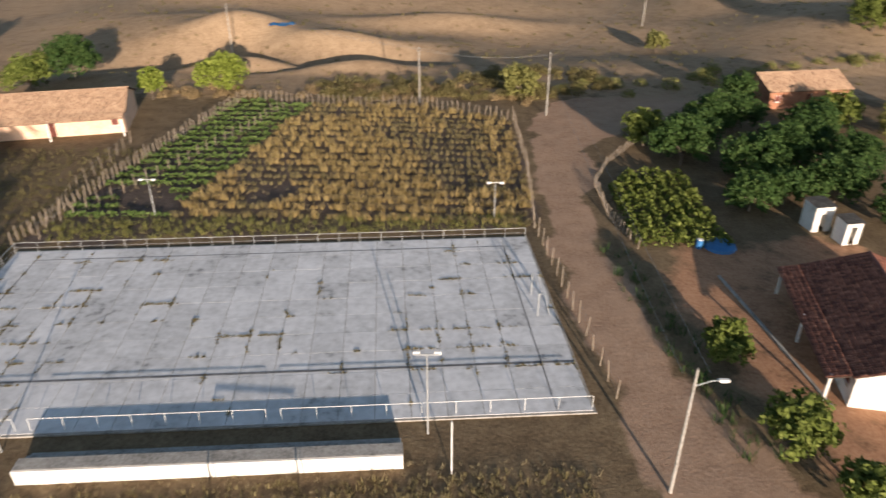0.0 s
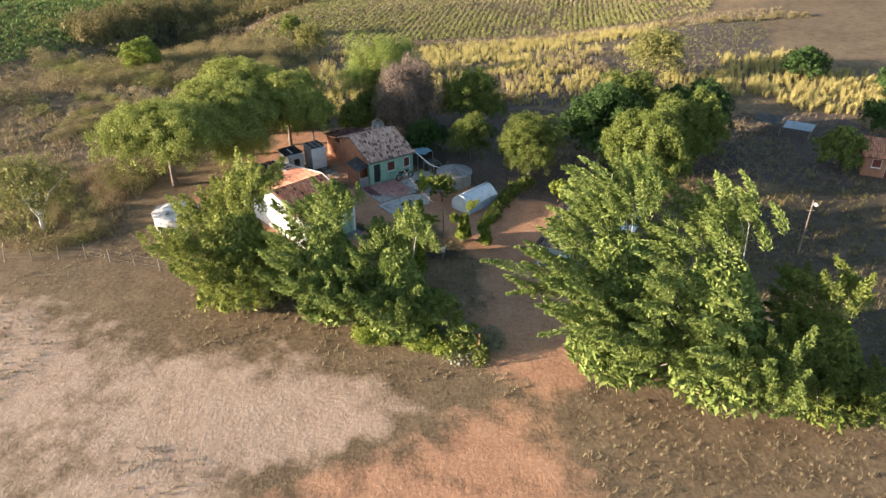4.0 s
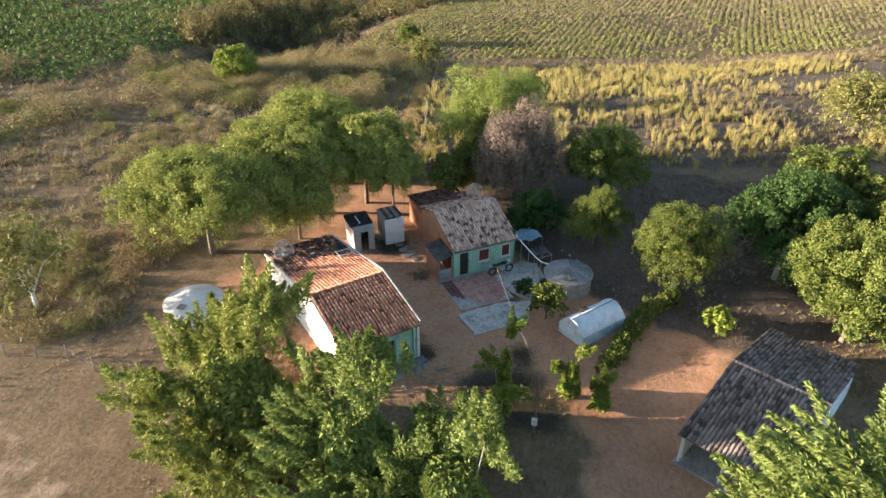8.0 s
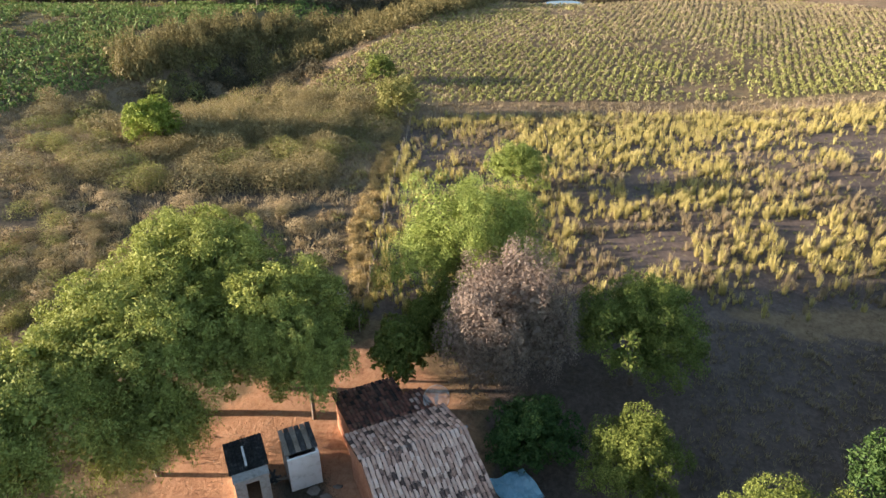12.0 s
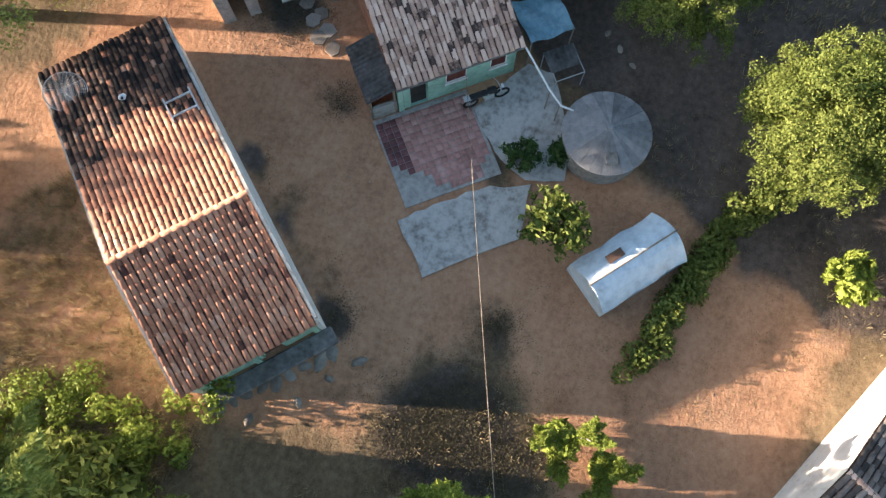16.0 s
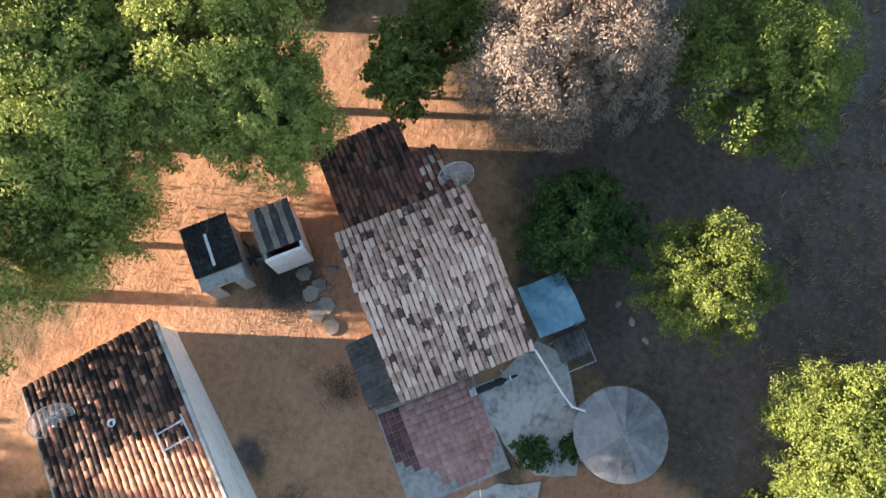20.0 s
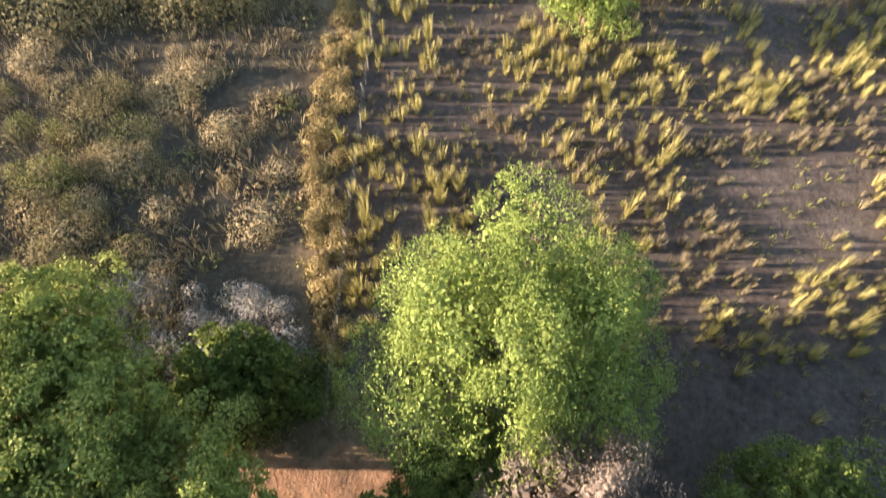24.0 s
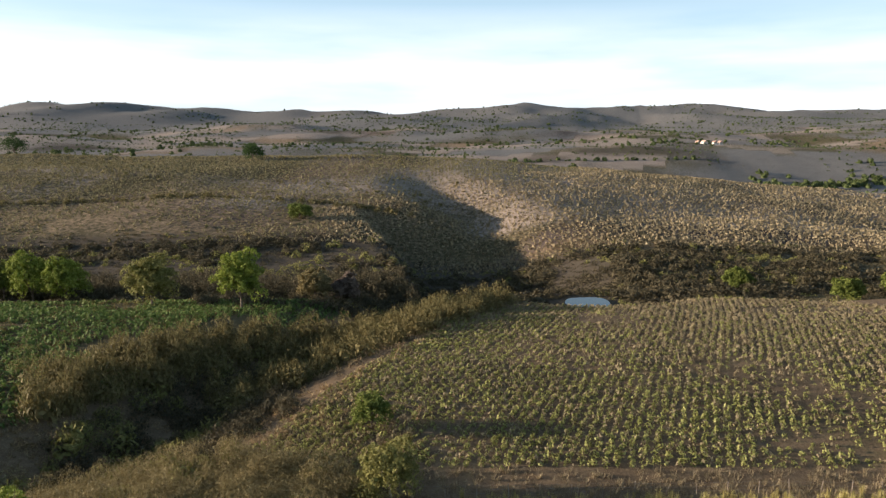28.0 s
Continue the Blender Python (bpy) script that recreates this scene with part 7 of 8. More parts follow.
x, y = scatter(21000, box_=(-140, -42, -90, -12), keep=lambda a, b: in_scrub(a, b) & (fbm(a, b, 7, 23) > -0.15))
mass("dry_grass", grass, x, y, RNG.uniform(0.5, 1.5, len(x)), M["drygrass"], "dry brown grass between the scrub", "grass", RNG)
x, y = scatter(420, poly=[(10, -5.6), (22, -7.2), (32, -6.8), (44, -5.8), (56, -4.5), (44, -4.4), (30, -5.2), (20, -5.5), (11, -3.8)], sr=True)
mass("dry_hedge", bigs, x, y, RNG.uniform(0.35, 0.85, len(x)), M["corn"], "dry brambly hedge along the wire fence", "hedge", RNG)

WALLSIDE = [(-49.5, -22.5), (-52.5, -19.5), (-47.0, -13.6), (-44.0, -10.4), (-40.5, -12), (-40.5, -18), (-44, -22)]
finegrass = [tuft_proto(22, 0.3, 0.34, RNG, 0.009) for _ in range(4)]
x, y = scatter(3600, poly=WALLSIDE, keep=lambda a, b: np.hypot(a + 49.7, b + 24) > 2.6)
mass("dry_grass", finegrass, x, y, RNG.uniform(0.5, 1.2, len(x)), M["bramble"], "golden dry grass beside the long house", "grass", RNG)
x, y = scatter(34, poly=[(-45, -15), (-42.5, -10.8), (-39, -12), (-40, -18), (-43.5, -20)])
mass("wall_saplings", bigs, x, y, RNG.uniform(0.5, 1.1, len(x)), M["leaf_bright"], "green saplings beside the long house wall", "shrub", RNG)

x, y = scatter(150, poly=[(-35.2, -4.5), (-33.4, -4.6), (-32.0, 3.9), (-33.2, 4.2)])
mass("gate_hedge", bigs, x, y, RNG.uniform(0.5, 0.95, len(x)), M["leaf_bright"], "low bright green hedge beside the gateway", "hedge", RNG)
x, y = scatter(40, poly=[(-35.2, -0.5), (-33.6, 0.2), (-33.0, 5.4), (-34.4, 5.8)])
mass("thorn_brush", bigs, x, y, RNG.uniform(0.6, 1.1, len(x)), M["leaf_pale"], "pale thorny brush heaped beside the gateway", "brush", RNG)

# pale tussocks and grey twigs by the bramble hedge
tussock = [clump_proto(700, 0.1, 1.0, 0.8, RNG, 0.3, 0.8, lay=0.6, inner=120) for _ in range(4)]
x, y = scatter(230, poly=[(9, -9), (22, -8), (30, -16), (30, -36), (14, -38), (8, -26)], sr=True, keep=lambda a, b: fbm(a, b, 6, 27) > -0.2)
mass("tussock", tussock, x, y, RNG.uniform(0.5, 1.7, len(x)), M["tussock"], "pale dry grass tussocks on the slope", "grass", RNG, tall=RNG.uniform(0.6, 1.5, len(x)))
x, y = scatter(60, poly=[(9, -6.5), (13, -7), (14, -16), (9, -17)], sr=True)
mass("tussock", tussock, x, y, RNG.uniform(0.7, 1.3, len(x)), M["palebark"], "grey leafless twigs behind the yard trees", "brush", RNG, tall=RNG.uniform(0.9, 1.7, len(x)))
x, y = scatter(46, poly=[(6.5, -5), (10.5, -5), (11, -16), (7, -18)], sr=True)
mass("yard_shrubs", bigs, x, y, RNG.uniform(0.7, 1.6, len(x)), M["leaf_mid"], "low green shrubs behind the yard trees", "shrub", RNG)

# litter grass in the open ground
def open_ground(a, b):
    return clear_of_built(a, b) & ~inside(a, b, YARD) & ~inside(a, b, TRACK) & ~inside(a, b, CORNFIELD) & ~inside(a, b, SIDEYARD)


x, y = scatter(20000, box_=(-62, 20, -34, 34), keep=lambda a, b: open_ground(a, b) & (~inside(a, b, SANDY) | (vnoise(a, b, 7, 17) > 0.22)) & (fbm(a, b, 9, 14) > -0.2))
mass("dry_turf", low, x, y, RNG.uniform(0.3, 0.8, len(x)), M["drygrass"], "short dry turf on the sandy ground", "grass", RNG)
# Meadow grass takes a dark twig colour to stand in for tree shade.
x, y = scatter(6500, box_=(-64, -28, 22, 84), keep=lambda a, b: open_ground(a, b))
mass("meadow_grass", grass, x, y, RNG.uniform(0.4, 1.0, len(x)), M["thicket"], "rough dark brownish-green meadow grass", "grass", RNG)
x, y = scatter(3800, box_=(-110, -60, 22, 120), keep=lambda a, b: clear_of_built(a, b))
mass("pasture_grass", grass, x, y, RNG.uniform(0.5, 1.4, len(x)), M["drygrass"], "dry pasture grass on the slope", "grass", RNG)
x, y = scatter(1600, box_=(-118, -84, 30, 62), keep=lambda a, b: fbm(a, b, 12, 7) > -0.1)
mass("straw_grass", straw, x, y, RNG.uniform(0.6, 1.2, len(x)), M["straw"], "golden straw grass on the slope beyond the houses", "grass", RNG)

x, y = scatter(2600, poly=[(-20, 22), (17, 22), (15, 33.5), (-18, 31)])
mass("dry_turf", low, x, y, RNG.uniform(0.5, 1.2, len(x)), M["leaf_brown"], "dull rough grass in front of the court", "grass", RNG)

# stubble rows north of the court
rows = []
for v in np.arange(62.0, 103, 1.95):
    u = np.arange(-32, 16, 0.62)
    rows.append(np.stack([u + RNG.normal(0, 0.14, len(u)), v + (u + 8) * -0.03 + RNG.normal(0, 0.1, len(u)) + 0.012 * (u + 8) ** 2 * -0.1], 1))
rows = np.concatenate(rows)
rows = rows[inside(rows[:, 0], rows[:, 1], CORNFIELD)]
west = rows[:, 0] < -22 + (rows[:, 1] - 62) * 0.22
thin = (fbm(rows[:, 0], rows[:, 1], 12, 44) > -0.42) & (rows[:, 1] > 64.5)
corn = [tuft_proto(38, 0.8, 0.62, RNG, 0.026) for _ in range(4)]
k = rows[~west & thin]
dull = fbm(k[:, 0], k[:, 1], 7, 46) > 0.12
mass("stubble_rows", corn, k[dull, 0], k[dull, 1], RNG.uniform(0.5, 1.0, dull.sum()), M["leaf_brown"], "rows of withered grey-brown corn stubble", "crop", RNG)
k = k[~dull]
mass("stubble_rows", corn, k[:, 0], k[:, 1], RNG.uniform(0.6, 1.35, len(k)), M["corn"], "rows of dry corn stubble north of the court", "crop", RNG)
bush = [clump_proto(30, 0.3, 0.42, 0.5, RNG, 0.5, 0.5) for _ in range(4)]
k = rows[west & thin]
mass("green_rows", bush, k[:, 0], k[:, 1], RNG.uniform(0.8, 1.3, len(k)), M["crop_green"], "rows of low green plants beside the stubble", "crop", RNG)
x, y = scatter(1200, poly=CORNFIELD)
mass("dry_weeds", low, x, y, RNG.uniform(0.5, 1.1, len(x)), M["drygrass"], "dry weeds among the stubble rows", "weeds", RNG)
x, y = scatter(1300, poly=[(-32, 60.3), (14, 63.7), (14, 66.6), (-32, 64.6)])
mass("verge_weeds", grass, x, y, RNG.uniform(0.6, 1.3, len(x)), M["leaf_olive"], "weedy verge behind the court railing", "weeds", RNG)
# leafy bean rows by the road bend
k = np.array([(24.5 + i * 1.25 + RNG.normal(0, 0.1), 60.8 + j * 1.1 + RNG.normal(0, 0.1)) for i in range(7) for j in range(15)])
k = k[k[:, 0] > 24.0 + np.maximum(k[:, 1] - 72, 0) * 0.5]
beans = [clump_proto(70, 0.34, 0.65, 1.1, RNG, 0.6, 0.3) for _ in range(3)]
mass("leafy_rows", beans, k[:, 0], k[:, 1], RNG.uniform(0.85, 1.25, len(k)), M["leaf_lime"], "rows of tall leafy plants behind a stick fence", "crop", RNG)
x, y = scatter(240, box_=(20.5, 27, 34, 60), keep=lambda a, b: np.abs(a - (21.2 + np.abs(b - 60) * 0.17)) < 1.3)
mass("roadside_weeds", grass, x, y, RNG.uniform(0.8, 1.8, len(x)), M["leaf_dark"], "dark weeds along the road bank", "weeds", RNG)

# weeds and dirt along the court's joints
u, v = RNG.random(5200), RNG.random(5200)
on_u = RNG.random(5200) < 0.65
v = np.where(on_u, np.round(v * 10) / 10, v)
u = np.where(on_u, u, np.round(u * 20) / 20)
cx, cy = (C_FL.x + u * (C_FR.x - C_FL.x)) * (1 - v) + (C_BL.x + u * (C_BR.x - C_BL.x)) * v, (C_FL.y + u * (C_FR.y - C_FL.y)) * (1 - v) + (C_BL.y + u * (C_BR.y - C_BL.y)) * v
keep = (fbm(cx, cy, 9, 52) + vnoise(cx, cy, 1.4, 53) * 1.3 > 0.34) & (v > 0.03) & (v < 0.97)
cx, cy = cx[keep] + RNG.normal(0, 0.05, keep.sum()), cy[keep] + RNG.normal(0, 0.05, keep.sum())
mass("joint_weeds", [tuft_proto(16, 0.16, 0.3, RNG, 0.03) for _ in range(4)], cx, cy, RNG.uniform(0.3, 0.75, len(cx)), M["leaf_brown"], "dry weeds growing in the joints of the court", "weeds", RNG, sink=-COURT_Z)

# clipped hedge beside the shelter, and scrub under the feathery trees
t = RNG.random(95)
hx, hy = np.interp(t, (0, 0.24, 0.47, 0.72, 1), (-51.1, -53.4, -55.8, -58.3, -60.6)) + RNG.normal(0, 0.2, 95), np.interp(t, (0, 0.24, 0.47, 0.72, 1), (4.3, 5.4, 6.1, 7.1, 8.9)) + RNG.normal(0, 0.2, 95)
dense = [clump_proto(110, 0.18, 0.5, 0.95, RNG, 0.5, 0.5, lay=0.5, inner=12) for _ in range(4)]
mass("hedge", dense, hx, hy, RNG.uniform(0.8, 1.2, 95), M["leaf_lime"], "bright green hedge running past the white shelter", "hedge", RNG)
t = RNG.random(60)
mass("hedge", dense, -37.3 + t * 5.4 + RNG.normal(0, 0.3, 60), -6.2 + t * 10.6 + RNG.normal(0, 0.3, 60), RNG.uniform(0.8, 1.4, 60), M["leaf_lime"], "low green hedge beneath the feathery trees", "hedge", RNG)
x, y = scatter(14, box_=(-33.6, -31.5, 2.0, 4.6))
mass("thorn_bush", shrubs, x, y, RNG.uniform(0.5, 0.9, len(x)), M["leaf_pale"], "pale thorny branches beside the gateway", "shrub", RNG)
x, y = scatter(300, box_=(-50, -40, -19, -2), keep=lambda a, b: clear_of_built(a, b) & (b < -10.5 + 1.5 * vnoise(a, b, 2, 5)) & (a > -47 + (b + 9) * -0.4))
mass("yard_shrubs", dense, x, y, RNG.uniform(0.5, 1.2, len(x)), M["leaf_bright"], "green saplings before the long house", "shrub", RNG)

# tilled field on the mound
pl = []
for r0 in np.arange(-75, 110, 1.3):
    s0 = np.arange(67, 158, 0.25)
    pl.append(np.stack([s0 + RNG.normal(0, 0.25, len(s0)), r0 + 0.38 * (s0 - 64) + 0.7 * np.sin(s0 / 17) + RNG.normal(0, 0.2, len(s0))], 1))
pl = np.concatenate(pl)
pl = pl[inside(pl[:, 0], pl[:, 1], TILLED_SR)]
fx, fy = from_valley(pl[:, 0], pl[:, 1])
keep = fbm(fx, fy, 16, 33) + RNG.normal(0, 0.2, len(fx)) > -0.34
fx, fy = fx[keep], fy[keep]
small = [clump_proto(10, 0.33, 0.36, 0.5, RNG, 0.5, 0.6, lay=0.5) for _ in range(4)]
fs, fr = valley(fx, fy)
k = (fs + 0.35 * fr + 46 * fbm(fx, fy, 30, 36) + RNG.normal(0, 40, len(fx))) > 120
mass("field_rows", small, fx[~k], fy[~k], RNG.uniform(0.5, 1.15, (~k).sum()), M["crop"], "rows of low yellow-green crop on the mounded field", "crop", RNG)
mass("field_rows", small, fx[k], fy[k], RNG.uniform(0.6, 1.2, k.sum()), M["palma"], "rows of dry tan crop on the mounded field", "crop", RNG)
# green crop across the gully
pl = np.concatenate([np.stack([np.arange(40, 172, 0.9) + RNG.normal(0, 0.2, len(np.arange(40, 172, 0.9))), np.full(len(np.arange(40, 172, 0.9)), r0)], 1) for r0 in np.arange(-130, -20, 1.5)])
pl = pl[inside(pl[:, 0], pl[:, 1], GREEN_SR)]
fx, fy = from_valley(pl[:, 0] + RNG.normal(0, 0.3, len(pl)), pl[:, 1] + RNG.normal(0, 0.3, len(pl)))
keep = fbm(fx, fy, 20, 35) > -0.22
mass("green_field_rows", small, fx[keep], fy[keep], RNG.uniform(1.2, 2.0, keep.sum()), M["crop_green"], "rows of green crop beyond the gully", "crop", RNG)

# gully thickets
BANK_A = [(80, -50), (90, -56), (112, -42), (135, -22), (160, -4), (156, 3), (128, -14), (104, -33), (86, -44)]
BANK_B = [(88, -27), (94, -34), (112, -22), (134, -6), (158, 12), (154, 17), (126, 2), (104, -15)]
NEAR_BRUSH = [(44, -34), (52, -38), (64, -42), (72, -33), (70, -22), (66, -13), (61, -7), (52, -8), (46, -16)]

thick = [clump_proto(110, 0.46, 1.6, 2.0, RNG, 0.3, 0.8, lay=0.4, inner=36) for _ in range(4)]
finer = [clump_proto(420, 0.2, 1.6, 2.0, RNG, 0.2, 0.8, lay=0.45, inner=60) for _ in range(3)]
thick_far = [clump_proto(44, 0.72, 1.6, 2.0, RNG, 0.3, 0.8, lay=0.4, inner=14) for _ in range(4)]
twiggy = [clump_proto(210, 0.32, 1.6, 2.0, RNG, 0.24, 0.8, lay=0.35, inner=46) for _ in range(4)]
x, y = scatter(1300, poly=BANK_A, sr=True)
x2, y2 = scatter(700, poly=BANK_B, sr=True)
x, y = np.concatenate([x, x2]), np.concatenate([y, y2])
mass("gully_thicket", twiggy, x, y, RNG.uniform(0.8, 1.7, len(x)), M["thicket"], "dense brownish thicket along the gully", "thicket", RNG, tall=RNG.uniform(1.4, 2.9, len(x)))
x, y = scatter(420, poly=[(60, -52), (90, -46), (160, -8), (165, 8), (150, 0), (90, -24), (62, -32)], sr=True)
mass("gully_thicket", thick, x, y, RNG.uniform(0.7, 1.5, len(x)), M["leaf_olive"], "olive thicket along the gully", "thicket", RNG)
x, y = scatter(3400, poly=[(158, -150), (168, 20), (185, 170), (262, 200), (262, -170)], sr=True, keep=lambda a, b: (np.hypot(a - POND[0], b - POND[1]) > 12) & (fbm(a, b, 22, 97) > -0.12))
mass("valley_thicket", thick_far, x, y, RNG.uniform(0.7, 2.4, len(x)), M["dark_brush"], "dark dry thicket in the valley bottom", "thicket", RNG, tall=RNG.uniform(0.5, 1.5, len(x)))
x, y = scatter(170, poly=[(160, -120), (185, 150), (262, 190), (262, -150)], sr=True, keep=lambda a, b: np.hypot(a - POND[0], b - POND[1]) > 24)
mass("valley_bushes", thick_far, x, y, RNG.uniform(0.6, 1.4, len(x)), M["leaf_olive"], "green bushes in the valley bottom", "thicket", RNG)

x, y = scatter(520, poly=NEAR_BRUSH, sr=True)
mass("near_brush", finer, x, y, RNG.uniform(0.6, 1.5, len(x)), M["leaf_brown"], "rust-brown leafless brush above the gully", "thicket", RNG, tall=RNG.uniform(0.9, 1.9, len(x)))
x, y = scatter(80, poly=NEAR_BRUSH, sr=True)
mass("near_brush", thick, x, y, RNG.uniform(0.5, 1.2, len(x)), M["leaf_olive"], "olive bushes in the brush above the gully", "thicket", RNG)

x, y = scatter(420, poly=[(146, -52), (150, 10), (172, 25), (178, -66)], sr=True, keep=lambda a, b: np.hypot(a - POND[0], b - POND[1]) > 14)
mass("valley_thicket", thick, x, y, RNG.uniform(0.5, 1.4, len(x)), M["dark_brush"], "dark brush at the head of the gully", "thicket", RNG)
x, y = scatter(620, poly=[(64, -42), (80, -46), (96, -38), (132, -15), (128, -11), (98, -22), (82, -19), (68, -25)], sr=True)
mass("gully_thicket", twiggy, x, y, RNG.uniform(0.6, 1.35, len(x)), M["dark_brush"], "low dark brush in the bottom of the gully", "thicket", RNG)
x, y = scatter(330, poly=[(174, -130), (172, -60), (174, -8), (196, -4), (200, -60), (196, -140)], sr=True)
mass("valley_thicket", twiggy, x, y, RNG.uniform(1.0, 2.0, len(x)), M["dark_brush"], "tall dark leafless trees at the foot of the hill", "thicket", RNG, tall=RNG.uniform(1.8, 3.6, len(x)))
herb = [clump_proto(22, 0.55, 0.9, 0.9, RNG, 0.4, 0.7, lay=0.3) for _ in range(4)]
x, y = scatter(6800, poly=[(150, -150), (160, 20), (160, 170), (275, 220), (275, -180)], sr=True, keep=lambda a, b: np.hypot(a - POND[0], b - POND[1]) > 8.5)
k = fbm(x, y, 14, 99) > 0.08
mass("valley_herbs", herb, x[~k], y[~k], RNG.uniform(0.5, 1.3, (~k).sum()), M["dark_brush"], "low dark brush over the valley floor", "thicket", RNG)
mass("valley_herbs", herb, x[k], y[k], RNG.uniform(0.5, 1.3, k.sum()), M["leaf_olive"], "low olive bushes over the valley floor", "thicket", RNG)
# Tall brush added behind the pond to darken what the water reflects.
x, y = scatter(70, poly=[(186, 16), (187, 50), (198, 54), (200, 16)], sr=True)
mass("valley_thicket", twiggy, x, y, RNG.uniform(0.9, 1.5, len(x)), M["dark_brush"], "tall dark brush added to darken the pond's reflection", "thicket", RNG, tall=RNG.uniform(1.0, 1.9, len(x)))
x, y = scatter(420, poly=[(178, 22), (178, 64), (222, 66), (226, 24)], sr=True, keep=lambda a, b: np.hypot(a - POND[0], b - POND[1]) > 8.5)
mass("valley_herbs", herb, x, y, RNG.uniform(0.7, 1.7, len(x)), M["dark_brush"], "dark brush on the bank behind the pond", "thicket", RNG)
x, y = scatter(4200, poly=[(40, -60), (66, -70), (110, -60), (150, -28), (165, -20), (160, -130), (60, -130)], sr=True)
mass("field_herbs", herb, x, y, RNG.uniform(0.3, 0.9, len(x)), M["thicket"], "rough herbs among the green crop", "weeds", RNG)
x, y = scatter(1500, poly=[(62, -27), (72, -32), (92, -22), (130, -4), (158, 12), (155, 17), (92, -11), (66, -19)], sr=True)
mass("gully_edge_brush", herb, x, y, RNG.uniform(0.35, 0.9, len(x)), M["bramble"], "dry herbs along the gully's edge", "weeds", RNG)
x, y = scatter(2600, poly=[(54, -2), (66, -14), (66, 100), (54, 100)], sr=True)
mass("headland_grass", grass, x, y, RNG.uniform(0.6, 1.5, len(x)), M["drygrass"], "dry grass on the headland of the tilled field", "grass", RNG)
x, y = scatter(150, poly=[(53, 4), (59, 2), (60, 100), (55, 100)], sr=True)
mass("headland_scrub", bigs, x, y, RNG.uniform(0.4, 1.1, len(x)), M["leaf_brown"], "scrubby strip along the field fence", "scrub", RNG)

# crop dots on the opposite hillside
tiny = [clump_proto(5, 1.1, 0.6, 1.0, RNG, 0.65, 0.5, lay=0.3) for _ in range(4)]
pl = np.stack(np.meshgrid(np.arange(262, 560, 2.1), np.arange(-420, 420, 2.1), indexing="ij"), -1).reshape(-1, 2)
pl = pl + RNG.normal(0, 0.5, pl.shape)
pl = pl[np.abs(pl[:, 1]) < pl[:, 0] * 0.78]
fx, fy = from_valley(pl[:, 0], pl[:, 1])
keep = (fbm(fx, fy, 70, 37) + RNG.normal(0, 0.1, len(fx)) > -0.3)
fx, fy = fx[keep], fy[keep]
fs, fr = valley(fx, fy)
k = fr + 0.5 * (330 - fs) + 90 * fbm(fx, fy, 60, 38) < -10
thin = RNG.random(len(fx)) < 0.88
mass("hillside_rows", tiny, fx[~k], fy[~k], RNG.uniform(0.6, 1.2, (~k).sum()), M["palma"], "dotted rows of cactus-like crop on the opposite hill", "crop", RNG)
k &= thin
mass("hillside_rows", tiny, fx[k], fy[k], RNG.uniform(0.45, 1.05, k.sum()), M["hill_olive"], "olive crop dotted over the near hillside", "crop", RNG)
t = RNG.random(150)
hx, hy = from_valley(318 + 22 * np.sin(t * 3) + RNG.normal(0, 2.0, 150), -250 + 235 * t + RNG.normal(0, 1.5, 150))
mass("contour_hedge", thick, hx, hy, RNG.uniform(0.5, 1.3, 150), M["thicket"], "dark hedge along the hillside contour", "hedge", RNG)
x, y = scatter(700, box_=(255, 520, -400, 10), sr=True, keep=lambda a, b: fbm(a, b, 60, 39) > 0.05)
mass("hillside_bushes", tiny, x, y, RNG.uniform(0.8, 1.8, len(x)), M["thicket"], "dull bushes scattered on the hillside", "shrub", RNG)

x, y = scatter(210, poly=[(-12, 104), (20, 104), (34, 112), (28, 121), (4, 118), (-14, 112)])
mass("field_edge_scrub", bigs, x, y, RNG.uniform(0.6, 1.7, len(x)), M["thicket"], "dark scrub beyond the stubble field", "scrub", RNG)
x, y = scatter(1100, box_=(-75, 90, 110, 190))
mass("plough_weeds", shrubs, x, y, RNG.uniform(0.2, 0.7, len(x)), M["thicket"], "scattered dry weeds on the ploughed land", "weeds", RNG)
# bushes along the far lane, and a blue sheet on the ploughed bank
x, y = scatter(90, poly=[(20, 106), (30, 104), (52, 114), (85, 122), (85, 127), (50, 121), (26, 112)])
mass("lane_bushes", bigs, x, y, RNG.uniform(0.7, 1.9, len(x)), M["leaf_olive"], "olive bushes along the far lane", "shrub", RNG)
x, y = scatter(130, poly=[(-36, 105), (-16, 104), (8, 104), (18, 101), (19, 106), (6, 110), (-20, 110), (-38, 112)])
mass("field_edge_scrub", bigs, x, y, RNG.uniform(0.4, 1.3, len(x)), M["bramble"], "dry scrub along the stick fence", "scrub", RNG)


def blue_sheet():
    bm = bmesh.new()
    g = [[bm.verts.new((-2.4 + 4.8 * i / 10, -0.8 + 1.6 * j / 5, 0.45 + 0.3 * math.sin(i * 0.9) * math.sin(j * 0.8 + 0.5) - 0.35 * abs(j / 2.5 - 1))) for j in range(6)] for i in range(11)]
    for i in range(10):
        for j in range(5):
            bm.faces.new((g[i][j], g[i + 1][j], g[i + 1][j + 1], g[i][j + 1]))
    bmesh.ops.solidify(bm, geom=bm.faces[:], thickness=0.02)
    e = thing("tarpaulin", at(-25.0, 139.0, 12), "crumpled blue tarpaulin on the ploughed bank", "tarpaulin")
    part("cloth", bm, M["bluebarrel"], e)


blue_sheet()

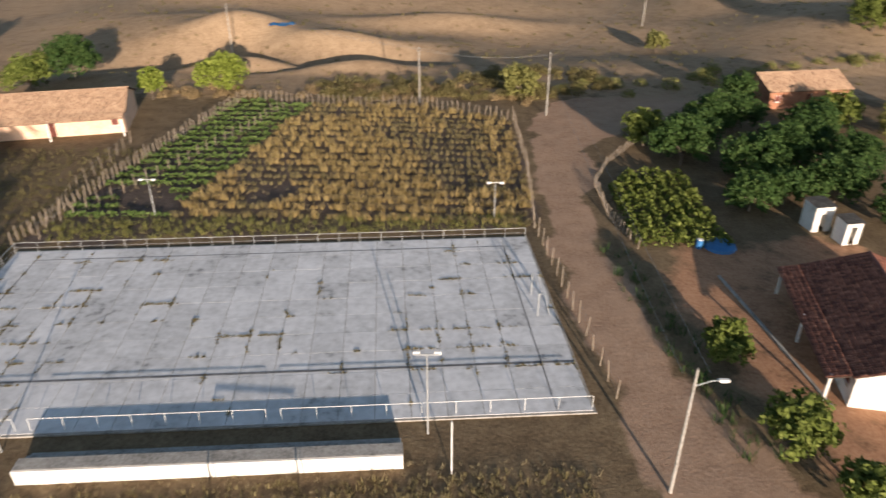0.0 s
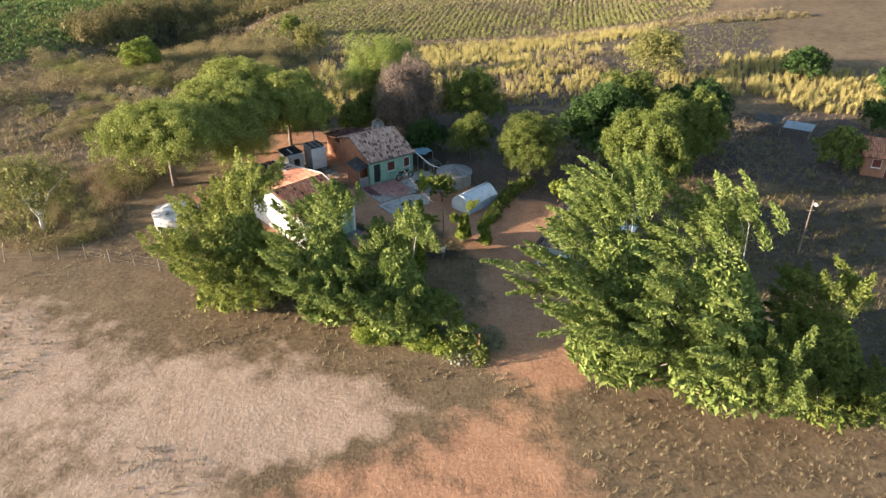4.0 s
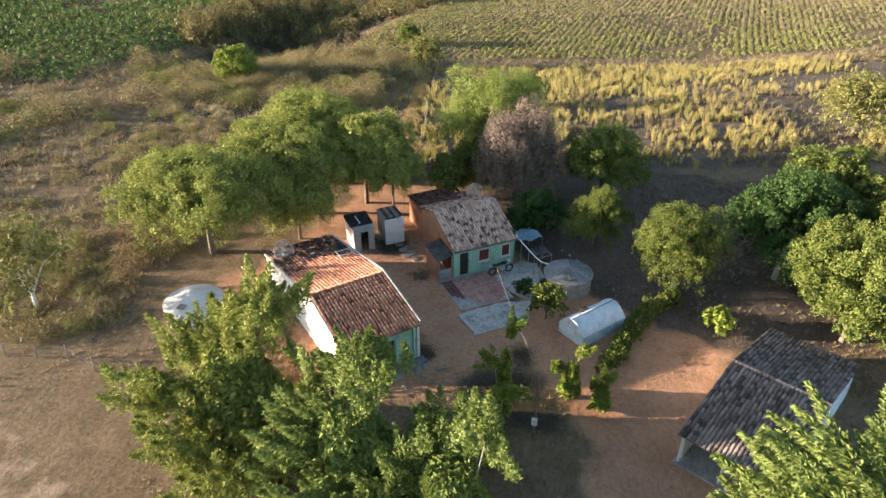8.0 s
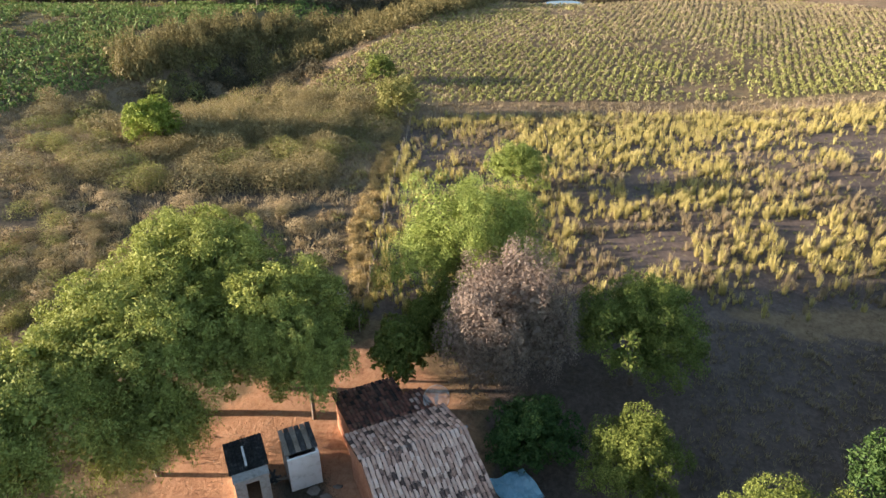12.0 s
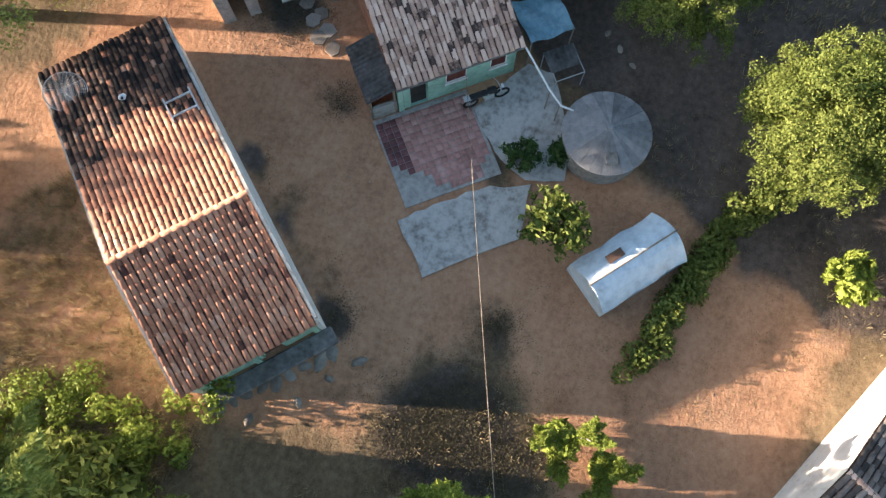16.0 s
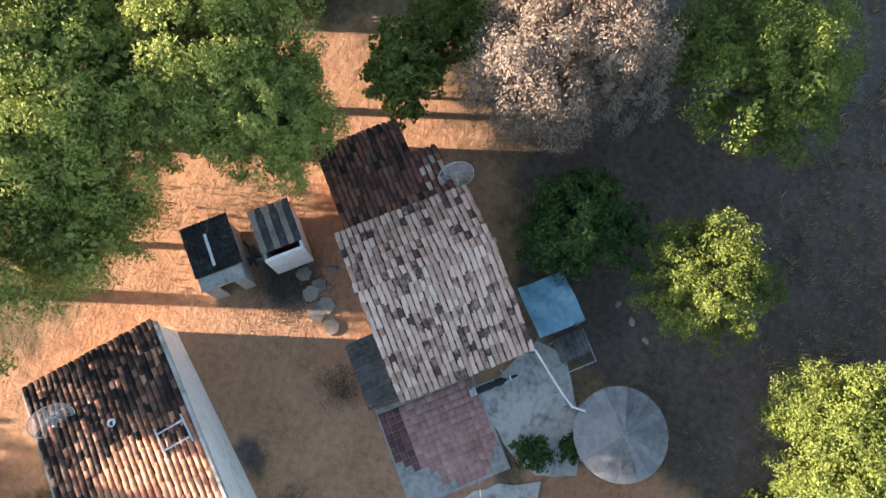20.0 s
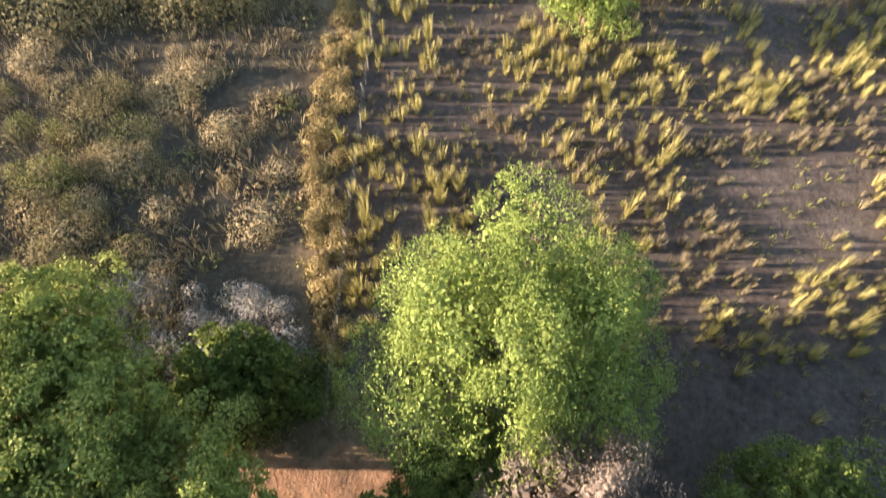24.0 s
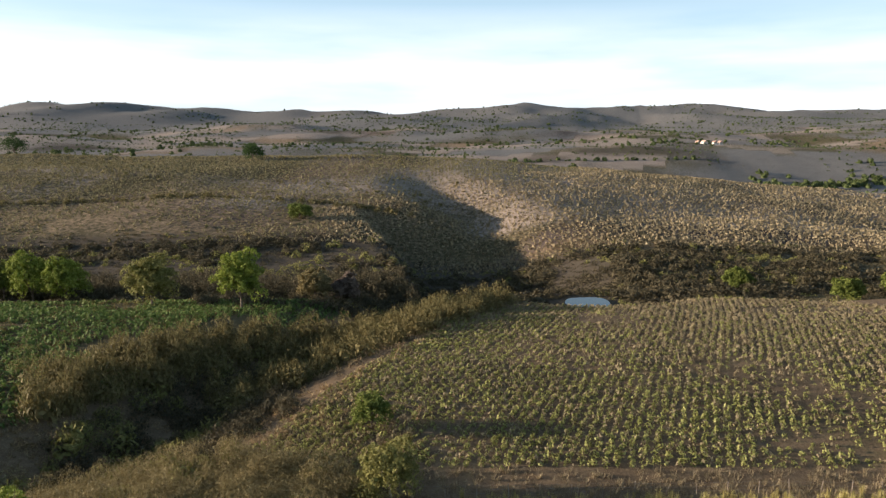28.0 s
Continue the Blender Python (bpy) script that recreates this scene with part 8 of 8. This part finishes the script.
# hedgerows and far trees
blob = [clump_proto(34, 2.0, 3.2, 4.2, RNG, 0.6, 0.3, core=1, fill=0.8) for _ in range(4)]
x, y = scatter(7000, box_=(560, 3300, -2400, 2400), sr=True, keep=lambda a, b: (fbm(a, b, 200, 43, 4) > 0.08) & (np.abs(valley(a, b)[1]) < valley(a, b)[0] * 0.75))
mass("far_trees", blob, x, y, RNG.uniform(0.5, 1.5, len(x)), M["leaf_far"], "scattered dark trees on the far hills", "far woods", RNG)
dots = [clump_proto(6, 2.2, 1.3, 1.6, RNG, 0.6, 0.4, lay=0.3) for _ in range(4)]
x, y = scatter(22000, box_=(560, 2600, -1500, 1500), sr=True, keep=lambda a, b: (fbm(a, b, 150, 45, 4) > -0.1) & (np.abs(valley(a, b)[1]) < valley(a, b)[0] * 0.7))
mass("far_scrub", dots, x, y, RNG.uniform(0.5, 1.6, len(x)), M["leaf_far"], "dull scrub dotted over the far hills", "far woods", RNG)
lines = []
for _ in range(34):
    s0 = 640 + 2000 * RNG.random() ** 1.6
    r0, a0, n0 = RNG.uniform(-0.7, 0.7) * s0, RNG.choice([0.25, 1.75]) + RNG.normal(0, 0.15), int(RNG.integers(10, 30))
    d0 = np.arange(n0) * 9.0 * (s0 / 900) + RNG.normal(0, 2, n0)
    lines.append(np.stack([s0 + d0 * math.sin(a0) * 0.5 + RNG.normal(0, 2.5, n0), r0 + d0 * math.cos(a0) + RNG.normal(0, 2.5, n0)], 1))
lines = np.concatenate(lines)
hx, hy = from_valley(lines[:, 0], lines[:, 1])
mass("far_hedgerow", blob, hx, hy, RNG.uniform(0.4, 1.2, len(hx)), M["leaf_far"], "dark hedge lines between the far fields", "far woods", RNG)
t = RNG.random(260)
hx, hy = from_valley(640 + 120 * t + RNG.normal(0, 9, 260), -60 + 560 * t + RNG.normal(0, 6, 260))
mass("far_hedgerow", blob, hx, hy, RNG.uniform(0.7, 1.5, 260), M["leaf_far"], "dark line of trees along a far stream", "far woods", RNG)

# single trees in the valley and on the ridge
for k, (s, r, hh, rr, lf, lb) in enumerate((
    (143, -42.4, 13, 4.8, "leaf_bright", "tall green tree beyond the gully"), (151, -64.6, 11.5, 5.6, "leaf_olive", "pale olive tree beyond the gully"), (171, -103, 13, 5.5, "leaf_bright", "bright tree at the green field's edge"),
    (168, -93, 12, 5.5, "leaf_bright", "bright tree in a group at the field's edge"), (174, -112, 11, 5.0, "leaf_mid", "green tree in a group at the field's edge"), (165, -31, 9, 4.0, "leaf_brown", "pale leafless tree in the valley"), (168, -24, 7, 3.5, "leaf_dry", "bleached dry tree in the valley"),
    (500, -135, 10, 8.0, "leaf_dark", "dark round tree on the ridge"), (560, -340, 14, 11.0, "leaf_dark", "dark round tree far along the ridge"), (300, -62, 6, 5.0, "leaf_mid", "green bush on the hillside"),
    (190, 82, 5, 4.0, "leaf_lime", "yellow-green bush in the valley"), (178, 120, 6, 4.5, "leaf_lime", "yellow-green tree in the valley"), (168, 100, 5, 4.0, "leaf_lime", "yellow bush below the tilled field"))):
    tx, ty = from_valley(s, r)
    round_tree(tx, ty, hh, rr, lf, lb, n=5000, size=0.5, seed=200 + k, lobes_n=10)


def far_farm():
    fx, fy = from_valley(1150, 425)
    f = thing("farmstead", at(fx, fy, 20), "distant white farm buildings on a slope", "farm")
    for k, (x, y, w, d, h) in enumerate(((0, 0, 12, 7, 3), (17, 9, 8, 5, 2.6), (-19, -2, 9, 5, 2.4), (6, 24, 8, 5, 2.5))):
        b = part("building", box_bm(x - w / 2, x + w / 2, y - d / 2, y + d / 2, -3, h), M["tank_white"], f)
        part("roof", prism_bm([(y - d / 2 - 0.6, h), (y + d / 2 + 0.6, h), (y, h + 3)], x - w / 2 - 0.6, x + w / 2 + 0.6), M["tile_pale"], b)


far_farm()

# stones, rubble and fallen leaves in the yard
pebble = []
for _ in range(4):
    n = sphere_ways(14, RNG)
    bm = bmesh.new()
    bmesh.ops.create_icosphere(bm, subdivisions=1, radius=0.5)
    V = np.array([tuple(v.co) for v in bm.verts]) * RNG.uniform(0.7, 1.2, (len(bm.verts), 1)) * np.array([1, 0.8, 0.5])
    bm.verts.index_update()
    F = np.array([[v.index for v in f.verts] for f in bm.faces])
    bm.free()
    pebble.append((V, F))
x, y = scatter(2800, poly=YARD, keep=clear_of_built)
mass("yard_stones", pebble, x, y, 0.025 + 0.085 * RNG.random(len(x)) ** 2.5, M["stone"], "small stones scattered on the red yard earth", "stones", RNG, sink=0.0)
litter = [leaf_cards(RNG.uniform(-0.3, 0.3, (7, 3)) * np.array([1, 1, 0.04]) + np.array([0, 0, 0.03]), np.zeros((7, 3)), 0.055, RNG, 0.5, -0.2) for _ in range(4)]
x, y = scatter(1800, poly=YARD, keep=clear_of_built)
mass("fallen_leaves", litter, x, y, RNG.uniform(0.6, 1.3, len(x)), M["leaf_brown"], "fallen brown leaves on the yard", "leaf litter", RNG, sink=0.0)
x, y = scatter(2200, box_=(-66, -42, -2, 20), keep=lambda a, b: clear_of_built(a, b) & ~inside(a, b, [(-52, 9), (-44, 5), (-44, 12)]))
mass("fallen_leaves", litter, x, y, RNG.uniform(0.7, 1.5, len(x)), M["thicket"], "dark leaf litter under the trees", "leaf litter", RNG, sink=0.0)
for k, (x, y, s) in enumerate(((-45.2, -9.0, 0.5), (-46.4, -7.4, 0.45), (-47.6, -6.5, 0.4), (-48.6, -5.6, 0.55), (-65.6, 0.2, 0.35), (-65.0, 0.9, 0.4), (-64.4, 1.6, 0.35), (-63.6, -12.0, 0.4))):
    st = thing("stone", at(x, y, 40 * k), "rough grey stone lying in the yard", "stone", "yard stones")
    ob = new("boulder", mesh_np("boulder", pebble[k % 4][0], pebble[k % 4][1], M["stone"]))
    ob.parent, ob.scale = st, (s * 1.4, s * 1.1, s)

for a, b, c in LITTER_SPOTS:
    n = int(420 * c * c)
    g = RNG.normal(0, 0.6 * c, (n, 2))
    x, y = a + g[:, 0], b + g[:, 1]
    ok = clear_of_built(x, y)
    if ok.sum() > 5:
        mass("fallen_leaves", litter, x[ok], y[ok], RNG.uniform(0.7, 1.4, ok.sum()), M["dark_brush"], "patch of dark fallen leaves on the earth", "leaf litter", RNG, sink=0.0)
# flat stones before the huts, and rough footing stones of the long house
for k in range(6):
    n = 6
    bm = bmesh.new()
    rr = random.uniform(0.3, 0.42)
    top = [bm.verts.new((rr * math.cos(i * 1.047) * random.uniform(0.85, 1.1), rr * math.sin(i * 1.047) * random.uniform(0.85, 1.1), 0.06)) for i in range(n)]
    low_ = [bm.verts.new((v.co.x * 1.04, v.co.y * 1.04, -0.1)) for v in top]
    bm.faces.new(top)
    for i in range(n):
        bm.faces.new((low_[i], low_[(i + 1) % n], top[(i + 1) % n], top[i]))
    bmesh.ops.recalc_face_normals(bm, faces=bm.faces)
    st = thing("stepping_stone", at(-63.0 + 0.75 * (k % 3) + 0.3 * (k // 3), -13.1 + 0.55 * (k % 3) + 0.8 * (k // 3), 25 * k), "flat six-sided stone sunk in the yard earth", "stone", "stepping stones")
    part("slab", bm, M["stone"], st)
for k in range(9):
    st = thing("stone", at(-45.22 - 0.43 * k + random.uniform(-0.1, 0.1), -10.12 + 0.42 * k + random.uniform(-0.15, 0.15), 50 * k), "rough footing stone before the long house", "stone", "footing stones")
    ob = new("boulder", mesh_np("boulder", pebble[k % 4][0], pebble[k % 4][1], M["stone"]))
    w = random.uniform(0.5, 0.85)
    ob.parent, ob.scale = st, (w * 1.3, w, w * 0.35)

# floor tiles of the porch terrace, laid in courses
def terrace():
    bm = box_bm(-3.95, 0.35, -3.95, 0.2, -0.25, 0.055)
    t = tagged(part("terrace", bm, M["concrete"]), "red-tiled terrace before the mint-green house", "terrace", kind="structure")
    t.matrix_world = at(-60.7, -5.2, 128.3, 0)
    V = np.array([(0, 0, 0), (0.28, 0, 0), (0.28, 0.28, 0), (0, 0.28, 0), (0.006, 0.006, 0.014), (0.274, 0.006, 0.014), (0.274, 0.274, 0.014), (0.006, 0.274, 0.014)])
    F = np.array([(4, 5, 6, 7), (0, 1, 5, 4), (1, 2, 6, 5), (2, 3, 7, 6), (3, 0, 4, 7)])
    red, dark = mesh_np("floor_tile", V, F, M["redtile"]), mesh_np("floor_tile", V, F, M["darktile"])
    for i in range(14):
        for j in range(13):
            x, y = -3.88 + i * 0.295, -3.83 + j * 0.295
            if x + y < -5.9 + random.uniform(-0.2, 0.2) or (x > -0.4 and y < -3.2 + random.uniform(-0.3, 0.3)):
                continue
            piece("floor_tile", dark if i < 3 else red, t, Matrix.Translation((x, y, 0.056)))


terrace()
